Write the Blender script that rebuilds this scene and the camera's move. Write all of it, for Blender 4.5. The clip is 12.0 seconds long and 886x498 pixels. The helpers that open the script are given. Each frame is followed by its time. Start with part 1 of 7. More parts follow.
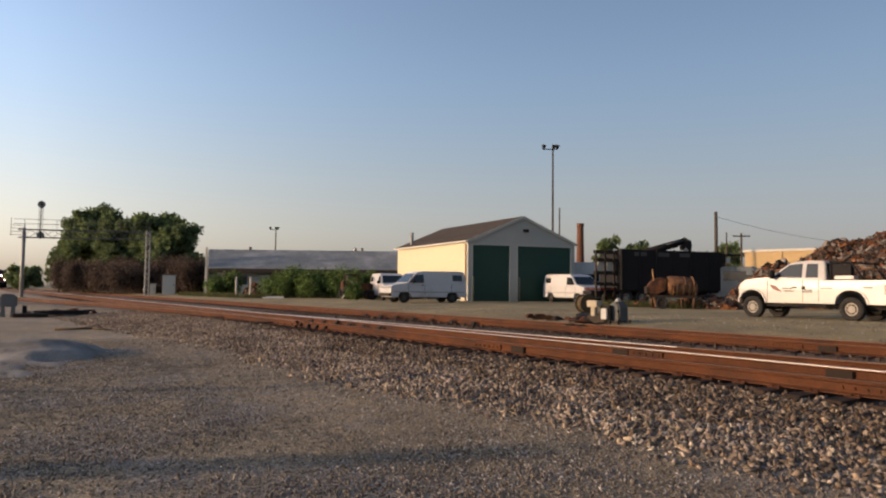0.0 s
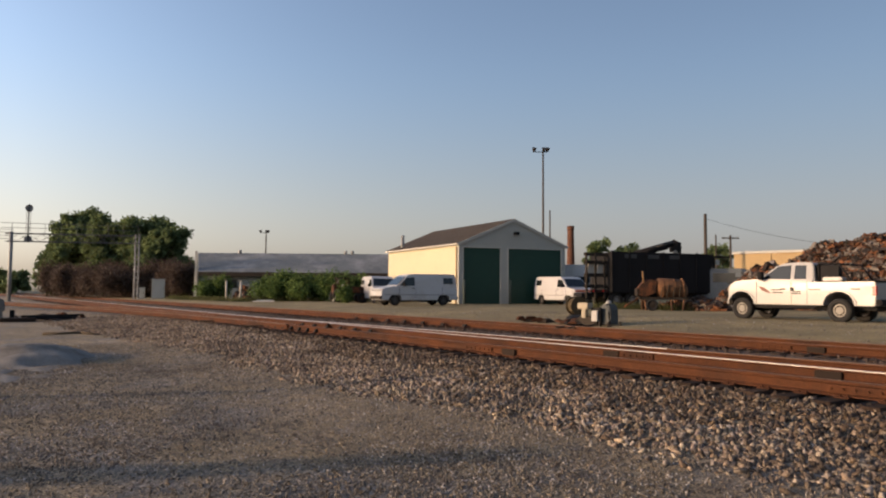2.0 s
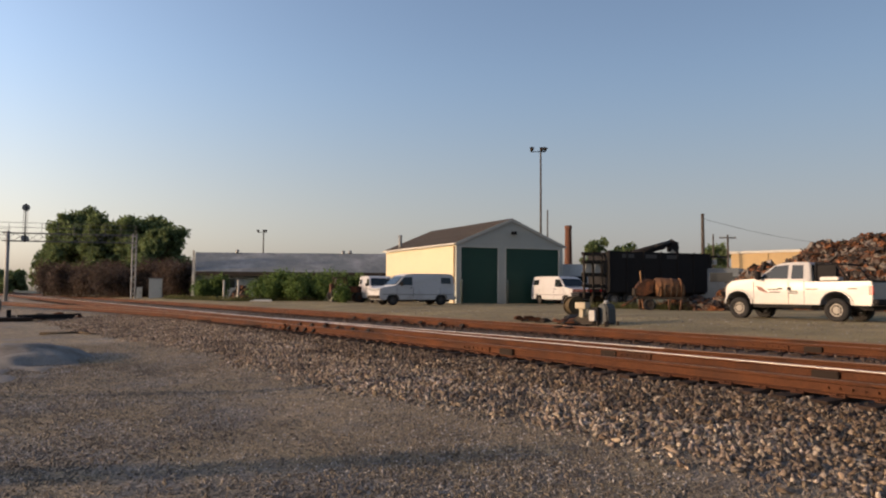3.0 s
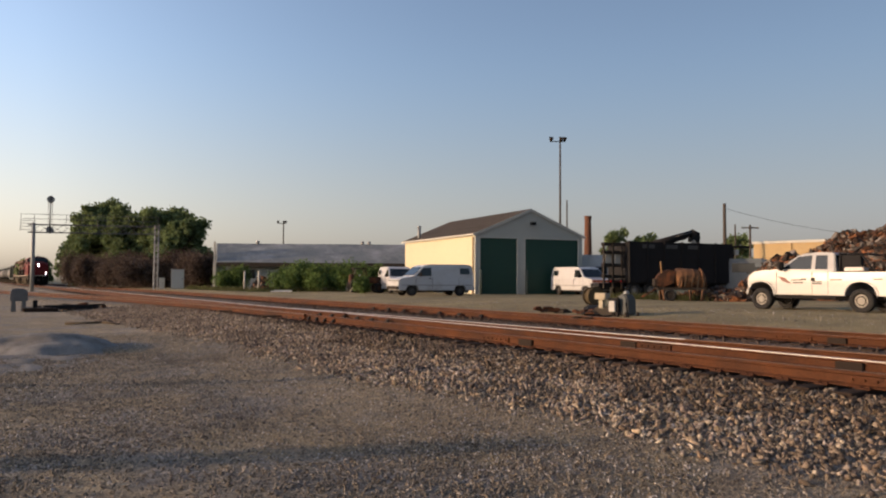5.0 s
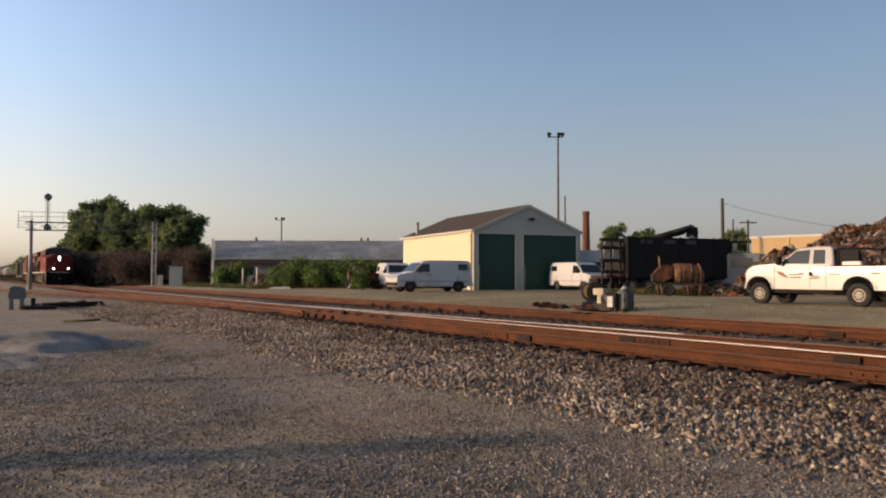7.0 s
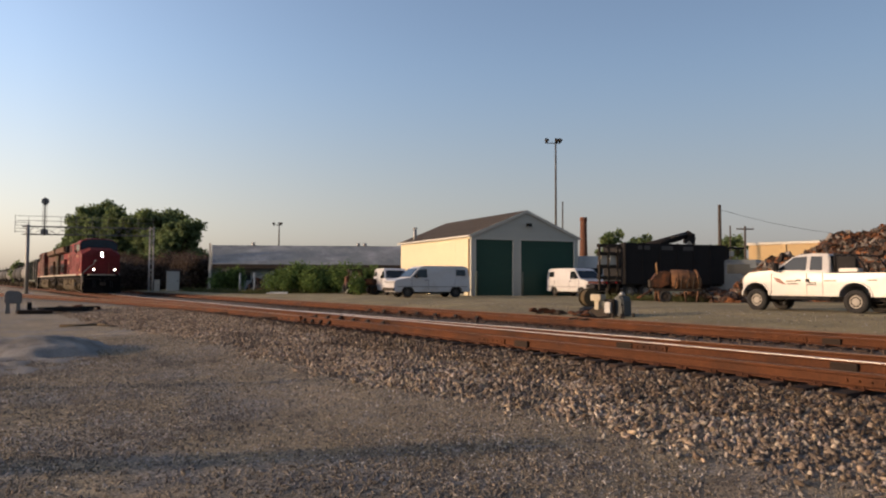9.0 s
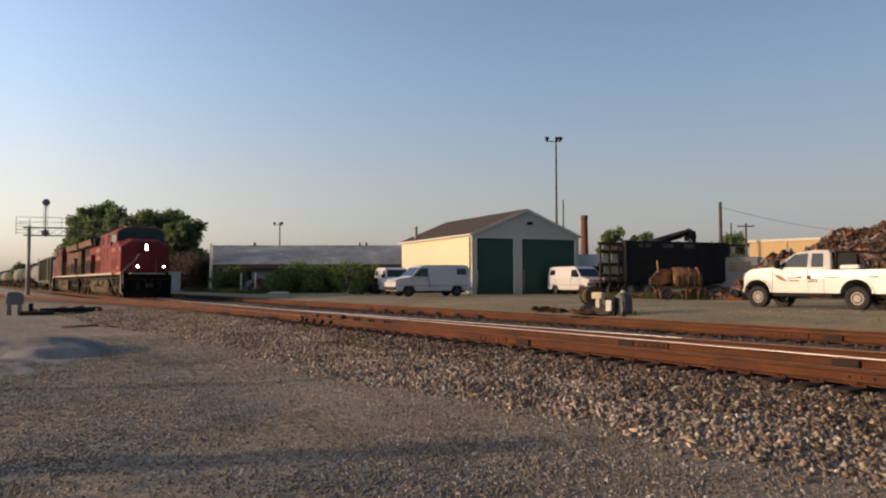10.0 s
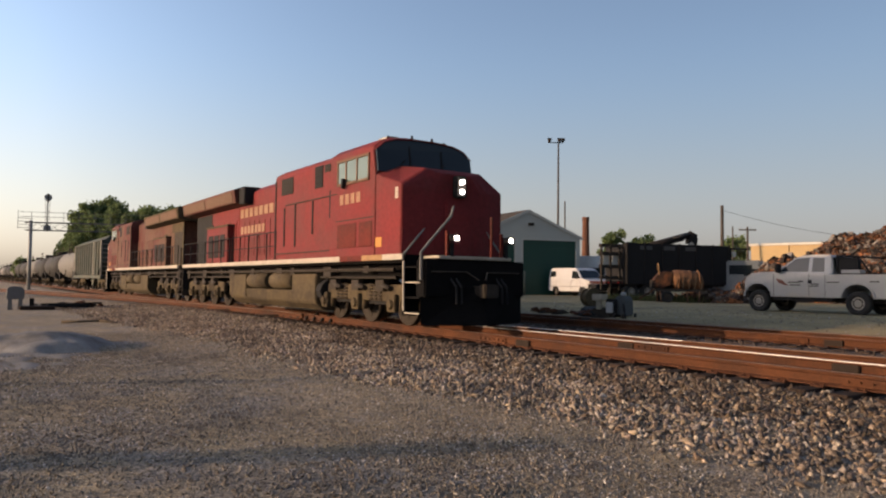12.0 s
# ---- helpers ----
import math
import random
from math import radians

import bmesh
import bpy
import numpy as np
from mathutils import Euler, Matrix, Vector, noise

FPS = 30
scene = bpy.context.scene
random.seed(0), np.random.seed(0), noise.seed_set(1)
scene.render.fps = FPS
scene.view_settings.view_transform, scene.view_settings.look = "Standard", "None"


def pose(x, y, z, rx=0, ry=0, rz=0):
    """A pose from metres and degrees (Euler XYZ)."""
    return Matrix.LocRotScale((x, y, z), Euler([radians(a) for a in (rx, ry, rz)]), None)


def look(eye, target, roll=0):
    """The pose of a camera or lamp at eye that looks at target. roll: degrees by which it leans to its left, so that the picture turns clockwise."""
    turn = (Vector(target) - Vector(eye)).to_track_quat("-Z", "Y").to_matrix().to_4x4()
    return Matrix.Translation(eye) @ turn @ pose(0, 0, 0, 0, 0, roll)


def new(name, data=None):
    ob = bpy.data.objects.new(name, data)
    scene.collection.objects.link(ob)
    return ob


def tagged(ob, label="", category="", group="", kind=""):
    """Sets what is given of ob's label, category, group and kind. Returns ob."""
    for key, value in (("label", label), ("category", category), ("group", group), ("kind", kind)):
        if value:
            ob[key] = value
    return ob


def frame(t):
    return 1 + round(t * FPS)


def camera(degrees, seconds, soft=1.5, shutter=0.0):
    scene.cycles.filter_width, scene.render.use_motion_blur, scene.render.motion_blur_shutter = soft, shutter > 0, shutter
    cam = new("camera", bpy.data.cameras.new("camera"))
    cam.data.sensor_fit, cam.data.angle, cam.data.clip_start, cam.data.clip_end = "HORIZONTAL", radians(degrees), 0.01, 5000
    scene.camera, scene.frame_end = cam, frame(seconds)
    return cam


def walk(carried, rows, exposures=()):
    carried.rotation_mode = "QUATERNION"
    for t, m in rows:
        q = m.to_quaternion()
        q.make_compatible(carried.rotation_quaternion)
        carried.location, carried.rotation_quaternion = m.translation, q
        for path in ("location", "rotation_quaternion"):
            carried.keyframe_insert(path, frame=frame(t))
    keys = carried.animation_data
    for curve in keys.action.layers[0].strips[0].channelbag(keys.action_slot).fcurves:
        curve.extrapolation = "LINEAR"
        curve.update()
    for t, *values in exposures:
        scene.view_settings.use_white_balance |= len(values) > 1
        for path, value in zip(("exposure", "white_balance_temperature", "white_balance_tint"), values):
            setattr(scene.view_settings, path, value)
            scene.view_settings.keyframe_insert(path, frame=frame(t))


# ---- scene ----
EYE = 1.10          # above the rail tops, which are z = 0
cam = camera(64.2, 12.0, soft=2.1)
walk(cam, [
    (0, pose(0, 0, EYE, 93.230, -0.612, 55.363)),
    (0.5, pose(0, 0, EYE, 93.196, -0.601, 55.218)),
    (1, pose(0, 0, EYE, 93.494, -0.762, 54.965)),
    (1.5, pose(0, 0, EYE, 93.503, -0.456, 54.779)),
    (2, pose(0, 0, EYE, 93.462, -0.400, 54.625)),
    (2.5, pose(0, 0, EYE, 93.442, -0.575, 54.471)),
    (3, pose(0, 0, EYE, 93.433, -0.403, 54.435)),
    (5, pose(0, 0, EYE, 92.666, -0.396, 55.975)),
    (5.5, pose(0, 0, EYE, 92.537, -0.262, 55.967)),
    (6, pose(0, 0, EYE, 92.413, -0.072, 55.974)),
    (6.5, pose(0, 0, EYE, 92.362, -0.377, 55.926)),
    (7, pose(0, 0, EYE, 92.345, -0.151, 55.846)),
    (9, pose(0, 0, EYE, 92.792, -0.315, 55.638)),
    (9.5, pose(0, 0, EYE, 92.782, 0.010, 55.690)),
    (10, pose(0, 0, EYE, 92.702, -0.000, 55.722)),
    (10.5, pose(0, 0, EYE, 92.686, -0.084, 55.687)),
    (11, pose(0, 0, EYE, 92.623, -0.049, 55.647)),
    (11.5, pose(0, 0, EYE, 92.651, -0.596, 55.672)),
    (12, pose(0, 0, EYE, 92.691, -0.713, 55.779)),], exposures=[(0, 0.56, 7050, 22), (11.3, 0.56, 7050, 22), (12, 0.7, 7050, 22)])

# ---- world and sun ----
SUN_AZ, SUN_EL = radians(203.0), radians(9.6)
world = bpy.data.worlds.new("sky")
scene.world = world
world.use_nodes = True
wn = world.node_tree
sky = wn.nodes.new("ShaderNodeTexSky")
sky.sky_type = "NISHITA"
sky.sun_disc = False
sky.sun_elevation, sky.sun_rotation = SUN_EL, SUN_AZ
sky.altitude, sky.air_density, sky.dust_density, sky.ozone_density = 100, 1.0, 1.6, 2.0
# summer haze: the sky grows brighter towards the sun's side
way = wn.nodes.new("ShaderNodeTexCoord")
dot = wn.nodes.new("ShaderNodeVectorMath")
dot.operation = "DOT_PRODUCT"
dot.inputs[1].default_value = (math.sin(SUN_AZ), math.cos(SUN_AZ), 0)
wn.links.new(way.outputs["Generated"], dot.inputs[0])
gain = wn.nodes.new("ShaderNodeMath")
gain.operation = "MULTIPLY_ADD"
gain.inputs[1].default_value, gain.inputs[2].default_value = 1.15, 0.35
most = wn.nodes.new("ShaderNodeMath")
most.operation = "MINIMUM"
most.inputs[1].default_value = 0.32
wn.links.new(dot.outputs["Value"], most.inputs[0])
wn.links.new(most.outputs[0], gain.inputs[0])
power = wn.nodes.new("ShaderNodeMath")
power.operation = "POWER"
power.inputs[0].default_value = 2.0
wn.links.new(gain.outputs[0], power.inputs[1])
# towards the horizon it pales to a dim grey veil
split = wn.nodes.new("ShaderNodeSeparateXYZ")
wn.links.new(way.outputs["Generated"], split.inputs[0])
low = wn.nodes.new("ShaderNodeMapRange")
low.inputs["From Min"].default_value, low.inputs["From Max"].default_value = 0.0, 0.32
low.inputs["To Min"].default_value, low.inputs["To Max"].default_value = 0.75, 0.0
low.interpolation_type = "SMOOTHSTEP"
wn.links.new(split.outputs[2], low.inputs["Value"])
grey = wn.nodes.new("ShaderNodeRGBToBW")
wn.links.new(sky.outputs[0], grey.inputs[0])
veil = wn.nodes.new("ShaderNodeVectorMath")
veil.operation = "SCALE"
warm = wn.nodes.new("ShaderNodeMapRange")
warm.inputs["From Min"].default_value, warm.inputs["From Max"].default_value = -0.85, 0.35
wn.links.new(dot.outputs["Value"], warm.inputs["Value"])
hue = wn.nodes.new("ShaderNodeMix")
hue.data_type = "RGBA"
hue.inputs[6].default_value, hue.inputs[7].default_value = (0.60, 0.64, 0.745, 1), (0.70, 0.69, 0.635, 1)
wn.links.new(warm.outputs[0], hue.inputs[0])
wn.links.new(hue.outputs[2], veil.inputs[0])
wn.links.new(grey.outputs[0], veil.inputs["Scale"])
blend = wn.nodes.new("ShaderNodeMix")
blend.data_type = "RGBA"
wn.links.new(low.outputs[0], blend.inputs[0])
wn.links.new(sky.outputs[0], blend.inputs[6])
wn.links.new(veil.outputs[0], blend.inputs[7])
haze = wn.nodes.new("ShaderNodeVectorMath")
haze.operation = "SCALE"
wn.links.new(blend.outputs[2], haze.inputs[0])
wn.links.new(power.outputs[0], haze.inputs["Scale"])
wn.links.new(haze.outputs[0], wn.nodes["Background"].inputs[0])
wn.nodes["Background"].inputs[1].default_value = 0.15
sun = new("sun", bpy.data.lights.new("sun", "SUN"))
sun.data.energy, sun.data.angle, sun.data.color = 3.45, radians(0.55), (1.0, 0.74, 0.46)
sd = Vector((math.sin(SUN_AZ) * math.cos(SUN_EL), math.cos(SUN_AZ) * math.cos(SUN_EL), math.sin(SUN_EL)))
sun.matrix_world = look(sd * 300, (0, 0, 0))


# ---- materials ----
def mat(name, color, rough=0.6, metal=0.0, var=0.18, scale=2.0, fine=30.0, bump=0.15, stain=None, amount=0.5, spread=1.2, island=0.0, emit=0.0, obj=0.0, hues=()):
    """A surface with grain and blotches at two scales; stain: a second colour in patches."""
    m = bpy.data.materials.new(name)
    m.use_nodes = True
    nt = m.node_tree
    b = nt.nodes["Principled BSDF"]
    L = nt.links.new

    def node(kind, **values):
        n = nt.nodes.new(kind)
        for k, v in values.items():
            n.inputs[k].default_value = v
        return n
    geo = node("ShaderNodeNewGeometry")
    tex = node("ShaderNodeTexCoord")
    n1 = node("ShaderNodeTexNoise", Scale=scale, Detail=5.0, Roughness=0.6)
    n2 = node("ShaderNodeTexNoise", Scale=fine, Detail=4.0, Roughness=0.65)
    for n in (n1, n2):
        L(tex.outputs["Object"], n.inputs["Vector"])
    add = node("ShaderNodeMath")
    add.operation = "ADD"
    L(n1.outputs[0], add.inputs[0])
    L(n2.outputs[0], add.inputs[1])
    rng = node("ShaderNodeMapRange")
    rng.inputs["From Min"].default_value, rng.inputs["From Max"].default_value = 0.65, 1.35
    rng.inputs["To Min"].default_value, rng.inputs["To Max"].default_value = 0.9 * (1 - var), 0.9 * (1 + var)
    L(add.outputs[0], rng.inputs["Value"])
    value = rng.outputs[0]
    if island or obj:
        more = node("ShaderNodeMapRange")
        amt = island or obj
        more.inputs["To Min"].default_value, more.inputs["To Max"].default_value = 1 - amt, 1 + amt
        if island:
            L(geo.outputs["Random Per Island"], more.inputs["Value"])
        else:
            L(node("ShaderNodeObjectInfo").outputs["Random"], more.inputs["Value"])
        mul = node("ShaderNodeMath")
        mul.operation = "MULTIPLY"
        L(value, mul.inputs[0])
        L(more.outputs[0], mul.inputs[1])
        value = mul.outputs[0]
    base = node("ShaderNodeMix")
    base.data_type = "RGBA"
    base.inputs[6].default_value = (*color, 1)
    base.inputs[7].default_value = (*(stain or color), 1)
    base.inputs[0].default_value = 0.0
    if stain:
        n3 = node("ShaderNodeTexNoise", Scale=spread, Detail=6.0, Roughness=0.7)
        L(tex.outputs["Object"], n3.inputs["Vector"])
        mask = node("ShaderNodeMapRange")
        mask.inputs["From Min"].default_value, mask.inputs["From Max"].default_value = 0.62 - 0.3 * amount, 0.78 - 0.3 * amount
        L(n3.outputs[0], mask.inputs["Value"])
        L(mask.outputs[0], base.inputs[0])
    if hues:
        turn = node("ShaderNodeMath")
        turn.operation = "MULTIPLY"
        turn.inputs[1].default_value = 17.0
        L(geo.outputs["Random Per Island"], turn.inputs[0])
        frac = node("ShaderNodeMath")
        frac.operation = "FRACT"
        L(turn.outputs[0], frac.inputs[0])
        ramp = node("ShaderNodeValToRGB")
        ramp.color_ramp.interpolation = "CONSTANT"
        while len(ramp.color_ramp.elements) < len(hues):
            ramp.color_ramp.elements.new(0.5)
        for k, (e, c) in enumerate(zip(ramp.color_ramp.elements, hues)):
            e.position, e.color = k / len(hues), (*c, 1)
        L(frac.outputs[0], ramp.inputs[0])
        L(ramp.outputs[0], base.inputs[6])
    scl = node("ShaderNodeVectorMath")
    scl.operation = "SCALE"
    L(base.outputs[2], scl.inputs[0])
    L(value, scl.inputs["Scale"])
    L(scl.outputs[0], b.inputs["Base Color"])
    b.inputs["Metallic"].default_value = metal
    b.inputs["Specular IOR Level"].default_value = 0.04 if max(color) < 0.01 else (0.5 if rough < 0.5 else (0.35 if rough < 0.7 else 0.15))
    rr = node("ShaderNodeMapRange")
    rr.inputs["To Min"].default_value, rr.inputs["To Max"].default_value = max(rough - 0.12, 0.02), min(rough + 0.12, 1)
    L(n1.outputs[0], rr.inputs["Value"])
    L(rr.outputs[0], b.inputs["Roughness"])
    if bump:
        bp = node("ShaderNodeBump", Strength=bump, Distance=0.03)
        L(n2.outputs[0], bp.inputs["Height"])
        L(bp.outputs[0], b.inputs["Normal"])
    if emit:
        b.inputs["Emission Color"].default_value = (*color, 1)
        b.inputs["Emission Strength"].default_value = emit
    return m


def glass(name, tint=(0.02, 0.025, 0.03), spec=0.7):
    m = bpy.data.materials.new(name)
    m.use_nodes = True
    b = m.node_tree.nodes["Principled BSDF"]
    b.inputs["Base Color"].default_value = (*tint, 1)
    b.inputs["Roughness"].default_value = 0.06
    b.inputs["Specular IOR Level"].default_value = spec
    return m


M_RUST = mat("rusted_rail_steel", (0.069, 0.0248, 0.01), 0.85, 0.0, 0.45, 1.5, 25, 0.35, (0.042, 0.018, 0.01), 0.45, 0.7)
M_HEAD = mat("polished_rail_head", (0.5, 0.465, 0.43), 0.4, 0.7, 0.08, 1.0, 40, 0.03)
M_HEAD2 = mat("dull_rail_head", (0.13, 0.085, 0.06), 0.6, 0.4, 0.2, 1.0, 40, 0.03)
M_TIE = mat("weathered_tie_wood", (0.036, 0.023, 0.016), 0.9, 0, 0.35, 2, 18, 0.5, obj=0.3)
M_STONE = mat("ballast_stone", (0.2, 0.155, 0.11), 0.9, 0, 0.3, 0.9, 60, 0.3, (0.13, 0.1, 0.075), 0.45, 0.55, island=0.6,
              hues=((0.28, 0.215, 0.145), (0.235, 0.172, 0.118), (0.26, 0.22, 0.186), (0.165, 0.115, 0.078), (0.3, 0.25, 0.19), (0.19, 0.145, 0.117), (0.13, 0.103, 0.087)))
M_STONE_R = mat("rust_stained_ballast", (0.12, 0.085, 0.058), 0.9, 0, 0.3, 0.9, 60, 0.3, (0.07, 0.05, 0.038), 0.5, 0.7, island=0.7,
                hues=((0.17, 0.118, 0.07), (0.13, 0.09, 0.06), (0.2, 0.152, 0.108), (0.11, 0.077, 0.055), (0.23, 0.185, 0.135), (0.085, 0.065, 0.052)))
M_STONE_G = mat("grey_ballast_stone", (0.072, 0.052, 0.042), 0.9, 0, 0.2, 6, 60, 0.3, island=0.4)
M_PEBBLE = mat("loose_gravel", (0.165, 0.134, 0.102), 0.92, 0, 0.25, 0.7, 60, 0.2, (0.13, 0.108, 0.085), 0.4, 0.6, island=0.5,
               hues=((0.15, 0.122, 0.094), (0.19, 0.155, 0.115), (0.13, 0.105, 0.085), (0.22, 0.2, 0.18), (0.16, 0.125, 0.085), (0.3, 0.275, 0.25)))
M_CREAM = mat("cream_metal_siding", (0.5, 0.445, 0.3), 0.65, 0, 0.05, 0.7, 8, 0.05, (0.48, 0.42, 0.29), 0.3, 0.6)
M_TRIM = mat("white_trim", (0.4, 0.38, 0.33), 0.6, 0, 0.08, 2, 20, 0.05)
M_GREY_SIDING = mat("pale_grey_siding", (0.335, 0.335, 0.3), 0.6, 0, 0.06, 1, 12, 0.05)
M_GREEN = mat("dark_green_door_paint", (0.0075, 0.042, 0.027), 0.6, 0, 0.12, 1, 10, 0.05)
M_SHINGLE = mat("brown_shingle", (0.048, 0.04, 0.034), 0.95, 0, 0.25, 2, 22, 0.4, obj=0.15)
M_RED = mat("weathered_red_paint", (0.138, 0.0165, 0.0165), 0.7, 0, 0.26, 0.8, 9, 0.04, (0.112, 0.023, 0.02), 0.55, 0.5)
M_RED2 = mat("dusty_faded_red_paint", (0.086, 0.021, 0.017), 0.75, 0, 0.3, 0.8, 9, 0.05, (0.1, 0.05, 0.033), 0.72, 0.45)
M_GRILLE = mat("pinkish_dust_grille", (0.122, 0.073, 0.049), 0.85, 0, 0.2, 1.2, 14, 0.1, (0.12, 0.075, 0.05), 0.35, 0.7)
M_BLACK = mat("sooty_black_paint", (0.0135, 0.0125, 0.0125), 0.8, 0, 0.3, 2, 14, 0.1)
M_PILOT = mat("black_pilot_paint", (0.006, 0.0056, 0.0056), 0.85, 0, 0.3, 2, 14, 0.1)
M_DUST = mat("dusty_underframe", (0.07, 0.052, 0.029), 0.9, 0, 0.3, 1.5, 12, 0.2, (0.038, 0.029, 0.019), 0.45, 0.9)
M_DARKDUST = mat("grimy_steel", (0.035, 0.028, 0.022), 0.8, 0.2, 0.35, 2, 14, 0.2)
M_WHITE = mat("white_vehicle_paint", (0.265, 0.26, 0.254), 0.32, 0, 0.06, 1, 8, 0.0, (0.29, 0.27, 0.245), 0.4, 0.8)
# lighter copy of the vehicle white, brightening the vehicles that stand in shade
M_WHITE_LIFT = mat("lifted_white_paint", (0.43, 0.43, 0.435), 0.35, 0, 0.06, 1, 8, 0.0, (0.36, 0.345, 0.33), 0.35, 0.8)
M_STRIPE = mat("white_stripe_paint", (0.33, 0.285, 0.225), 0.6, 0, 0.3, 2, 14, 0.03)
M_RUBBER = mat("tyre_rubber", (0.022, 0.021, 0.02), 0.85, 0, 0.2, 4, 30, 0.1)
M_RIM = mat("silver_wheel_rim", (0.22, 0.205, 0.18), 0.6, 0.3, 0.1, 4, 20, 0.03)
M_GREYDARK = mat("dull_grey_rim", (0.07, 0.068, 0.065), 0.7, 0.2, 0.15, 4, 20, 0.03)
M_GLASS = glass("dark_vehicle_glass", (0.012, 0.016, 0.018), 0.45)
M_GLASS2 = glass("cab_window_glass", (0.01, 0.013, 0.016), 0.3)
# the green reflection of the side windows is put into the base colour
M_CABGLASS = glass("cab_glass_green_reflection", (0.07, 0.1, 0.08), 0.8)
M_REDDUST = mat("rubbed_dull_red_paint", (0.095, 0.016, 0.011), 0.8, 0, 0.3, 1.5, 12, 0.08, (0.06, 0.02, 0.014), 0.5, 1.2)
M_TANSTRIPE = mat("tan_stained_stripe", (0.26, 0.15, 0.07), 0.7, 0, 0.3, 2, 14, 0.03)
M_LETTER = mat("worn_cream_lettering", (0.26, 0.15, 0.09), 0.7, 0, 0.25, 3, 20, 0.03, (0.22, 0.11, 0.07), 0.35, 1.2)
M_GREYM = mat("galvanised_steel", (0.26, 0.26, 0.25), 0.6, 0.3, 0.15, 2, 16, 0.05)
M_TRUSS = mat("weathered_truss_steel", (0.12, 0.12, 0.115), 0.7, 0.2, 0.2, 2, 16, 0.05)
M_CABINET = mat("pale_cabinet_paint", (0.46, 0.45, 0.40), 0.6, 0, 0.1, 2, 16, 0.05)
M_SILVER = mat("aluminium_paint", (0.15, 0.145, 0.135), 0.75, 0.0, 0.12, 1, 10, 0.05)
M_BARK = mat("bark", (0.10, 0.075, 0.05), 0.95, 0, 0.3, 3, 20, 0.5)
def leaf(name, color, dry=0.0):
    """Thin leaves: half of the light goes through."""
    m = mat(name, color, 0.75, 0, 0.3, 0.6, 4, 0.0, island=0.4)
    nt = m.node_tree
    b = nt.nodes["Principled BSDF"]
    out = nt.nodes["Material Output"]
    tr = nt.nodes.new("ShaderNodeBsdfTranslucent")
    src = b.inputs["Base Color"].links[0].from_socket
    nt.links.new(src, tr.inputs["Color"])
    mx = nt.nodes.new("ShaderNodeMixShader")
    mx.inputs[0].default_value = 0.45
    nt.links.new(b.outputs[0], mx.inputs[1])
    nt.links.new(tr.outputs[0], mx.inputs[2])
    nt.links.new(mx.outputs[0], out.inputs["Surface"])
    return m


M_LEAF = leaf("leaf", (0.125, 0.168, 0.07))
M_LEAF2 = leaf("bush_leaf", (0.1, 0.155, 0.045))
M_WEED = leaf("weed_blade", (0.085, 0.09, 0.035))
# brown leaf colour of the low brush below the tree crowns
M_BRUSH = leaf("brown_brush", (0.1, 0.074, 0.06))
M_SCRAP = mat("rusty_scrap", (0.075, 0.042, 0.028), 0.85, 0.1, 0.4, 1.5, 12, 0.3, (0.13, 0.12, 0.11), 0.5, 0.8, island=0.75)
M_BRICK = mat("red_brick", (0.11, 0.05, 0.032), 0.9, 0, 0.25, 2, 12, 0.3)
M_TAN = mat("tan_block_wall", (0.37, 0.26, 0.135), 0.85, 0, 0.08, 1, 10, 0.1)
M_ROOFMETAL = mat("weathered_tin_roof", (0.165, 0.178, 0.178), 0.75, 0.1, 0.3, 0.4, 6, 0.1, (0.26, 0.265, 0.262), 0.5, 0.3)
M_WOODPOLE = mat("pole_wood", (0.06, 0.048, 0.038), 0.9, 0, 0.25, 2, 20, 0.3)
M_ORANGE = mat("faded_orange_paint", (0.12, 0.046, 0.02), 0.8, 0.1, 0.45, 2, 12, 0.15, (0.04, 0.022, 0.015), 0.7, 1.6)
M_LIGHT = mat("burning_headlight", (1.0, 0.93, 0.8), 0.3, 0, 0, 1, 1, 0, emit=140)
M_TAIL = mat("red_tail_lens", (0.5, 0.02, 0.015), 0.25, 0, 0.05, 1, 5, 0)


# ---- building blocks ----
def box(bm, x0, x1, y0, y1, z0, z1, m=None):
    """A box between two corners, turned by m."""
    vs = [bm.verts.new((m @ Vector(c)) if m else c) for c in
          ((x0, y0, z0), (x1, y0, z0), (x1, y1, z0), (x0, y1, z0), (x0, y0, z1), (x1, y0, z1), (x1, y1, z1), (x0, y1, z1))]
    for f in ((3, 2, 1, 0), (4, 5, 6, 7), (0, 1, 5, 4), (1, 2, 6, 5), (2, 3, 7, 6), (3, 0, 4, 7)):
        bm.faces.new([vs[i] for i in f])


def tube(bm, a, b, r, r2=None, n=10):
    """A round bar from a to b, with caps."""
    a, b = Vector(a), Vector(b)
    q = (b - a).to_track_quat("Z", "Y")
    r2 = r if r2 is None else r2
    ring = [[bm.verts.new(p + q @ Vector((rad * math.cos(k * 2 * math.pi / n), rad * math.sin(k * 2 * math.pi / n), 0))) for k in range(n)]
            for p, rad in ((a, r), (b, r2))]
    for k in range(n):
        j = (k + 1) % n
        f = bm.faces.new((ring[0][k], ring[0][j], ring[1][j], ring[1][k]))
        f.smooth = n > 6
    bm.faces.new(ring[0][::-1])
    bm.faces.new(ring[1])


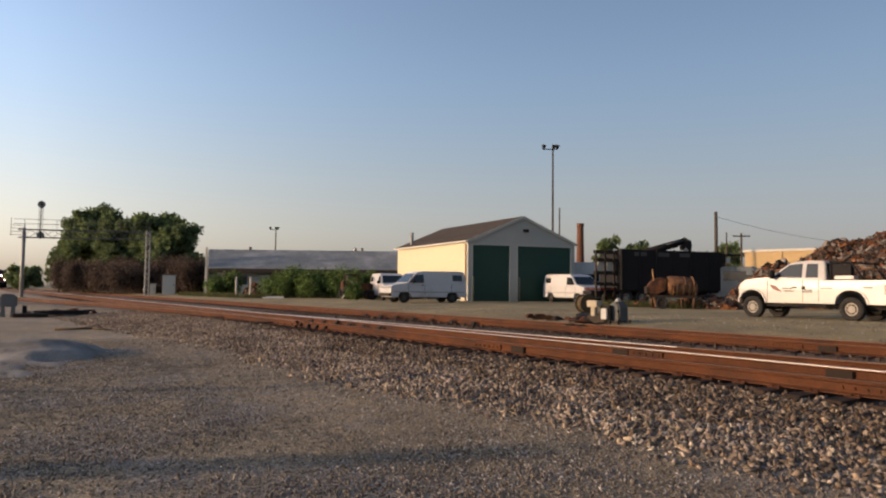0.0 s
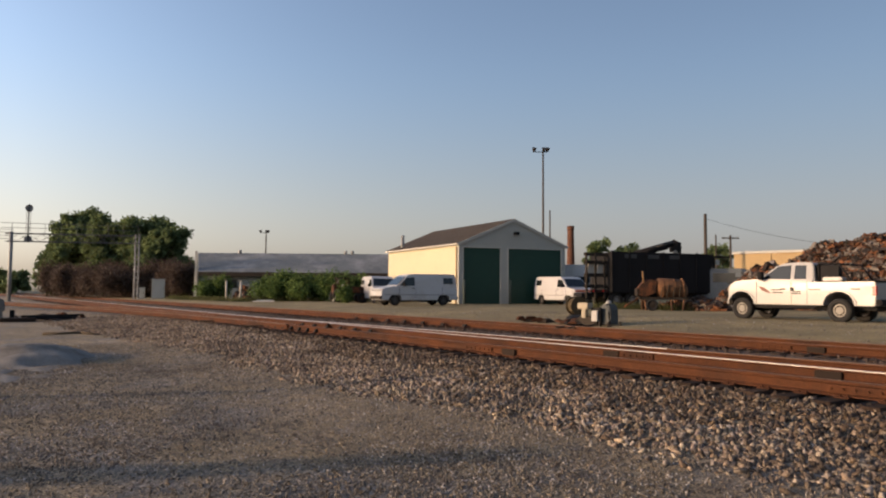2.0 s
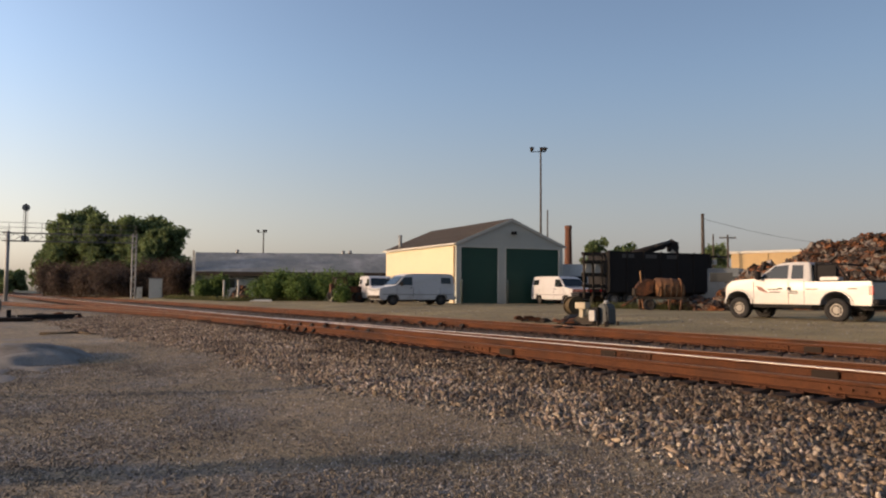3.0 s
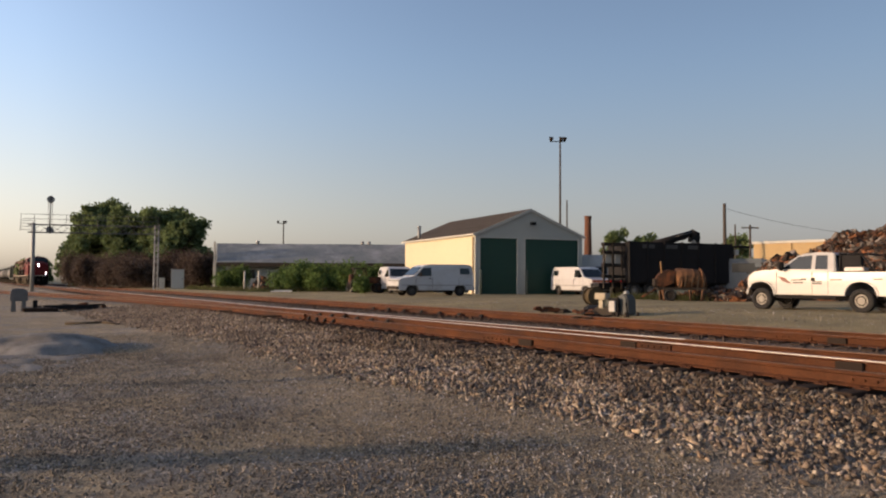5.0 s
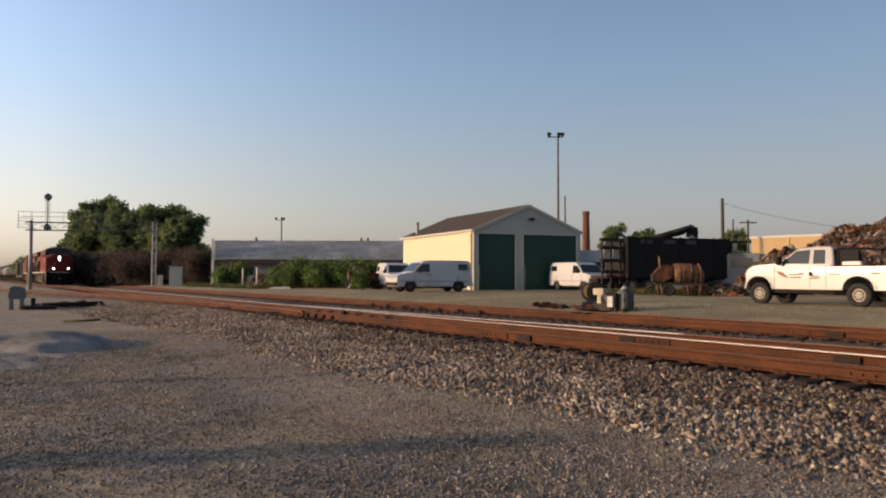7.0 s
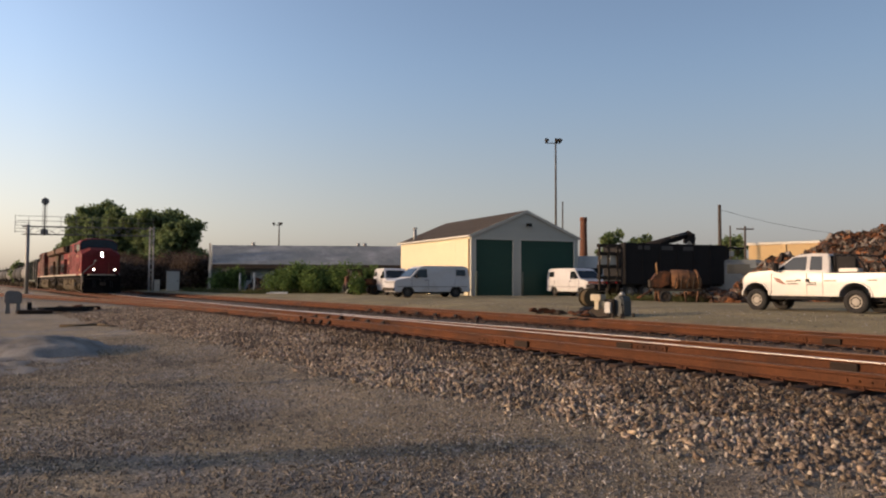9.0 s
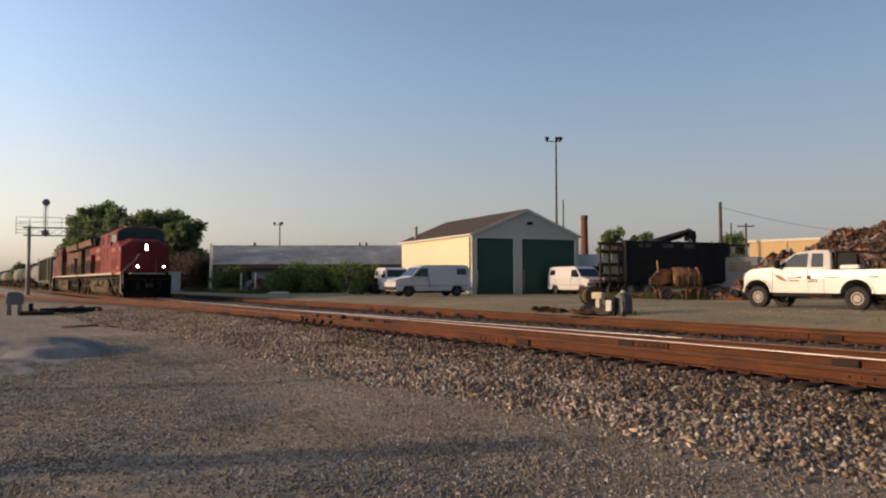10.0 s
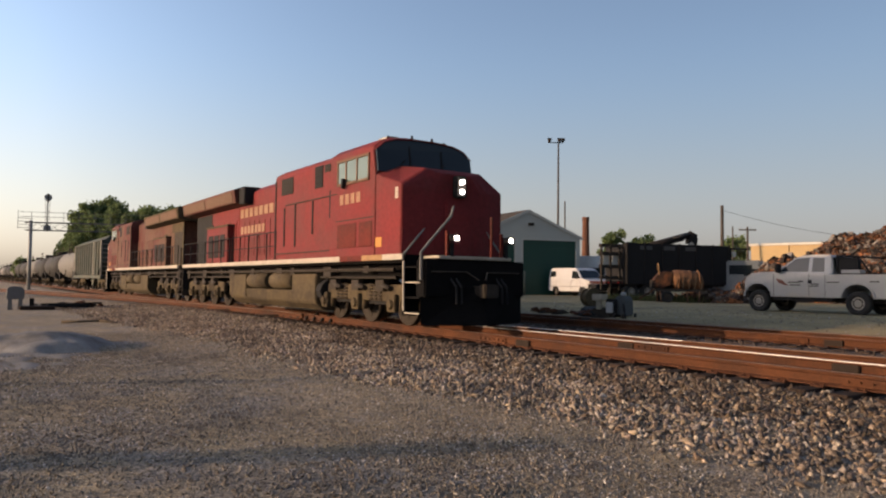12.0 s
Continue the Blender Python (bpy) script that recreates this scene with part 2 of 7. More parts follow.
def prism(bm, outline, a, b, axis="y", m=None):
    """A flat outline pushed from a to b along an axis. Outline: (x, z) for y, (y, z) for x, (x, y) for z."""
    def put(u, v, w):
        c = {"y": (u, w, v), "x": (w, u, v), "z": (u, v, w)}[axis]
        return bm.verts.new((m @ Vector(c)) if m else c)
    lo, hi = [put(u, v, a) for u, v in outline], [put(u, v, b) for u, v in outline]
    n = len(outline)
    bm.faces.new(lo)
    bm.faces.new(hi[::-1])
    for k in range(n):
        bm.faces.new((lo[k], hi[k], hi[(k + 1) % n], lo[(k + 1) % n]))


def loft(bm, rings, smooth=True):
    """Skin over rings of equally many points, closed at both ends."""
    vs = [[bm.verts.new(p) for p in ring] for ring in rings]
    n = len(vs[0])
    for a, b in zip(vs, vs[1:]):
        for k in range(n):
            bm.faces.new((a[k], a[(k + 1) % n], b[(k + 1) % n], b[k])).smooth = smooth
    bm.faces.new(vs[0][::-1])
    bm.faces.new(vs[-1])


def mesh_of(name, bm, material, bevel=0.0):
    bmesh.ops.recalc_face_normals(bm, faces=bm.faces)
    if bevel:
        bmesh.ops.bevel(bm, geom=[e for e in bm.edges if len(e.link_faces) == 2 and e.calc_face_angle(0) > 0.5], offset=bevel,
                        segments=2, affect="EDGES", clamp_overlap=True)
    me = bpy.data.meshes.new(name)
    bm.to_mesh(me)
    bm.free()
    me.materials.append(material)
    return me


def part(name, bm, material, parent, label="", bevel=0.0):
    ob = new(name, mesh_of(name, bm, material, bevel))
    ob.parent = parent
    return tagged(ob, label)


def piece(name, me, parent, m):
    """One more piece on a shared mesh."""
    ob = new(name, me)
    ob.parent = parent
    ob.matrix_basis = m
    return ob


def thing(name, m, label, category, group="", kind=""):
    ob = new(name)
    ob.matrix_world = m
    return tagged(ob, label, category, group, kind)


def solid(name, bm, material, label, category, kind="", bevel=0.0, m=None):
    ob = new(name, mesh_of(name, bm, material, bevel))
    if m:
        ob.matrix_world = m
    return tagged(ob, label, category, "", kind)


def heading(x, y, z, dx, dy):
    """A pose whose own x axis points along (dx, dy)."""
    return pose(x, y, z, 0, 0, math.degrees(math.atan2(dy, dx)))


def mesh_from(name, verts, faces, material):
    me = bpy.data.meshes.new(name)
    me.from_pydata([tuple(v) for v in verts], [], [tuple(f) for f in faces])
    me.materials.append(material)
    me.update()
    return me


# ---- ground ----
PROFILE = ((-5000, -0.5), (3.9, -0.5), (5.0, -0.47), (8.0, -0.30), (8.7, -0.27), (9.1, -0.265), (11.7, -0.27), (13.3, -0.3), (14.7, -0.24), (17.2, -0.2), (17.7, -0.04),
           (19.5, 0.06), (24, 0.16), (40, 0.2), (5000, 0.2))


def lie(x, y):
    """The height of the ground."""
    for (a, za), (b, zb) in zip(PROFILE, PROFILE[1:]):
        if y <= b:
            z = za + (zb - za) * max(0, (y - a) / (b - a))
            break
    wide = noise.noise(Vector((x * 0.16, y * 0.16, 3))) * 0.05 + noise.noise(Vector((x * 0.6, y * 0.6, 7))) * 0.02
    near = 1 if y < 8.2 else (0.25 if y < 18 else 0.7)
    z += wide * near
    return z


def ground_material():
    m = bpy.data.materials.new("packed_gravel_ground")
    m.use_nodes = True
    nt = m.node_tree
    L = nt.links.new
    b = nt.nodes["Principled BSDF"]
    tex = nt.nodes.new("ShaderNodeTexCoord")

    def noise_node(scale, detail=6, rough=0.65):
        n = nt.nodes.new("ShaderNodeTexNoise")
        n.inputs["Scale"].default_value, n.inputs["Detail"].default_value, n.inputs["Roughness"].default_value = scale, detail, rough
        L(tex.outputs["Object"], n.inputs["Vector"])
        return n.outputs[0]

    def ramp(src, *stops):
        r = nt.nodes.new("ShaderNodeValToRGB")
        while len(r.color_ramp.elements) < len(stops):
            r.color_ramp.elements.new(0.5)
        for e, (p, c) in zip(r.color_ramp.elements, stops):
            e.position, e.color = p, (*c, 1)
        L(src, r.inputs[0])
        return r.outputs[0]

    def mix(f, a, c, how="MIX"):
        n = nt.nodes.new("ShaderNodeMix")
        n.data_type, n.blend_type = "RGBA", how
        if isinstance(f, float):
            n.inputs[0].default_value = f
        else:
            L(f, n.inputs[0])
        L(a, n.inputs[6])
        L(c, n.inputs[7])
        return n.outputs[2]
    blot = ramp(noise_node(0.35), (0.3, (0.1, 0.078, 0.056)), (0.5, (0.175, 0.134, 0.086)), (0.7, (0.255, 0.2, 0.138)))
    sandy = ramp(noise_node(1.6), (0.35, (0.14, 0.11, 0.077)), (0.65, (0.285, 0.215, 0.122)))
    speck = mix(1.0, ramp(noise_node(30, 4, 0.85), (0.36, (0.3, 0.29, 0.28)), (0.5, (0.9, 0.9, 0.9)), (0.64, (1.9, 1.85, 1.75))), ramp(noise_node(7, 4, 0.7), (0.35, (0.7, 0.7, 0.7)), (0.65, (1.3, 1.28, 1.24))), "MULTIPLY")
    fines = ramp(noise_node(0.55, 7, 0.7), (0.5, (0, 0, 0)), (0.62, (1, 1, 1)))
    limey = ramp(noise_node(2.5), (0.35, (0.122, 0.107, 0.094)), (0.65, (0.195, 0.173, 0.152)))
    dirt = mix(1.0, mix(fines, mix(0.5, blot, sandy), limey), speck, "MULTIPLY")
    yard = mix(1.0, ramp(noise_node(0.3), (0.3, (0.12, 0.091, 0.042)), (0.5, (0.188, 0.142, 0.063)), (0.7, (0.285, 0.217, 0.1))), ramp(noise_node(14, 4), (0.3, (0.8, 0.8, 0.8)), (0.7, (1.15, 1.15, 1.15))), "MULTIPLY")
    bed = mix(1.0, ramp(noise_node(0.9), (0.35, (0.05, 0.029, 0.018)), (0.65, (0.08, 0.057, 0.043))), speck, "MULTIPLY")
    sep = nt.nodes.new("ShaderNodeSeparateXYZ")
    L(tex.outputs["Object"], sep.inputs[0])
    wob = nt.nodes.new("ShaderNodeMath")
    wob.operation = "MULTIPLY_ADD"
    L(noise_node(0.8), wob.inputs[0])
    wob.inputs[1].default_value = 0.9
    L(sep.outputs[1], wob.inputs[2])

    def step(a, c):
        r = nt.nodes.new("ShaderNodeMapRange")
        r.inputs["From Min"].default_value, r.inputs["From Max"].default_value = a, c
        L(wob.outputs[0], r.inputs["Value"])
        return r.outputs[0]
    c = mix(step(8.2, 9.3), dirt, bed)
    c = mix(step(17.6, 18.6), c, yard)
    grass = ramp(noise_node(0.15), (0.3, (0.06, 0.075, 0.03)), (0.7, (0.14, 0.13, 0.06)))
    c = mix(step(46, 60), c, grass)
    L(c, b.inputs["Base Color"])
    b.inputs["Roughness"].default_value = 0.95
    bp = nt.nodes.new("ShaderNodeBump")
    bp.inputs["Strength"].default_value, bp.inputs["Distance"].default_value = 0.6, 0.04
    L(noise_node(32, 5, 0.75), bp.inputs["Height"])
    L(bp.outputs[0], b.inputs["Normal"])
    return m


def ground():
    xs = [-2500, -1200, -600, -350, -240, -170] + [-130 + 2 * k for k in range(31)] + [-68 + 0.5 * k for k in range(161)] + [14, 18, 25, 40, 80, 200, 600, 2500]
    ys = [-2500, -800, -250, -80, -30, -14, -8] + [-5 + 0.35 * k for k in range(66)] + [18.4 + 1.2 * k for k in range(36)] + [64, 75, 95, 130, 200, 400, 1000, 2500]
    xs, ys = sorted(xs), sorted(ys)
    verts = [(x, y, lie(x, y)) for y in ys for x in xs]
    w = len(xs)
    faces = [(j * w + i, j * w + i + 1, (j + 1) * w + i + 1, (j + 1) * w + i) for j in range(len(ys) - 1) for i in range(w - 1)]
    me = mesh_from("ground", verts, faces, ground_material())
    for p in me.polygons:
        p.use_smooth = True
    return tagged(new("ground", me), "packed brown gravel ground rising to a dusty yard", "ground", "", "structure")


ground()

# ---- tracks ----
RAIL = ((-0.075, -0.19), (0.075, -0.19), (0.075, -0.175), (0.012, -0.15), (0.010, -0.05), (0.037, -0.038), (0.037, -0.006), (0.028, 0.0),
        (-0.028, 0.0), (-0.037, -0.006), (-0.037, -0.038), (-0.010, -0.05), (-0.012, -0.15), (-0.075, -0.175))


def rail(parent, points, gauge=1, head=None):
    """A rail along points (x, y); the worn running surface is a strip of its own."""
    rings, strip = [], []
    for k, (x, y) in enumerate(points):
        a, b = Vector(points[max(k - 1, 0)]), Vector(points[min(k + 1, len(points) - 1)])
        t = (b - a).normalized()
        n = Vector((-t.y, t.x))
        rings.append([(x + n.x * u, y + n.y * u, z) for u, z in RAIL])
        strip.append([(x + n.x * u * gauge, y + n.y * u * gauge, z) for u, z in ((-0.004, 0.0), (-0.004, 0.003), (0.03, 0.003), (0.0405, -0.006), (0.0405, -0.012), (0.036, -0.012), (0.034, -0.006), (0.028, 0.0))])
    bm = bmesh.new()
    loft(bm, rings, False)
    r = part("rail", bm, M_RUST, parent)
    bm = bmesh.new()
    loft(bm, strip, False)
    part("running_surface", bm, head or M_HEAD2, r, "worn running surface")
    return r


def tie_mesh():
    bm = bmesh.new()
    box(bm, -0.115, 0.115, -1.3, 1.3, -0.37, -0.197)
    return mesh_of("tie", bm, M_TIE, 0.012)


def plate_mesh():
    bm = bmesh.new()
    box(bm, -0.09, 0.09, -0.17, 0.17, -0.199, -0.183)
    for s in (-1, 1):
        tube(bm, (0.05, 0.1 * s, -0.185), (0.05, 0.1 * s, -0.16), 0.014, n=6)
        tube(bm, (-0.05, 0.1 * s, -0.185), (-0.05, 0.1 * s, -0.16), 0.014, n=6)
    return mesh_of("tie_plate", bm, M_RUST)


TIE, PLATE = tie_mesh(), plate_mesh()
G2 = 0.7525


def track(name, y, x0, x1, ties, label):
    t = thing(name, pose(0, y, 0), label, "railway track", "", "structure")
    for s in (-1, 1):
        rail(t, [(x0 + (x1 - x0) * k / 8, s * G2) for k in range(9)], -s, M_HEAD if s > 0 and y < 12 else None)
    rng = random.Random(round(y * 10))
    for k in range(ties):
        x = 6 - 0.52 * k
        piece("tie", TIE, t, pose(x + rng.uniform(-0.03, 0.03), rng.uniform(-0.05, 0.05), rng.uniform(-0.012, 0.004), 0, 0, rng.uniform(-1.2, 1.2)))
    for k in range(min(ties, 110)):
        for s in (-1, 1):
            piece("tie_plate", PLATE, t, pose(6 - 0.52 * k, s * G2, 0))
    return t


track_1 = track("track_1", 10.17, -900, 60, 200, "main railway track with rusty rails on wooden ties")
track_2 = track("track_2", 16.36, -900, 60, 160, "second railway track with rusty rails beside the yard")


def joint_bar(parent, x, y, side):
    bm = bmesh.new()
    box(bm, x - 0.45, x + 0.45, y + side * 0.014, y + side * 0.045, -0.155, -0.05)
    for k in range(6):
        tube(bm, (x - 0.375 + 0.15 * k, y + side * 0.04, -0.1), (x - 0.375 + 0.15 * k, y + side * 0.075, -0.1), 0.02, n=6)
    part("joint_bar", bm, M_RUST, parent, "bolted rusty joint bar", 0.006)


def spur():
    """The turnout's diverging leg, towards the near side."""
    t = thing("turnout", pose(0, 10.17, 0), "diverging rusty turnout rails leaving the main track", "railway turnout", "", "structure")
    def bend(x):
        d = max(0, -22 - x)
        return -(d * d * 0.0042 if d < 20 else 1.68 + (d - 20) * 0.168)
    xs = [-22 - 2 * k for k in range(32)]
    rail(t, [(x, -G2 - 0.075 + bend(x)) for x in xs])
    rail(t, [(x, G2 - 0.085 + bend(x)) for x in xs])
    for x, dy in ((-33.0, 0.28), (-27.5, 0.35)):
        bm = bmesh.new()
        box(bm, x - 1.2, x + 1.2, -G2 + dy, -G2 + dy + 0.07, -0.19, -0.01)
        part("guard_rail", bm, M_RUST, t, "", 0.01)
    for y, x0, step, n, size in ((-G2 - 0.03, -24.8, 0.62, 9, 0.05), (G2 - 0.12, -24.0, 1.0, 6, 0.09), (5.3, -28.5, 1.35, 7, 0.1)):
        for k in range(n):
            bm = bmesh.new()
            prism(bm, ((0, -0.17), (0, -0.06), (-0.03, -0.06), (-0.09, -0.14), (-0.09, -0.17)), -size, size, "x", pose(x0 + step * k, y, 0))
            part("rail_brace", bm, M_BLACK, t, "dark cast rail brace")
    for x in (-29, -24):
        bm = bmesh.new()
        tube(bm, (x, -1.6, -0.14), (x, 0.9, -0.14), 0.025, n=8)
        part("switch_rod", bm, M_DARKDUST, t)
    return t


turnout = spur()
for trk, xx, yy, ss in ((track_1, -11.9, -G2, -1), (track_1, -9.0, G2, -1), (track_1, -4.2, -G2, -1), (track_2, -8.9, -G2, -1), (track_1, -24.5, -G2, -1), (track_2, -26, -G2, -1)):
    joint_bar(trk, xx, yy, ss)


def insulated_joint(parent, x, y):
    bm = bmesh.new()
    box(bm, x - 0.2, x + 0.2, y - 0.07, y - 0.012, -0.17, -0.045)
    part("insulated_joint", bm, mat("dark_joint_block", (0.022, 0.015, 0.011), 0.9), parent, "black insulated joint block", 0.01)


insulated_joint(track_1, -10.9, -G2)
insulated_joint(track_2, -7.9, -G2)
insulated_joint(track_1, -5.35, G2)
insulated_joint(track_1, -9.55, G2)
rail(turnout, [(-27 + 1.8 * k, 0.80 + 0.95 * (k / 10) ** 0.8) for k in range(11)], -1, M_HEAD)
rail(turnout, [(-9 + 3.0 * k, 1.75 + 0.13 * k + 0.022 * k * k) for k in range(10)], -1)

# ---- stones ----
def stones(name, spots, material, label):
    """Many broken stones in one mesh: each a bent block."""
    rng = np.random.default_rng(5)
    cube = np.array([(-1, -1, -1), (1, -1, -1), (1, 1, -1), (-1, 1, -1), (-1, -1, 1), (1, -1, 1), (1, 1, 1), (-1, 1, 1)], float)
    quad = np.array([(3, 2, 1, 0), (4, 5, 6, 7), (0, 1, 5, 4), (1, 2, 6, 5), (2, 3, 7, 6), (3, 0, 4, 7)])
    n = len(spots)
    v = cube[None] * rng.uniform(0.45, 1.0, (n, 8, 3))
    q = rng.normal(size=(n, 4))
    q /= np.linalg.norm(q, axis=1)[:, None]
    w, x, y, z = q.T
    R = np.stack([1 - 2 * (y * y + z * z), 2 * (x * y - z * w), 2 * (x * z + y * w), 2 * (x * y + z * w), 1 - 2 * (x * x + z * z), 2 * (y * z - x * w),
                  2 * (x * z - y * w), 2 * (y * z + x * w), 1 - 2 * (x * x + y * y)], -1).reshape(n, 3, 3)
    v = np.einsum("nij,nkj->nki", R, v * np.array([1.42, 0.66, 0.4])) * spots[:, 3][:, None, None] + spots[:, None, :3]
    me = bpy.data.meshes.new(name)
    me.vertices.add(n * 8)
    me.vertices.foreach_set("co", v.reshape(-1))
    f = (quad[None] + 8 * np.arange(n)[:, None, None]).reshape(-1)
    me.loops.add(len(f))
    me.loops.foreach_set("vertex_index", f)
    me.polygons.add(n * 6)
    me.polygons.foreach_set("loop_start", np.arange(0, n * 24, 4))
    me.update(calc_edges=True)
    me.materials.append(material)
    return tagged(new(name, me), label, "gravel", "", "stuff")


def scatter(n, x0, x1, density, size, seed):
    rng = random.Random(seed)
    out = []
    while len(out) < n:
        u = rng.random()
        x = x1 - (x1 - x0) * u ** 1.25
        y, p = density(x, rng)
        if rng.random() > p:
            continue
        s = size * (0.5 + 1.2 * rng.random() ** 1.6)
        out.append((x, y, lie(x, y) + s * rng.uniform(-0.15, 0.4), s))
    return np.array(out)


def toe(x):
    """The ragged foot of the ballast slope."""
    knots = ((-60, 4.2), (-31, 4.4), (-24, 5.1), (-17, 5.55), (-10, 5.25), (-7.5, 5.85), (20, 5.75))
    for (a, ya), (b, yb) in zip(knots, knots[1:]):
        if x <= b:
            base = ya + (yb - ya) * (x - a) / (b - a)
            break
    return base + noise.noise(Vector((x * 0.5, 0, 1))) * 0.4 + noise.noise(Vector((x * 1.7, 4, 1))) * 0.15


def slope_spot(x, rng):
    y = rng.uniform(toe(x) - 0.4, 9.25)
    d = y - toe(x)
    return y, min(1, 0.12 + 1.3 * max(d + 0.25, 0))


slope = scatter(88000, -42, 4, slope_spot, 0.029, 1)
soiled = np.array([y + 0.9 * noise.noise(Vector((x * 0.6, y * 0.6, 8))) + 0.5 * noise.noise(Vector((x * 5, y * 5, 3))) > 7.2 + min(1.6, 0.11 * max(0, -12 - x)) for x, y in slope[:, :2]])
stones("ballast_slope", slope[~soiled], M_STONE, "pale brown and grey crushed stone on the track shoulder")
stones("upper_ballast", slope[soiled], M_STONE_R, "rust-stained dark crushed stone beside the rail")
stones("bed_ballast", scatter(17000, -40, 8, lambda x, r: (r.uniform(9.0, 17.5), 1.0), 0.033, 2), M_STONE_G, "dark grey crushed stone between the rails")


def loose_spot(x, rng):
    y = rng.uniform(-3.0, toe(x) + 0.3)
    p = 0.3 + 0.7 * max(0, noise.noise(Vector((x * 0.35, y * 0.35, 5))) + 0.3)
    edge = min(1, (y + 3.0) / 2.0) * min(1, max(0, (0.5 - x) / 2.0)) * min(1, max(0, (x + 24.0) / 6.0))
    return y, p * edge


stones("loose_gravel", scatter(120000, -24, 0.5, loose_spot, 0.0105, 3), M_PEBBLE, "scattered pale pebbles on the packed gravel ground")


def patch_spot(x, rng):
    """A coarser drift of gravel below the ballast's toe."""
    y = rng.uniform(0.8, 5.4)
    f = math.hypot((x + 4.3) / 2.6, (y - 3.3) / 2.2) + 0.5 * noise.noise(Vector((x * 0.9, y * 0.9, 2)))
    return y, max(0.0, 1 - f)


stones("gravel_drift", scatter(4500, -7.5, -1.5, patch_spot, 0.0125, 6), M_PEBBLE, "coarser grey gravel drift on the packed ground")
stones("yard_gravel", scatter(3600, -32, 0, lambda x, r: (r.uniform(17.7, 24), 0.5), 0.019, 4), M_PEBBLE, "scattered pale stones on the dusty yard")


def mound():
    """A small steep heap with a wide ragged apron spread before it."""
    x0, y0, nx, ny, step = -22.6, -2.4, 84, 64, 0.1

    def bump(x, y, cx, cy, rx, ry, power):
        wob = 1 + 0.3 * noise.noise(Vector((x * 0.9, y * 0.9, 4)))
        f = math.hypot((x - cx) / rx, (y - cy) / ry) * wob
        return max(0.0, 1 - f * f) ** power
    verts, faces = [], []
    for j in range(ny):
        for i in range(nx):
            x, y = x0 + i * step, y0 + j * step
            h = 0.35 * bump(x, y, -18.7, 1.7, 1.8, 1.3, 0.9) + 0.15 * bump(x, y, -19.4, -0.2, 1.5, 1.2, 1.2)
            h += 0.075 * bump(x, y, -16.6, 0.9, 3.3, 1.9, 0.7) * (0.6 + 0.7 * noise.noise(Vector((x * 1.3, y * 2.6, 6))))
            rough = 0.05 * noise.noise(Vector((x * 2.4, y * 2.4, 9))) + 0.025 * noise.noise(Vector((x * 6, y * 6, 2)))
            verts.append((x, y, lie(x, y) - 0.03 + h + rough * min(1, h * 6)))
    faces = [(j * nx + i, j * nx + i + 1, (j + 1) * nx + i + 1, (j + 1) * nx + i) for j in range(ny - 1) for i in range(nx - 1)]
    me = mesh_from("stone_mound", verts, faces, mat("pale_crushed_limestone", (0.21, 0.2, 0.185), 0.95, 0, 0.3, 2, 30, 0.8, (0.14, 0.125, 0.108), 0.55, 0.8))
    for p in me.polygons:
        p.use_smooth = True
    return tagged(new("stone_mound", me), "low mound of pale grey crushed stone on the gravel", "gravel pile", "", "stuff")


mound()


# ---- garage ----
M_POST = mat("grey_green_post_paint", (0.045, 0.06, 0.052), 0.7, 0, 0.2, 3, 20, 0.05)


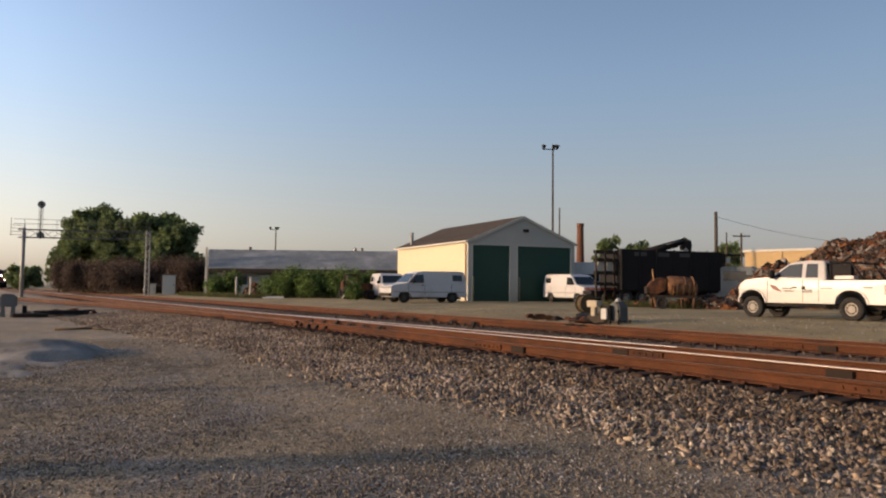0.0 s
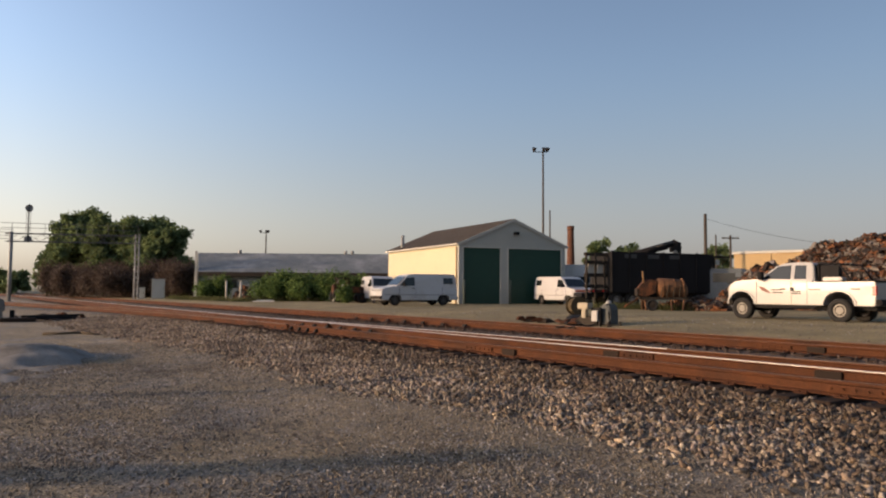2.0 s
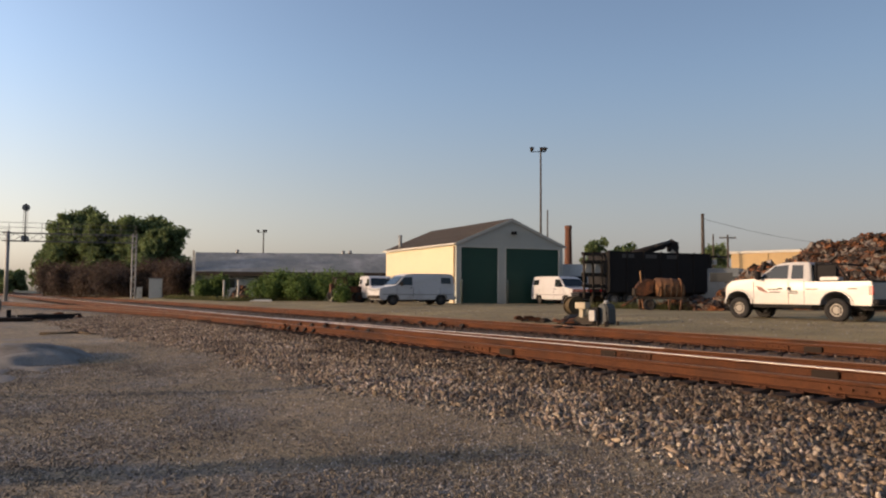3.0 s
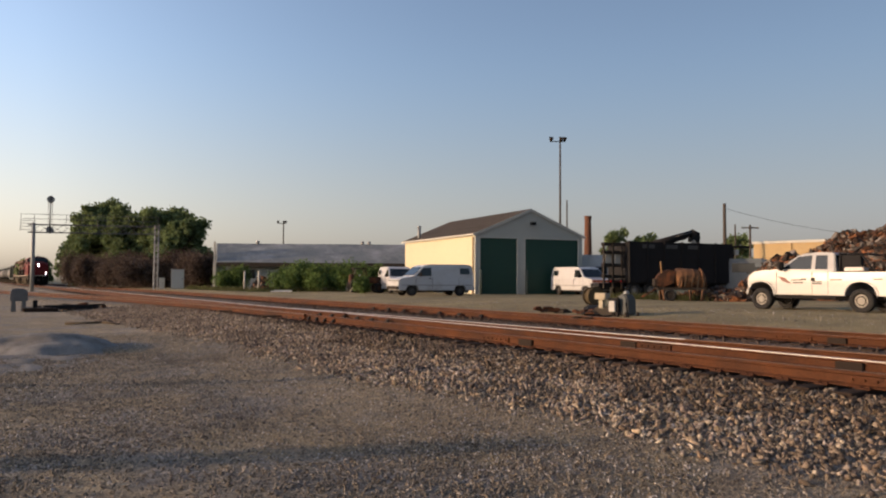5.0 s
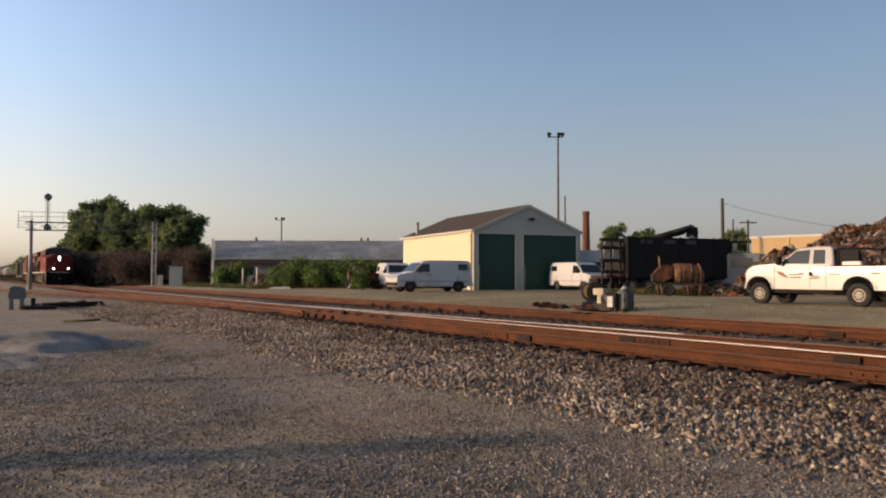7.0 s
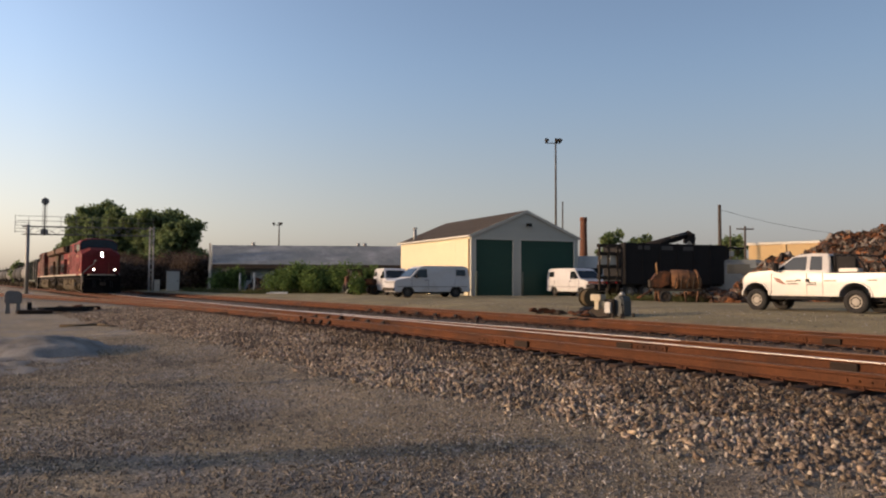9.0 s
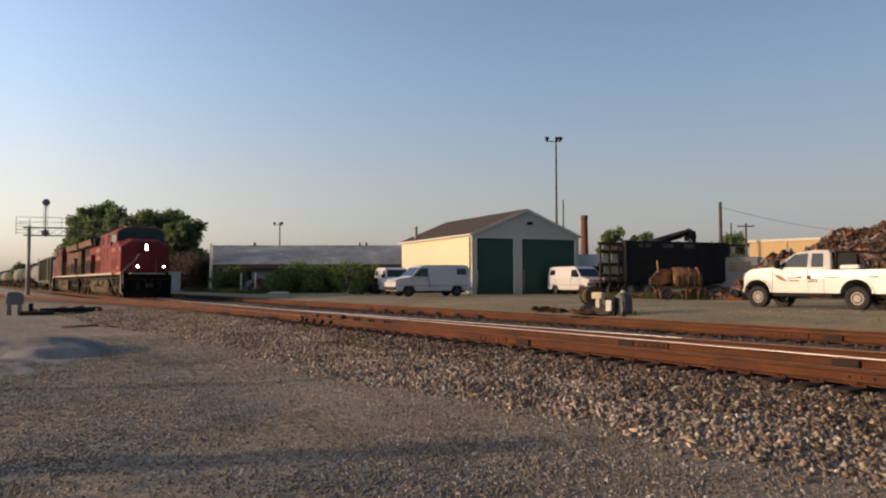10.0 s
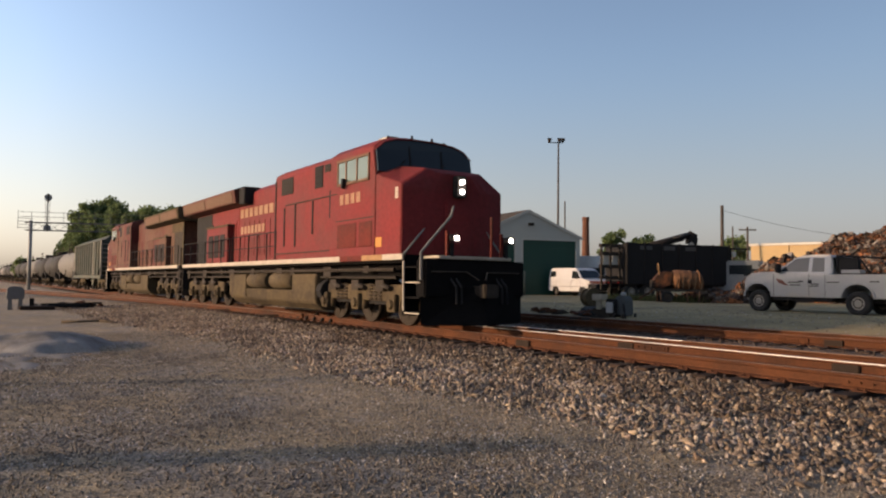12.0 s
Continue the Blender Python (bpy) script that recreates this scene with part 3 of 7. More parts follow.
def garage():
    A, U, W = Vector((-43.3, 32.2)), Vector((2.4, 8.95)), Vector((-13.5, 1.85))
    wide, deep = U.length, W.length
    u, w = U.normalized(), W.normalized()
    g = thing("garage", pose(A.x, A.y, 0.15), "cream metal-sided garage with two dark green overhead doors", "garage")
    def at(a, b, z):
        p = u * a + w * b
        return (p.x, p.y, z)
    def slab(bm, a0, a1, b0, b1, z0, z1):
        vs = [bm.verts.new(at(a, b, z)) for z in (z0, z1) for a, b in ((a0, b0), (a1, b0), (a1, b1), (a0, b1))]
        for f in ((3, 2, 1, 0), (4, 5, 6, 7), (0, 1, 5, 4), (1, 2, 6, 5), (2, 3, 7, 6), (3, 0, 4, 7)):
            bm.faces.new([vs[i] for i in f])
    EAVE, TOP, DOOR = 4.62, 6.62, 4.36
    T = 0.18
    # ribbed side walls
    for a0, a1, nm in ((0, T, "side_wall"), (wide - T, wide, "side_wall")):
        bm = bmesh.new()
        slab(bm, a0, a1, T, deep, 0, EAVE)
        wall = part(nm, bm, M_CREAM, g, "cream vertical-ribbed metal wall")
        n = int(deep / 0.45)
        for k in range(n):
            bm = bmesh.new()
            b = T + 0.2 + k * (deep - 0.4) / n
            if a0 == 0:
                slab(bm, -0.009, 0, b, b + 0.05, 0.02, EAVE - 0.03)
            else:
                slab(bm, wide, wide + 0.022, b, b + 0.05, 0.02, EAVE - 0.03)
            part("wall_rib", bm, M_CREAM, wall)
    bm = bmesh.new()
    slab(bm, T, wide - T, deep - T, deep, 0, EAVE)
    part("back_wall", bm, M_CREAM, g)
    # front: piers, lintel, gable
    d0, d1, d2, d3 = 0.4, 3.5, 4.2, 8.9
    for a0, a1 in ((0, d0), (d1, d2), (d3, wide)):
        bm = bmesh.new()
        slab(bm, a0, a1, 0, T, 0, DOOR)
        part("front_pier", bm, M_GREY_SIDING, g)
    bm = bmesh.new()
    vs = []
    for b in (0, T):
        vs.append([bm.verts.new(at(a, b, z)) for a, z in ((0, DOOR), (wide, DOOR), (wide, EAVE), (wide / 2, TOP - 0.05), (0, EAVE))])
    bm.faces.new(vs[0])
    bm.faces.new(vs[1][::-1])
    for k in range(5):
        bm.faces.new((vs[0][k], vs[1][k], vs[1][(k + 1) % 5], vs[0][(k + 1) % 5]))
    gable = part("gable", bm, M_GREY_SIDING, g, "pale grey siding gable")
    for k in range(8):
        z = DOOR + 0.28 + 0.24 * k
        half = wide / 2 * (1 if z < EAVE else (TOP - 0.08 - z) / (TOP - EAVE))
        if half < 0.3:
            break
        bm = bmesh.new()
        slab(bm, wide / 2 - half + 0.05, wide / 2 + half - 0.05, -0.012, 0, z, z + 0.03)
        part("siding_lap", bm, M_GREY_SIDING, gable)
    # doors in sections
    for a0, a1 in ((d0, d1), (d2, d3)):
        bm = bmesh.new()
        slab(bm, a0, a1, 0.12, 0.16, 0, DOOR)
        door = part("overhead_door", bm, M_GREEN, g, "dark green closed sectional overhead door")
        for k in range(7):
            z0 = 0.02 + k * DOOR / 7
            bm = bmesh.new()
            slab(bm, a0 + 0.01, a1 - 0.01, 0.085, 0.12, z0, z0 + DOOR / 7 - 0.025)
            part("door_panel", bm, M_GREEN, door)
        bm = bmesh.new()
        for s0, s1 in ((a0 - 0.09, a0), (a1, a1 + 0.09)):
            slab(bm, s0, s1, -0.02, 0.0, 0, DOOR + 0.08)
        slab(bm, a0, a1, -0.02, 0.0, DOOR, DOOR + 0.09)
        part("door_trim", bm, M_TRIM, g)
    # roof
    over = 0.14
    rise = (TOP - EAVE) / (wide / 2)
    for s in (0, 1):
        bm = bmesh.new()
        e = -over if s == 0 else wide + over
        vs = [bm.verts.new(at(a, b, z + t)) for t in (0, 0.12) for a, b, z in ((e, -0.1, EAVE - over * rise), (wide / 2, -0.1, TOP), (wide / 2, deep + 0.3, TOP), (e, deep + 0.3, EAVE - over * rise))]
        for f in ((0, 1, 2, 3), (7, 6, 5, 4), (0, 4, 5, 1), (1, 5, 6, 2), (2, 6, 7, 3), (3, 7, 4, 0)):
            bm.faces.new([vs[i] for i in f])
        roof = part("roof", bm, M_SHINGLE, g, "dark brown shingle roof")
        if s == 0:
            rows = 22
            for k in range(rows):
                f0, f1 = k / rows, (k + 1.15) / rows
                a0, a1 = e + (wide / 2 - e) * f0, e + (wide / 2 - e) * min(f1, 1)
                z0, z1 = EAVE - over * rise + (TOP - EAVE + over * rise) * f0 + 0.14, EAVE - over * rise + (TOP - EAVE + over * rise) * min(f1, 1) + 0.125
                bm = bmesh.new()
                vs = [bm.verts.new(at(a, b, z)) for a, b, z in ((a0, -0.11, z0), (a1, -0.11, z1), (a1, deep + 0.31, z1), (a0, deep + 0.31, z0),
                                                             (a0, -0.11, z0 - 0.02), (a0, deep + 0.31, z0 - 0.02))]
                for f in ((0, 1, 2, 3), (4, 0, 3, 5)):
                    bm.faces.new([vs[i] for i in f])
                part("shingle_course", bm, M_SHINGLE, roof)
        # rake boards and gutter
        bm = bmesh.new()
        vs = [bm.verts.new(at(a, b, z)) for b in (-0.14, -0.1) for a, z in ((e, EAVE - over * rise - 0.1), (wide / 2, TOP - 0.1), (wide / 2, TOP + 0.13), (e, EAVE - over * rise + 0.13))]
        for f in ((0, 1, 2, 3), (7, 6, 5, 4), (0, 4, 5, 1), (1, 5, 6, 2), (2, 6, 7, 3), (3, 7, 4, 0)):
            bm.faces.new([vs[i] for i in f])
        part("rake_board", bm, M_TRIM, g)
        bm = bmesh.new()
        slab(bm, e - 0.1 if s == 0 else e, e if s == 0 else e + 0.1, -0.1, deep + 0.3, EAVE - over * rise - 0.02, EAVE - over * rise + 0.11)
        part("gutter", bm, M_TRIM, g, "cream painted gutter")
    bm = bmesh.new()
    tube(bm, at(-0.08, 0.25, 0.0), at(-0.08, 0.25, EAVE - 0.2), 0.05)
    part("downpipe", bm, M_TANSTRIPE, g, "tan downpipe")
    # yard lamp on the gable
    bm = bmesh.new()
    tube(bm, at(wide / 2 + 0.1, -0.02, 5.6), at(wide / 2 + 0.1, -0.3, 5.65), 0.05)
    slab(bm, wide / 2 - 0.12, wide / 2 + 0.26, -0.46, -0.2, 5.45, 5.68)
    part("flood_light", bm, M_BLACK, g, "black twin flood light", 0.03)
    # flue near the far end of the roof
    bm = bmesh.new()
    tube(bm, at(0.5, deep - 2.0, 4.6), at(0.5, deep - 2.0, 5.85), 0.16)
    tube(bm, at(0.5, deep - 2.0, 5.9), at(0.5, deep - 2.0, 6.05), 0.25, 0.12)
    part("flue", bm, M_GREYM, g, "galvanised roof flue with cap")
    for a in (4.05, 0.2):
        bm = bmesh.new()
        tube(bm, at(a, -0.5, -0.1), at(a, -0.5, 1.85), 0.1, n=12)
        tube(bm, at(a, -0.5, 1.85), at(a, -0.5, 1.92), 0.1, 0.04, 12)
        solid("bollard", bm, M_POST, "dark grey-green steel bollard before the garage", "bollard", m=pose(A.x, A.y, 0.15))
    return g


garage()


# ---- vehicles ----
def wheel(parent, x, y, r, wdt, side, rim=M_RIM, name="wheel"):
    bm = bmesh.new()
    prof = ((0.56, -0.5), (0.9, -0.5), (1.0, -0.36), (1.0, 0.36), (0.9, 0.5), (0.56, 0.5))
    n = 24
    rings = []
    for k in range(n):
        a = 2 * math.pi * k / n
        rings.append([bm.verts.new((x + r * p * math.cos(a), y + q * wdt, r + r * p * math.sin(a))) for p, q in prof])
    for k in range(n):
        for j in range(len(prof)):
            i = (j + 1) % len(prof)
            bm.faces.new((rings[k][j], rings[k][i], rings[(k + 1) % n][i], rings[(k + 1) % n][j])).smooth = True
    t = part("tyre", bm, M_RUBBER, parent)
    bm = bmesh.new()
    tube(bm, (x, y + side * wdt * 0.1, r), (x, y + side * wdt * 0.38, r), r * 0.63, r * 0.52, 20)
    tube(bm, (x, y + side * wdt * 0.38, r), (x, y + side * wdt * 0.5, r), r * 0.22, r * 0.2, 12)
    for k in range(8):
        a = k * math.pi / 4
        tube(bm, (x + r * 0.42 * math.cos(a), y + side * wdt * 0.37, r + r * 0.42 * math.sin(a)),
             (x + r * 0.42 * math.cos(a), y + side * wdt * 0.395, r + r * 0.42 * math.sin(a)), r * 0.07, n=8)
    part("rim", bm, rim, t, "silver steel rim")
    bm = bmesh.new()
    tube(bm, (x, y + side * wdt * 0.37, r), (x, y + side * wdt * 0.395, r), r * 0.44, r * 0.42, 20)
    part("rim_recess", bm, M_DARKDUST, t)
    bm = bmesh.new()
    tube(bm, (x, y + side * wdt * 0.38, r), (x, y + side * wdt * 0.42, r), r * 0.33, r * 0.3, 16)
    part("hub_plate", bm, rim, t)


def arch_outline(x0, x1, zb, zt, arches, r):
    """The lower edge of a body side from x0 to x1 with round wheel arches."""
    pts = [(x0, zb)]
    for c in sorted(arches):
        for k in range(9):
            a = math.pi * (1 - k / 8)
            pts.append((c + r * math.cos(a), max(zb, zb + r * 0.92 * math.sin(a))))
    pts.append((x1, zb))
    return pts


def side_shell(bm, outline, half, lean_from, lean):
    """A car body: the outline seen from the side, pulled in above a belt line."""
    lo, hi = [], []
    for x, z in outline:
        y = half - max(0, z - lean_from) * lean
        lo.append(bm.verts.new((x, -y, z)))
        hi.append(bm.verts.new((x, y, z)))
    n = len(outline)
    bm.faces.new(lo)
    bm.faces.new(hi[::-1])
    for k in range(n):
        bm.faces.new((lo[k], hi[k], hi[(k + 1) % n], lo[(k + 1) % n]))


def pane(parent, pts, y, name="window", mt=None, lean_from=1.2, lean=0.14, half=1.0, label=""):
    """A side window on the leaning upper body; pts in (x, z); y is -1 or 1."""
    bm = bmesh.new()
    a, b = [], []
    for x, z in pts:
        w = half - max(0, z - lean_from) * lean
        a.append(bm.verts.new((x, y * (w + 0.008), z)))
        b.append(bm.verts.new((x, y * (w - 0.03), z)))
    bm.faces.new(a)
    bm.faces.new(b[::-1])
    for k in range(len(pts)):
        bm.faces.new((a[k], b[k], b[(k + 1) % len(pts)], a[(k + 1) % len(pts)]))
    return part(name, bm, mt or M_GLASS, parent, label)


def van(m, label):
    """A full-size panel van, nose along +x, wheels on z = 0; its middle between the axles."""
    v = thing("van", m, label, "van", "parked white vans")
    R, WB = 0.37, 3.5
    fx, rx = WB / 2, -WB / 2
    low = arch_outline(-2.75, 2.65, 0.36, 2.1, (fx, rx), 0.44)
    top = [(2.72, 0.45), (2.72, 0.92), (2.66, 1.08), (2.45, 1.16), (1.62, 1.29), (0.98, 1.9), (0.78, 2.02), (0.4, 2.09), (-2.2, 2.11), (-2.58, 2.06), (-2.68, 1.9), (-2.76, 1.2)]
    bm = bmesh.new()
    side_shell(bm, low + top, 0.99, 1.15, 0.13)
    part("body", bm, M_WHITE_LIFT, v, "white painted panel body", 0.03)
    for s in (-1, 1):
        pane(v, ((1.44, 1.33), (0.96, 1.83), (0.38, 1.87), (0.38, 1.31)), s, "cab_window", lean_from=1.15, lean=0.13, half=0.99)
        pane(v, ((-1.75, 1.45), (-1.75, 1.85), (-2.45, 1.85), (-2.45, 1.45)), s, "rear_window", lean_from=1.15, lean=0.13, half=0.99)
        bm = bmesh.new()
        box(bm, 1.1, 1.24, s * 1.0, s * 1.22, 1.28, 1.52)
        part("mirror", bm, M_BLACK, v, "", 0.03)
        bm = bmesh.new()
        box(bm, 2.62, 2.70, s * 0.62, s * 0.93, 0.86, 1.06)
        part("headlight", bm, M_SILVER, v, "", 0.02)
        bm = bmesh.new()
        box(bm, -2.77, -2.72, s * 0.8, s * 0.94, 0.85, 1.2)
        part("tail_light", bm, M_TAIL, v)
        for x, nm in ((fx, 0), (rx, 0)):
            wheel(v, x, s * 0.84, R, 0.24, s, M_GREYDARK)
        for x0, z0 in ((0.3, 0.5), (1.48, 0.6), (-1.65, 0.5)):
            bm = bmesh.new()
            box(bm, x0, x0 + 0.015, s * 0.985, s * 0.996, z0, 1.2)
            part("door_seam", bm, M_BLACK, v)
        bm = bmesh.new()
        box(bm, 0.4, 0.56, s * 0.985, s * 1.005, 1.12, 1.17)
        part("door_handle", bm, M_BLACK, v)
        bm = bmesh.new()
        box(bm, -2.6, 2.5, s * 0.985, s * 1.0, 0.68, 0.74)
        part("rub_strip", bm, M_GREYM, v, "grey rub strip")
    bm = bmesh.new()
    vs = [bm.verts.new(p) for p in ((1.57, -0.86, 1.34), (1.57, 0.86, 1.34), (0.99, 0.76, 1.89), (0.99, -0.76, 1.89))]
    f = bm.faces.new(vs)
    r = bmesh.ops.extrude_face_region(bm, geom=[f])
    bmesh.ops.translate(bm, verts=[e for e in r["geom"] if isinstance(e, bmesh.types.BMVert)], vec=(0.03, 0, 0.03))
    part("windscreen", bm, M_GLASS, v)
    bm = bmesh.new()
    box(bm, 2.66, 2.71, -0.58, 0.58, 0.84, 1.06)
    for k in range(3):
        box(bm, 2.70, 2.72, -0.56, 0.56, 0.87 + 0.065 * k, 0.9 + 0.065 * k)
    part("grille", bm, M_GREYM, v, "grey grille")
    bm = bmesh.new()
    box(bm, 2.55, 2.82, -0.98, 0.98, 0.42, 0.64)
    part("front_bumper", bm, M_DARKDUST, v, "", 0.04)
    bm = bmesh.new()
    box(bm, -2.88, -2.7, -0.95, 0.95, 0.42, 0.6)
    part("rear_bumper", bm, M_GREYM, v, "", 0.03)
    bm = bmesh.new()
    box(bm, -2.5, 2.3, -0.7, 0.7, 0.24, 0.42)
    part("underbody", bm, M_BLACK, v)
    return v


def mid(fx, fy, rx, ry, z):
    return heading((fx + rx) / 2, (fy + ry) / 2, z, fx - rx, fy - ry)


van(mid(-40.3, 24.3, -39.75, 27.75, 0.17), "white panel van parked nose to the tracks beside the garage")
van(heading(-38.3, 38.5, 0.19, 0.985, -0.17), "white panel van parked before the larger green door")
van(heading(-49.0, 28.6, 0.18, 0.95, -0.3), "white panel van behind another van at the garage wall")


def pickup(m):
    """A crew pickup, nose along +x, its middle between the axles; half the body is a pull-in cab."""
    p = thing("pickup_truck", m, "white extended-cab pickup truck with door decals parked on the yard", "pickup truck")
    R, WB = 0.41, 3.6
    fx, rx = WB / 2, -WB / 2
    low = arch_outline(-2.95, 2.32, 0.58, 1.3, (fx, rx), 0.52)
    body = low + [(2.34, 0.7), (2.36, 1.1), (2.3, 1.3), (2.1, 1.44), (1.7, 1.49), (1.1, 1.52), (-0.88, 1.48), (-0.9, 1.405), (-2.92, 1.405), (-2.98, 1.34), (-2.98, 0.7)]
    bm = bmesh.new()
    side_shell(bm, body, 1.0, 1.3, 0.2)
    part("body", bm, M_WHITE, p, "white painted body", 0.025)
    cab = [(1.22, 1.45), (0.46, 2.0), (0.22, 2.08), (-0.3, 2.115), (-0.78, 2.09), (-0.86, 2.02), (-0.95, 1.4)]
    bm = bmesh.new()
    side_shell(bm, cab, 0.975, 1.25, 0.24)
    part("cab", bm, M_WHITE, p, "white extended cab", 0.03)
    for s in (-1, 1):
        pane(p, ((1.02, 1.5), (0.42, 1.97), (-0.08, 2.01), (-0.08, 1.48)), s, "front_window", lean_from=1.25, lean=0.24, half=0.975)
        pane(p, ((-0.22, 1.5), (-0.22, 2.0), (-0.62, 1.99), (-0.66, 1.5)), s, "rear_window", lean_from=1.25, lean=0.24, half=0.975)
        bm = bmesh.new()
        box(bm, 0.86, 1.0, s * 0.98, s * 1.26, 1.46, 1.78)
        part("mirror", bm, M_BLACK, p, "large black tow mirror", 0.04)
        bm = bmesh.new()
        box(bm, 2.22, 2.38, s * 0.68, s * 0.985, 0.96, 1.26)
        part("headlight", bm, M_SILVER, p, "", 0.03)
        bm = bmesh.new()
        box(bm, -2.99, -2.86, s * 0.88, s * 1.006, 0.93, 1.25)
        part("tail_light", bm, M_TAIL, p, "red tail light", 0.01)
        for x in (fx, rx):
            wheel(p, x, s * 0.86, R, 0.27, s)
            bm = bmesh.new()
            n = 12
            for k in range(n):
                a0, a1 = math.pi * k / n, math.pi * (k + 1) / n
                pts = [(x + rr * math.cos(a), 0.585 + rr * 0.92 * math.sin(a)) for rr, a in ((0.52, a0), (0.575, a0), (0.575, a1), (0.52, a1))]
                prism(bm, pts, s * 0.99, s * 1.035)
            part("arch_flare", bm, M_WHITE, p)
        bm = bmesh.new()
        box(bm, -1.0, 1.2, s * 0.9, s * 1.02, 0.46, 0.54)
        part("side_step", bm, M_BLACK, p, "", 0.02)
        for x in (1.18, -0.15, -0.72):
            bm = bmesh.new()
            box(bm, x - 0.006, x + 0.006, s * 0.99, s * 1.004, 0.62, 1.4)
            part("door_seam", bm, M_BLACK, p)
        bm = bmesh.new()
        box(bm, 0.06, 0.24, s * 0.995, s * 1.02, 1.12, 1.17)
        part("door_handle", bm, M_BLACK, p)
        bm = bmesh.new()
        box(bm, -0.25, -0.12, s * 0.995, s * 1.02, 1.08, 1.2)
        part("rear_handle", bm, M_BLACK, p)
        # the unreadable decals of the door
        bm = bmesh.new()
        prism(bm, ((0.98, 1.1), (1.1, 1.26), (0.85, 1.2), (0.6, 0.98), (0.78, 1.02)), s * 0.998, s * 1.006)
        part("door_emblem", bm, mat("decal_red_brown", (0.12, 0.035, 0.02), 0.5), p, "dark red emblem")
        for a, b, z in ((0.22, 0.62, 1.1), (0.16, 0.56, 1.0), (-0.5, -0.2, 1.04), (-0.5, -0.16, 0.97), (-1.2, -0.78, 1.11), (-2.5, -2.2, 1.13)):
            bm = bmesh.new()
            box(bm, a, b, s * 0.998, s * 1.006, z, z + 0.035)
            part("decal_bar", bm, M_DARKDUST, p, "dark bar in place of lettering")
    bm = bmesh.new()
    vs = [bm.verts.new(q) for q in ((1.16, -0.82, 1.52), (1.16, 0.82, 1.52), (0.5, 0.71, 1.99), (0.5, -0.71, 1.99))]
    f = bm.faces.new(vs)
    r = bmesh.ops.extrude_face_region(bm, geom=[f])
    bmesh.ops.translate(bm, verts=[e for e in r["geom"] if isinstance(e, bmesh.types.BMVert)], vec=(0.008, 0, 0.01))
    part("windscreen", bm, M_GLASS, p)
    bm = bmesh.new()
    prism(bm, ((-0.86, 2.0), (-0.94, 1.46), (-0.965, 1.46), (-0.885, 2.0)), -0.7, 0.7)
    part("back_window", bm, M_GLASS, p)
    # the bed: a dark well with rails, a headache rack and a white tank
    bm = bmesh.new()
    box(bm, -2.85, -1.05, -0.8, 0.8, 1.395, 1.412)
    part("bed_floor", bm, M_BLACK, p, "black bed liner")
    bm = bmesh.new()
    for y in (-0.93, 0.93):
        box(bm, -2.95, -1.02, y - 0.05, y + 0.05, 1.4, 1.43)
    box(bm, -2.98, -2.9, -0.95, 0.95, 1.36, 1.43)
    part("bed_rail", bm, M_BLACK, p, "black bed rail caps", 0.01)
    bm = bmesh.new()
    for y in (-0.8, 0.8):
        tube(bm, (-1.05, y, 1.4), (-1.05, y, 2.06), 0.035)
        tube(bm, (-1.05, y, 2.06), (-1.75, y, 2.0), 0.03)
        tube(bm, (-1.75, y, 2.0), (-2.15, y, 1.42), 0.03)
    tube(bm, (-1.05, -0.8, 2.06), (-1.05, 0.8, 2.06), 0.035)
    tube(bm, (-1.75, -0.8, 2.0), (-1.75, 0.8, 2.0), 0.03)
    for k in range(7):
        tube(bm, (-1.05, -0.6 + 0.2 * k, 1.41), (-1.05, -0.6 + 0.2 * k, 2.06), 0.016, n=6)
    box(bm, -1.08, -1.04, -0.76, 0.76, 1.43, 2.02)
    box(bm, -1.72, -1.1, 0.74, 0.78, 1.43, 1.98)
    part("headache_rack", bm, M_BLACK, p, "black headache rack with a solid panel")
    bm = bmesh.new()
    box(bm, -1.85, -1.2, 0.88, 0.5, 1.412, 1.56)
    part("bed_box", bm, M_WHITE, p, "white box in the bed", 0.03)
    bm = bmesh.new()
    box(bm, 2.2, 2.46, -1.0, 1.0, 0.52, 0.78)
    part("front_bumper", bm, M_DARKDUST, p, "dark grey front bumper", 0.04)
    bm = bmesh.new()
    box(bm, 2.33, 2.4, -0.66, 0.66, 0.82, 1.28)
    part("grille", bm, M_GREYM, p, "grey grille", 0.02)
    bm = bmesh.new()
    box(bm, -3.14, -2.94, -0.98, 0.98, 0.6, 0.8)
    part("rear_bumper", bm, M_BLACK, p, "", 0.03)
    bm = bmesh.new()
    box(bm, -2.8, 2.4, -0.5, 0.5, 0.42, 0.62)
    tube(bm, (-1.8, -0.85, 0.4), (-1.8, 0.85, 0.4), 0.08)
    tube(bm, (1.8, -0.85, 0.4), (1.8, 0.85, 0.4), 0.08)
    part("chassis", bm, M_BLACK, p)
    return p


pickup(heading(-13.68, 26.0, 0.14, -1, 0.0))


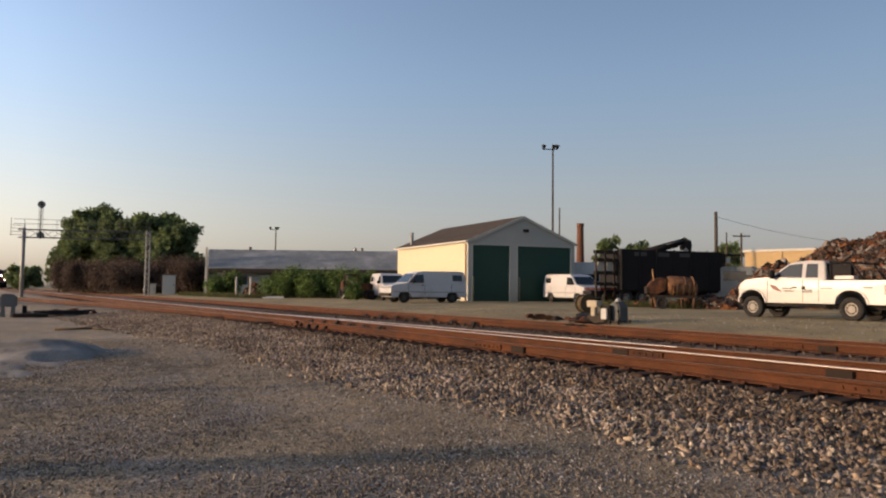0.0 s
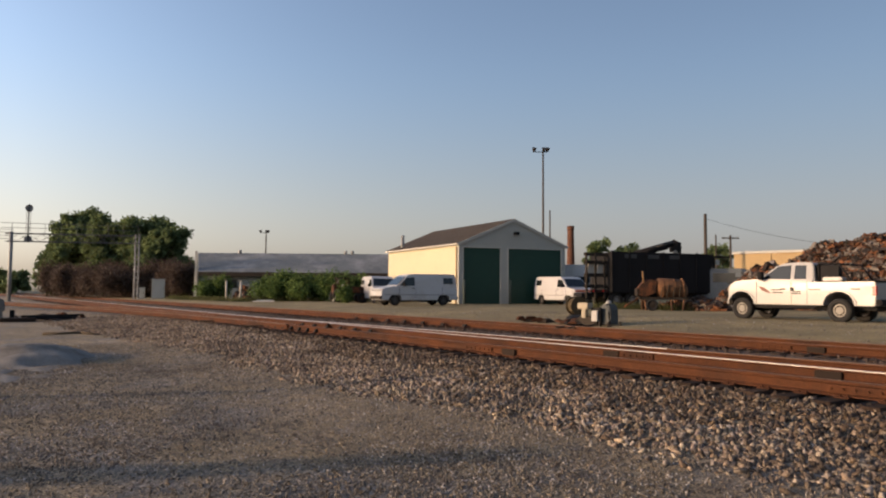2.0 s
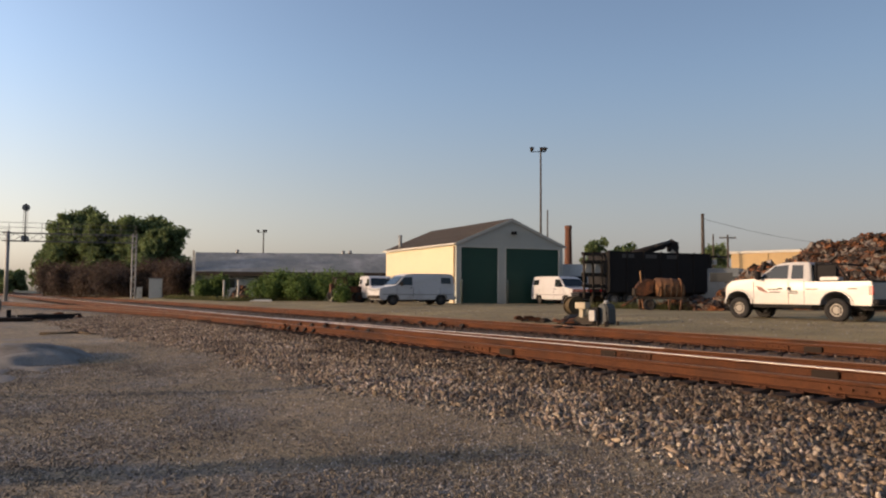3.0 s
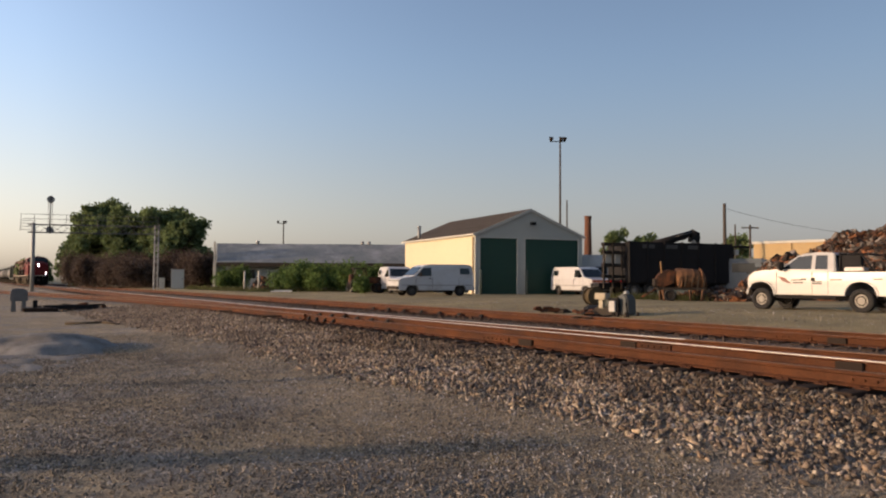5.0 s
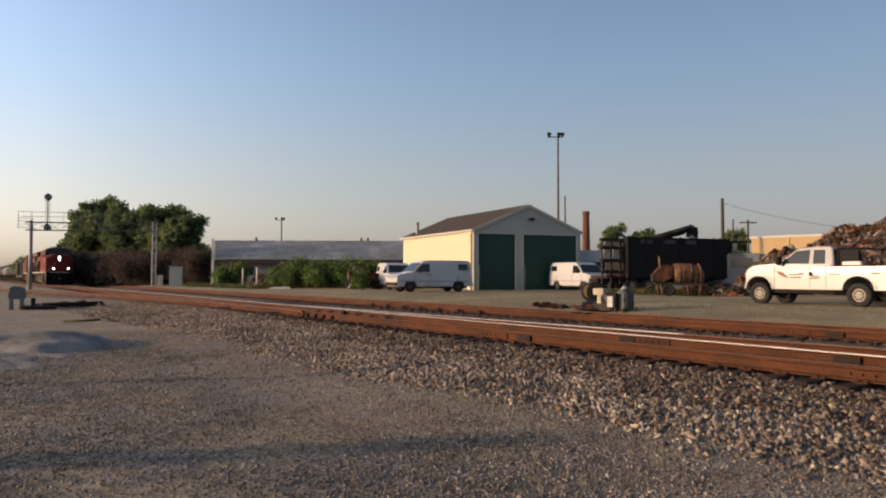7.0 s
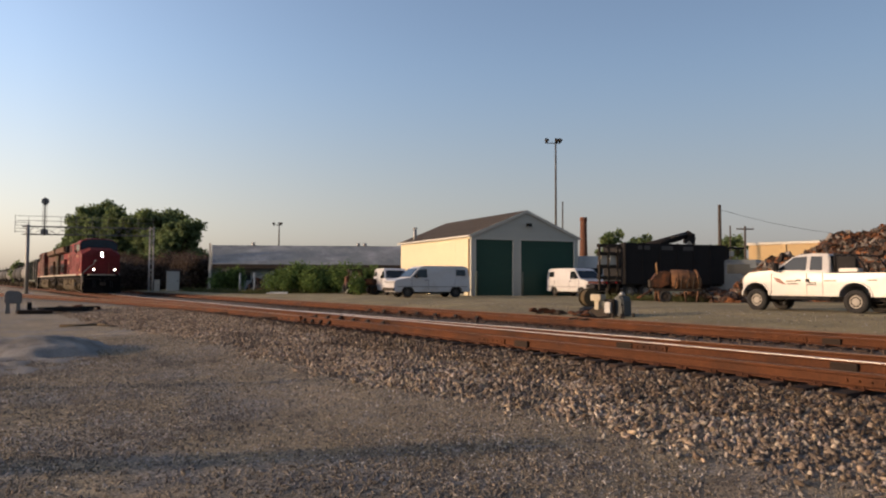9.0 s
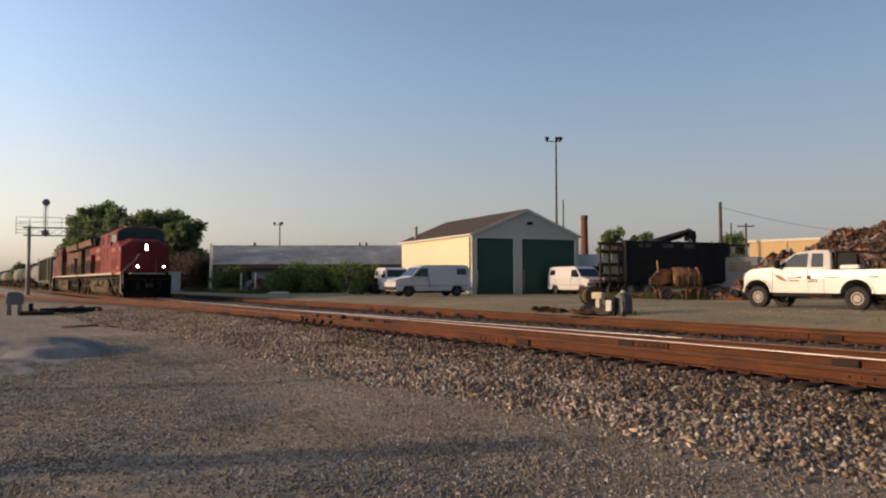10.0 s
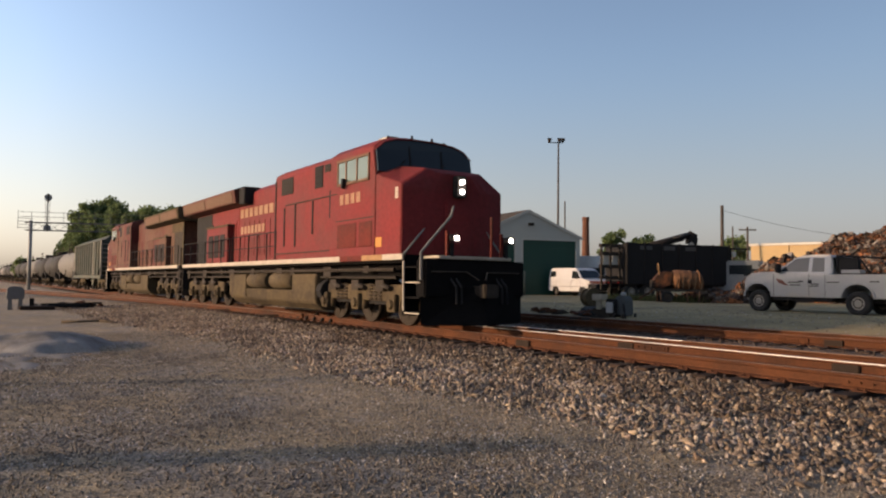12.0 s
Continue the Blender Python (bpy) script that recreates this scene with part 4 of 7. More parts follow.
# ---- plants ----
def leaves(name, blobs, n, size, seed, material, parent):
    """A crown of many small leaf clumps spread through lumps; blobs: centre and radii."""
    rng = np.random.default_rng(seed)
    vol = np.array([b[3] * b[4] * b[5] for b in blobs]) ** 0.67
    pick = rng.choice(len(blobs), n, p=vol / vol.sum())
    bl = np.array(blobs)[pick]
    d = rng.normal(size=(n, 3))
    d /= np.linalg.norm(d, axis=1)[:, None]
    rad = rng.uniform(0.2, 1.0, n) ** 0.5 * rng.uniform(0.7, 1.45, n)
    c = bl[:, :3] + d * bl[:, 3:6] * rad[:, None]
    u = rng.normal(size=(n, 3))
    u /= np.linalg.norm(u, axis=1)[:, None]
    w = np.cross(u, rng.normal(size=(n, 3)))
    w /= np.linalg.norm(w, axis=1)[:, None]
    s = size * rng.uniform(0.5, 1.4, n)[:, None]
    v = np.stack([c - u * s, c + w * s * 0.55, c + u * s * 1.1, c - w * s * 0.5], 1).reshape(-1, 3)
    faces = np.arange(4 * n).reshape(n, 4)
    me = bpy.data.meshes.new(name)
    me.vertices.add(4 * n)
    me.vertices.foreach_set("co", v.reshape(-1))
    me.loops.add(4 * n)
    me.loops.foreach_set("vertex_index", faces.reshape(-1))
    me.polygons.add(n)
    me.polygons.foreach_set("loop_start", np.arange(0, 4 * n, 4))
    me.update(calc_edges=True)
    me.materials.append(material)
    ob = new(name, me)
    ob.parent = parent
    return ob


def tree(x, y, h, spread, seed, label, low=0.18, n=9000, size=0.33, z=0.2, material=None):
    t = thing("tree", pose(x, y, z), label, "tree", "trees beyond the signal bridge")
    rng = random.Random(seed)
    bm = bmesh.new()
    tube(bm, (0, 0, -0.3), (0.1, 0.05, h * 0.35), 0.028 * h, 0.018 * h, 10)
    tube(bm, (0.1, 0.05, h * 0.35), (0.0, 0.1, h * 0.8), 0.018 * h, 0.005 * h, 8)
    blobs = []
    for k in range(46):
        a = k * 2.4 + rng.uniform(-0.6, 0.6)
        f = low + (0.95 - low) * ((k + 0.5) / 46) + rng.uniform(-0.05, 0.05)
        reach = spread * (0.78 - 0.5 * abs(f - 0.45)) * rng.uniform(0.5, 1.15)
        p = (reach * math.cos(a), reach * math.sin(a), h * f)
        tube(bm, (0.05, 0.05, max(0.12, f - 0.2) * h), (p[0] * 0.85, p[1] * 0.85, p[2]), 0.009 * h, 0.003 * h, 6)
        r = spread * rng.uniform(0.1, 0.3)
        blobs.append((*p, r, r, r * rng.uniform(0.7, 0.95)))
    blobs.append((0, 0, h * 0.88, spread * 0.3, spread * 0.3, h * 0.1))
    part("trunk", bm, M_BARK, t)
    leaves("crown", blobs, n, size, seed, material or M_LEAF, t)
    return t


tree(-121, 16.4, 12.8, 4.6, 11, "tall deciduous tree with an open leafy crown", 0.3, 14000, 0.27)
tree(-119, 17.5, 11.6, 5.6, 12, "broad dark green deciduous tree", 0.12, 17000, 0.28)
tree(-113, 20.5, 11.0, 5.2, 13, "broad dark green deciduous tree", 0.1, 17000, 0.28)
tree(-110, 24.6, 11.4, 5.4, 14, "broad dark green deciduous tree", 0.1, 17000, 0.28)
tree(-100, 24.6, 9.0, 4.4, 15, "dense dark green deciduous tree", 0.08, 15000, 0.27)
tree(-124, 13.4, 5.5, 2.4, 16, "small airy green tree by the track", 0.3, 1800, 0.3)
tree(-170, 12.0, 4.4, 3.6, 17, "far low tree by the track", 0.15, 3000, 0.45)


def bush(x, y, w, d, h, seed, label, material, n=4500, size=0.16, z=0.15, name="bush"):
    b = thing(name, pose(x, y, z), label, "bush", "bushes before the long shed")
    rng = random.Random(seed)
    blobs, bm = [], bmesh.new()
    for k in range(14):
        px, py = rng.uniform(-w, w), rng.uniform(-d, d)
        hh = h * rng.uniform(0.45, 0.8)
        blobs.append((px, py, hh * 0.75, w * rng.uniform(0.2, 0.34), d * rng.uniform(0.4, 0.7), hh * 0.6))
        tube(bm, (px * 0.7, py * 0.7, -0.1), (px, py, hh), 0.03, 0.012, 5)
    part("stem", bm, M_BARK, b)
    leaves("foliage", blobs, n, size, seed, material, b)
    return b


for k, (bx, by, bw, bd, bh) in enumerate(((-60.5, 24.6, 1.6, 1.6, 2.6), (-58.6, 26.6, 1.9, 1.8, 2.65), (-57.0, 28.8, 1.9, 1.7, 2.7), (-56.4, 30.6, 1.5, 1.4, 2.4), (-74, 23.2, 1.3, 1.3, 2.3))):
    bush(bx, by, bw, bd, bh, 30 + k, "dense green leafy bush on the yard edge", M_LEAF2, 7000, 0.12)
for k, (bx, by, bw) in enumerate(((-104, 17.5, 3.2), (-101, 21, 3.0), (-97, 23.6, 2.8), (-112, 16.2, 3.4), (-98, 18.6, 2.8), (-93.5, 24.0, 2.6), (-107, 14.8, 2.8), (-115, 13.8, 2.6), (-91.0, 25.4, 2.0), (-104, 22.5, 3.0))):
    bush(bx, by, bw, 2.6, 4.3, 50 + k, "brown shaded brush below the trees", M_BRUSH, 15000, 0.13)
bush(-116.5, 14.6, 2.0, 1.8, 4.6, 61, "green undergrowth at the end of the brown brush", M_LEAF, 6000, 0.2)
bush(-92.6, 25.6, 1.4, 1.2, 3.4, 62, "dark green undergrowth beside the brown brush", M_LEAF2, 4000, 0.16)
for k, (bx, by) in enumerate(((-63, 68), (-60, 71), (-50, 78))):
    tree(bx - 8, by + 10, 8.6 - k * 0.6, 2.6, 70 + k, "distant green tree above the scrap yard", 0.3, 1700, 0.3)


# ---- long shed ----
def shed():
    s = thing("long_shed", pose(-80.5, 23.2, 0.15), "long low warehouse with a weathered tin roof", "warehouse")
    d = Vector((16.2, 24.6)).normalized()
    n = Vector((-0.96, 0.27))
    length, depth = 34.0, 11.0
    def at(a, b, z):
        p = d * a + n * b
        return (p.x, p.y, z)
    def slab(bm, a0, a1, b0, b1, z0, z1, zz=None):
        q = zz if zz is not None else z1
        vs = [bm.verts.new(at(*c)) for c in ((a0, b0, z0), (a1, b0, z0), (a1, b1, z0), (a0, b1, z0), (a0, b0, z1), (a1, b0, z1), (a1, b1, q), (a0, b1, q))]
        for f in ((3, 2, 1, 0), (4, 5, 6, 7), (0, 1, 5, 4), (1, 2, 6, 5), (2, 3, 7, 6), (3, 0, 4, 7)):
            bm.faces.new([vs[i] for i in f])
    bm = bmesh.new()
    slab(bm, 0, length, 0, 0.3, 0, 2.9)
    slab(bm, 0, length, depth - 0.3, depth, 0, 2.9)
    slab(bm, length - 0.3, length, 0.3, depth - 0.3, 0, 2.9)
    part("wall", bm, mat("blue_grey_wall", (0.15, 0.18, 0.19), 0.85, 0, 0.2, 0.5, 8, 0.1, (0.25, 0.255, 0.245), 0.4, 0.35), s, "blue-grey painted wall")
    bm = bmesh.new()
    slab(bm, -0.1, 0.25, -0.2, depth + 0.2, 0, 3.0)
    part("end_wall", bm, M_ROOFMETAL, s, "grey parapet end wall")
    bm = bmesh.new()
    slab(bm, -0.12, 0.14, -0.62, -0.36, 0, 5.3)
    part("corner_post", bm, M_TRIM, s, "white corner post")
    bm = bmesh.new()
    slab(bm, 0.25, length, -0.9, depth / 2, 2.85, 2.98, 5.4)
    part("roof", bm, M_ROOFMETAL, s, "grey tin roof with pale streaks")
    # a thin dark strip below the roof edge
    bm = bmesh.new()
    slab(bm, 0.3, length, -0.96, -0.9, 2.5, 2.97)
    part("fascia", bm, M_DARKDUST, s, "dark strip along the eave")
    bm = bmesh.new()
    vs = [bm.verts.new(at(a, b, z)) for a in (0.25, length) for b, z in ((depth / 2, 5.4), (depth + 0.8, 2.98), (depth + 0.8, 2.86), (depth / 2, 5.27))]
    for f in ((0, 1, 2, 3), (7, 6, 5, 4), (0, 4, 5, 1), (1, 5, 6, 2), (2, 6, 7, 3), (3, 7, 4, 0)):
        bm.faces.new([vs[i] for i in f])
    back = part("back_roof", bm, M_ROOFMETAL, s)
    for k in range(40):
        a = 0.5 + k * 0.84
        bm = bmesh.new()
        vs = [bm.verts.new(at(aa, b, z)) for aa in (a, a + 0.06) for b, z in ((-0.9, 2.985), (depth / 2, 5.405), (depth / 2, 5.418), (-0.9, 2.998))]
        for f in ((0, 1, 2, 3), (7, 6, 5, 4), (0, 4, 5, 1), (1, 5, 6, 2), (2, 6, 7, 3), (3, 7, 4, 0)):
            bm.faces.new([vs[i] for i in f])
        part("roof_seam", bm, M_ROOFMETAL, back)
    for k in range(6):
        bm = bmesh.new()
        slab(bm, 3 + 4.5 * k, 4.6 + 4.5 * k, -0.04, 0, 1.2, 2.2)
        part("window", bm, M_GLASS, s, "dark window opening")
    for a in (5.2, 17.8, 18.6):
        bm = bmesh.new()
        tube(bm, at(a, depth / 2, 5.3), at(a, depth / 2, 5.75), 0.2)
        part("roof_vent", bm, M_GREYM, s)
    return s


shed()


# ---- masts, lamps and poles ----
def lattice(bm, a, b, w, h, n, r=0.035):
    """A square truss from a to b, of width w (level) and height h."""
    a, b = Vector(a), Vector(b)
    t = (b - a).normalized()
    side = t.cross(Vector((0, 0, 1)))
    side = side.normalized() if side.length > 0.1 else Vector((1, 0, 0))
    up = side.cross(t)
    cs = [side * i * w / 2 + up * j * h / 2 for i, j in ((-1, -1), (1, -1), (1, 1), (-1, 1))]
    for c in cs:
        tube(bm, a + c, b + c, r * 1.4, n=6)
    for k in range(n):
        p, q = a + (b - a) * k / n, a + (b - a) * (k + 1) / n
        for i in range(4):
            c, d = cs[i], cs[(i + 1) % 4]
            tube(bm, p + (c if k % 2 else d), q + (d if k % 2 else c), r * 0.7, n=5)


def signal_bridge():
    L, Rr = Vector((-87.8, 5.9, -0.35)), Vector((-84.5, 17.8, -0.1))
    g = thing("signal_bridge", pose(0, 0, 0), "grey steel railway signal bridge over the tracks", "signal bridge")
    for k, p in enumerate((L, Rr)):
        bm = bmesh.new()
        if k == 0:
            tube(bm, (p.x, p.y, -0.6), (p.x, p.y, 7.2), 0.21, 0.18, 12)
        else:
            lattice(bm, (p.x, p.y, -0.4), (p.x, p.y, 7.3), 0.4, 0.4, 12, 0.04)
        part("post", bm, M_GREYM, g, "grey steel post")
        bm = bmesh.new()
        box(bm, p.x - 0.6, p.x + 0.6, p.y - 0.6, p.y + 0.6, -0.6, -0.22)
        part("footing", bm, M_TRIM, g, "concrete footing", 0.03)
    bm = bmesh.new()
    lattice(bm, (L.x, L.y - 0.5, 6.55), (Rr.x, Rr.y + 0.3, 6.7), 0.9, 0.85, 12, 0.032)
    part("truss", bm, M_TRUSS, g, "grey lattice truss")
    bm = bmesh.new()
    d = (Rr - L)
    for z in (7.55, 8.05):
        tube(bm, (L.x + 0.5, L.y - 1.0, z), (L.x + 0.5 + d.x, L.y + d.y, z + 0.1), 0.025, n=6)
    for k in range(9):
        q = L + d * k / 8
        tube(bm, (q.x + 0.5, q.y, 6.95), (q.x + 0.5, q.y, 8.1), 0.025, n=6)
    part("handrail", bm, M_TRUSS, g)
    bm = bmesh.new()
    for z in (6.4, 6.75, 7.1, 7.4):
        tube(bm, (L.x, L.y - 1.3, z), (L.x, L.y + 0.2, z), 0.03, n=6)
    tube(bm, (L.x, L.y - 1.2, 6.3), (L.x, L.y - 1.2, 8.2), 0.03, n=6)
    part("end_rail", bm, M_GREYM, g)
    for y, z in ((7.35, 9.7), (7.35, 6.4)):
        x = L.x + (y - L.y) * d.x / d.y
        bm = bmesh.new()
        tube(bm, (x + 0.5, y, min(z, 6.4)), (x + 0.5, y, z), 0.06, n=8)
        sig = part("signal_mast", bm, M_TRUSS, g)
        bm = bmesh.new()
        tube(bm, (x + 0.62, y, z), (x + 0.7, y, z), 0.38, 0.38, 20)
        part("signal_target", bm, M_GREYM, sig, "round weathered grey signal target")
        bm = bmesh.new()
        for q in ((0, 0.3), (0, 0), (0, -0.3)):
            tube(bm, (x + 0.7, y + q[0], z + q[1]), (x + 0.85, y + q[0], z + q[1]), 0.1, 0.1, 10)
        part("signal_hood", bm, M_DARKDUST, sig)
    bm = bmesh.new()
    x = L.x + (7.35 - L.y) * d.x / d.y
    for k in range(8):
        tube(bm, (x + 0.5, 7.15, 7.0 + 0.32 * k), (x + 0.5, 7.55, 7.0 + 0.32 * k), 0.02, n=5)
    for y in (7.15, 7.55):
        tube(bm, (x + 0.5, y, 6.9), (x + 0.5, y, 9.4), 0.025, n=5)
    part("ladder", bm, M_GREYM, g)
    return g


signal_bridge()


def lamp_mast(x, y, top, label, r=0.14, heads=2, base=0.15):
    p = thing("light_mast", pose(x, y, base), label, "light mast", "flood light masts")
    bm = bmesh.new()
    tube(bm, (0, 0, -0.3), (0, 0, top - base), r, r * 0.6, 10)
    part("pole", bm, M_WOODPOLE, p)
    arm = Vector((0.56, 0.83, 0))
    bm = bmesh.new()
    a, b = -arm * 1.1, arm * 0.4
    tube(bm, (a.x, a.y, top - base - 0.35), (b.x, b.y, top - base - 0.35), 0.05, n=8)
    part("cross_arm", bm, M_DARKDUST, p)
    for s in ((-1.0, 0.3), (0.05, 0.25), (0.42, 0.2))[:heads + 1]:
        bm = bmesh.new()
        c = arm * s[0]
        tube(bm, (c.x, c.y, top - base - 0.35), (c.x + 0.22, c.y - 0.1, top - base + 0.02), 0.1, 0.25, 12)
        part("flood_light", bm, M_DARKDUST, p, "dark flood light head")
    return p


lamp_mast(-54.7, 51.8, 16.4, "tall wooden mast with flood lights beyond the garage")
lamp_mast(-124.0, 48.2, 12.0, "far flood light mast beyond the warehouse", 0.16)


def pole(x, y, top, label, r=0.13, cross=0.0, base=0.15):
    p = thing("utility_pole", pose(x, y, base), label, "utility pole", "utility poles")
    bm = bmesh.new()
    tube(bm, (0, 0, -0.3), (0, 0, top - base), r, r * 0.75, 10)
    part("pole", bm, M_WOODPOLE, p)
    if cross:
        bm = bmesh.new()
        box(bm, -cross, cross, -0.06, 0.06, top - base - 0.45, top - base - 0.3, pose(0, 0, 0, 0, 0, 56))
        part("cross_arm", bm, M_WOODPOLE, p, "", 0.01)
        for k in (-0.9, -0.4, 0.4, 0.9):
            q = pose(0, 0, 0, 0, 0, 56) @ Vector((cross * k, 0, 0))
            bm = bmesh.new()
            tube(bm, (q.x, q.y, top - base - 0.3), (q.x, q.y, top - base - 0.12), 0.05, 0.03, 8)
            part("insulator", bm, M_GREYM, p)
    return p


pole(-36.1, 53.1, 7.9, "plain dark wooden utility pole behind the scrap truck", 0.17)
pole(-41.0, 62.0, 6.9, "thin dark pole behind the scrap truck", 0.09)
pole(-52.4, 82.4, 8.6, "far utility pole with a cross arm", 0.16, 1.1)
pole(-54.3, 52.4, 9.8, "thin grey pole beside the light mast", 0.09)


def wire(points, label):
    bm = bmesh.new()
    for (a, b) in zip(points, points[1:]):
        tube(bm, a, b, 0.014, n=5)
    return solid("overhead_wire", bm, M_BLACK, label, "wire")


wire([(-36.1 + 4.9 * f, 53.1 + 9.6 * f, 7.5 - 1.9 * f - 0.9 * f * (1 - f)) for f in (0, 0.2, 0.4, 0.6, 0.8, 1)], "thin black overhead wire from the utility pole")


def chimney():
    bm = bmesh.new()
    m = pose(-64.0, 65.4, 0.1)
    loft(bm, [[(r * math.cos(a * math.pi / 6), r * math.sin(a * math.pi / 6), z) for a in range(12)] for z, r in ((0, 0.6), (9.0, 0.42), (9.05, 0.47), (9.5, 0.47))], False)
    solid("brick_chimney", bm, M_BRICK, "tall red brick chimney beyond the garage", "chimney", m=m)


chimney()


def tan_building():
    b = thing("tan_building", pose(-46.4, 73.6, 0.1), "far tan flat-roofed block building", "building")
    m = pose(0, 0, 0, 0, 0, 10)
    bm = bmesh.new()
    box(bm, 0, 22, 0, 14, 0, 5.5, m)
    part("wall", bm, M_TAN, b)
    bm = bmesh.new()
    box(bm, -0.15, 22.15, -0.15, 14.15, 5.5, 5.75, m)
    part("parapet", bm, M_TRIM, b)
    for k in range(4):
        bm = bmesh.new()
        box(bm, 5.6 + 4 * k, 7.8 + 4 * k, -0.05, 0.0, 3.0, 4.4, m)
        part("window", bm, M_GLASS, b)
        bm = bmesh.new()
        box(bm, 3.8 + 4 * k, 4.1 + 4 * k, -0.12, 0, 0, 5.5, m)
        part("pilaster", bm, M_TAN, b)
    bm = bmesh.new()
    box(bm, 8, 12, 3, 7, 5.75, 6.5, m)
    part("roof_house", bm, M_BRICK, b)


tan_building()


# ---- scrap yard ----
M_SCRAPS = (M_SCRAP, mat("orange_rust", (0.135, 0.056, 0.026), 0.85, 0, 0.4, 1.5, 12, 0.3, island=0.6), mat("dark_scrap", (0.032, 0.025, 0.021), 0.8, 0.1, 0.4, 1.5, 12, 0.2, island=0.6),
            mat("pale_scrap", (0.14, 0.12, 0.1), 0.8, 0.1, 0.3, 1.5, 12, 0.2, island=0.6))


def scrap_pile(cx, cy, rx, ry, h, n, seed, label, big=1.0, turn=0.0, power=1.5):
    """A heap of bent plates, bars and blocks, lying at all angles on a mound."""
    rng = random.Random(seed)
    bm = bmesh.new()
    c, sn = math.cos(turn), math.sin(turn)

    def place(f, a):
        u, v = rx * f * math.cos(a), ry * f * math.sin(a)
        return cx + u * c - v * sn, cy + u * sn + v * c
    for k in range(n):
        a, f = rng.uniform(0, 2 * math.pi), math.sqrt(rng.random())
        x, y = place(f, a)
        z = 0.2 + h * (1 - f ** power) * (0.92 + 0.2 * noise.noise(Vector((x * 0.5, y * 0.5, seed)))) * rng.uniform(0.9, 1.04)
        m = pose(x, y, z, rng.uniform(-45, 45), rng.uniform(-38, 38), rng.uniform(0, 360))
        kind = rng.random()
        if kind < 0.5:
            size = (rng.uniform(0.12, 0.5), rng.uniform(0.08, 0.3), rng.uniform(0.01, 0.05))
        elif kind < 0.6:
            size = (rng.uniform(0.3, 0.7), rng.uniform(0.02, 0.06), rng.uniform(0.02, 0.06))
        else:
            size = (rng.uniform(0.1, 0.36), rng.uniform(0.1, 0.3), rng.uniform(0.06, 0.24))
        size = [q * big for q in size]
        vs = [bm.verts.new(m @ Vector((i * size[0] * rng.uniform(0.6, 1.1), j * size[1] * rng.uniform(0.6, 1.1), l * size[2] + 0.3 * size[0] * rng.uniform(-1, 1) * (i > 0))))
              for l in (-1, 1) for i, j in ((-1, -1), (1, -1), (1, 1), (-1, 1))]
        slot = rng.choices((0, 1, 2, 3), (4, 3, 3, 1.6))[0]
        for f4 in ((3, 2, 1, 0), (4, 5, 6, 7), (0, 1, 5, 4), (1, 2, 6, 5), (2, 3, 7, 6), (3, 0, 4, 7)):
            bm.faces.new([vs[i] for i in f4]).material_index = slot
    rings = []
    for f in (1.0, 0.8, 0.6, 0.4, 0.2, 0.05):
        rings.append([(*place(f, k * math.pi / 12), h * (1 - f ** power) * 0.8) for k in range(24)])
    loft(bm, rings, False)
    ob = solid("scrap_pile", bm, M_SCRAP, label, "scrap pile", "stuff")
    for extra in M_SCRAPS[1:]:
        ob.data.materials.append(extra)
    return ob


scrap_pile(-18.6, 43.6, 7.2, 4.2, 4.3, 11000, 3, "high heap of rusty torn scrap metal", 0.85, 0.42, 2.1)
scrap_pile(-24.0, 41.6, 3.0, 2.2, 2.7, 1500, 4, "low end of the rusty scrap heap", 1.0, 0.42, 1.6)


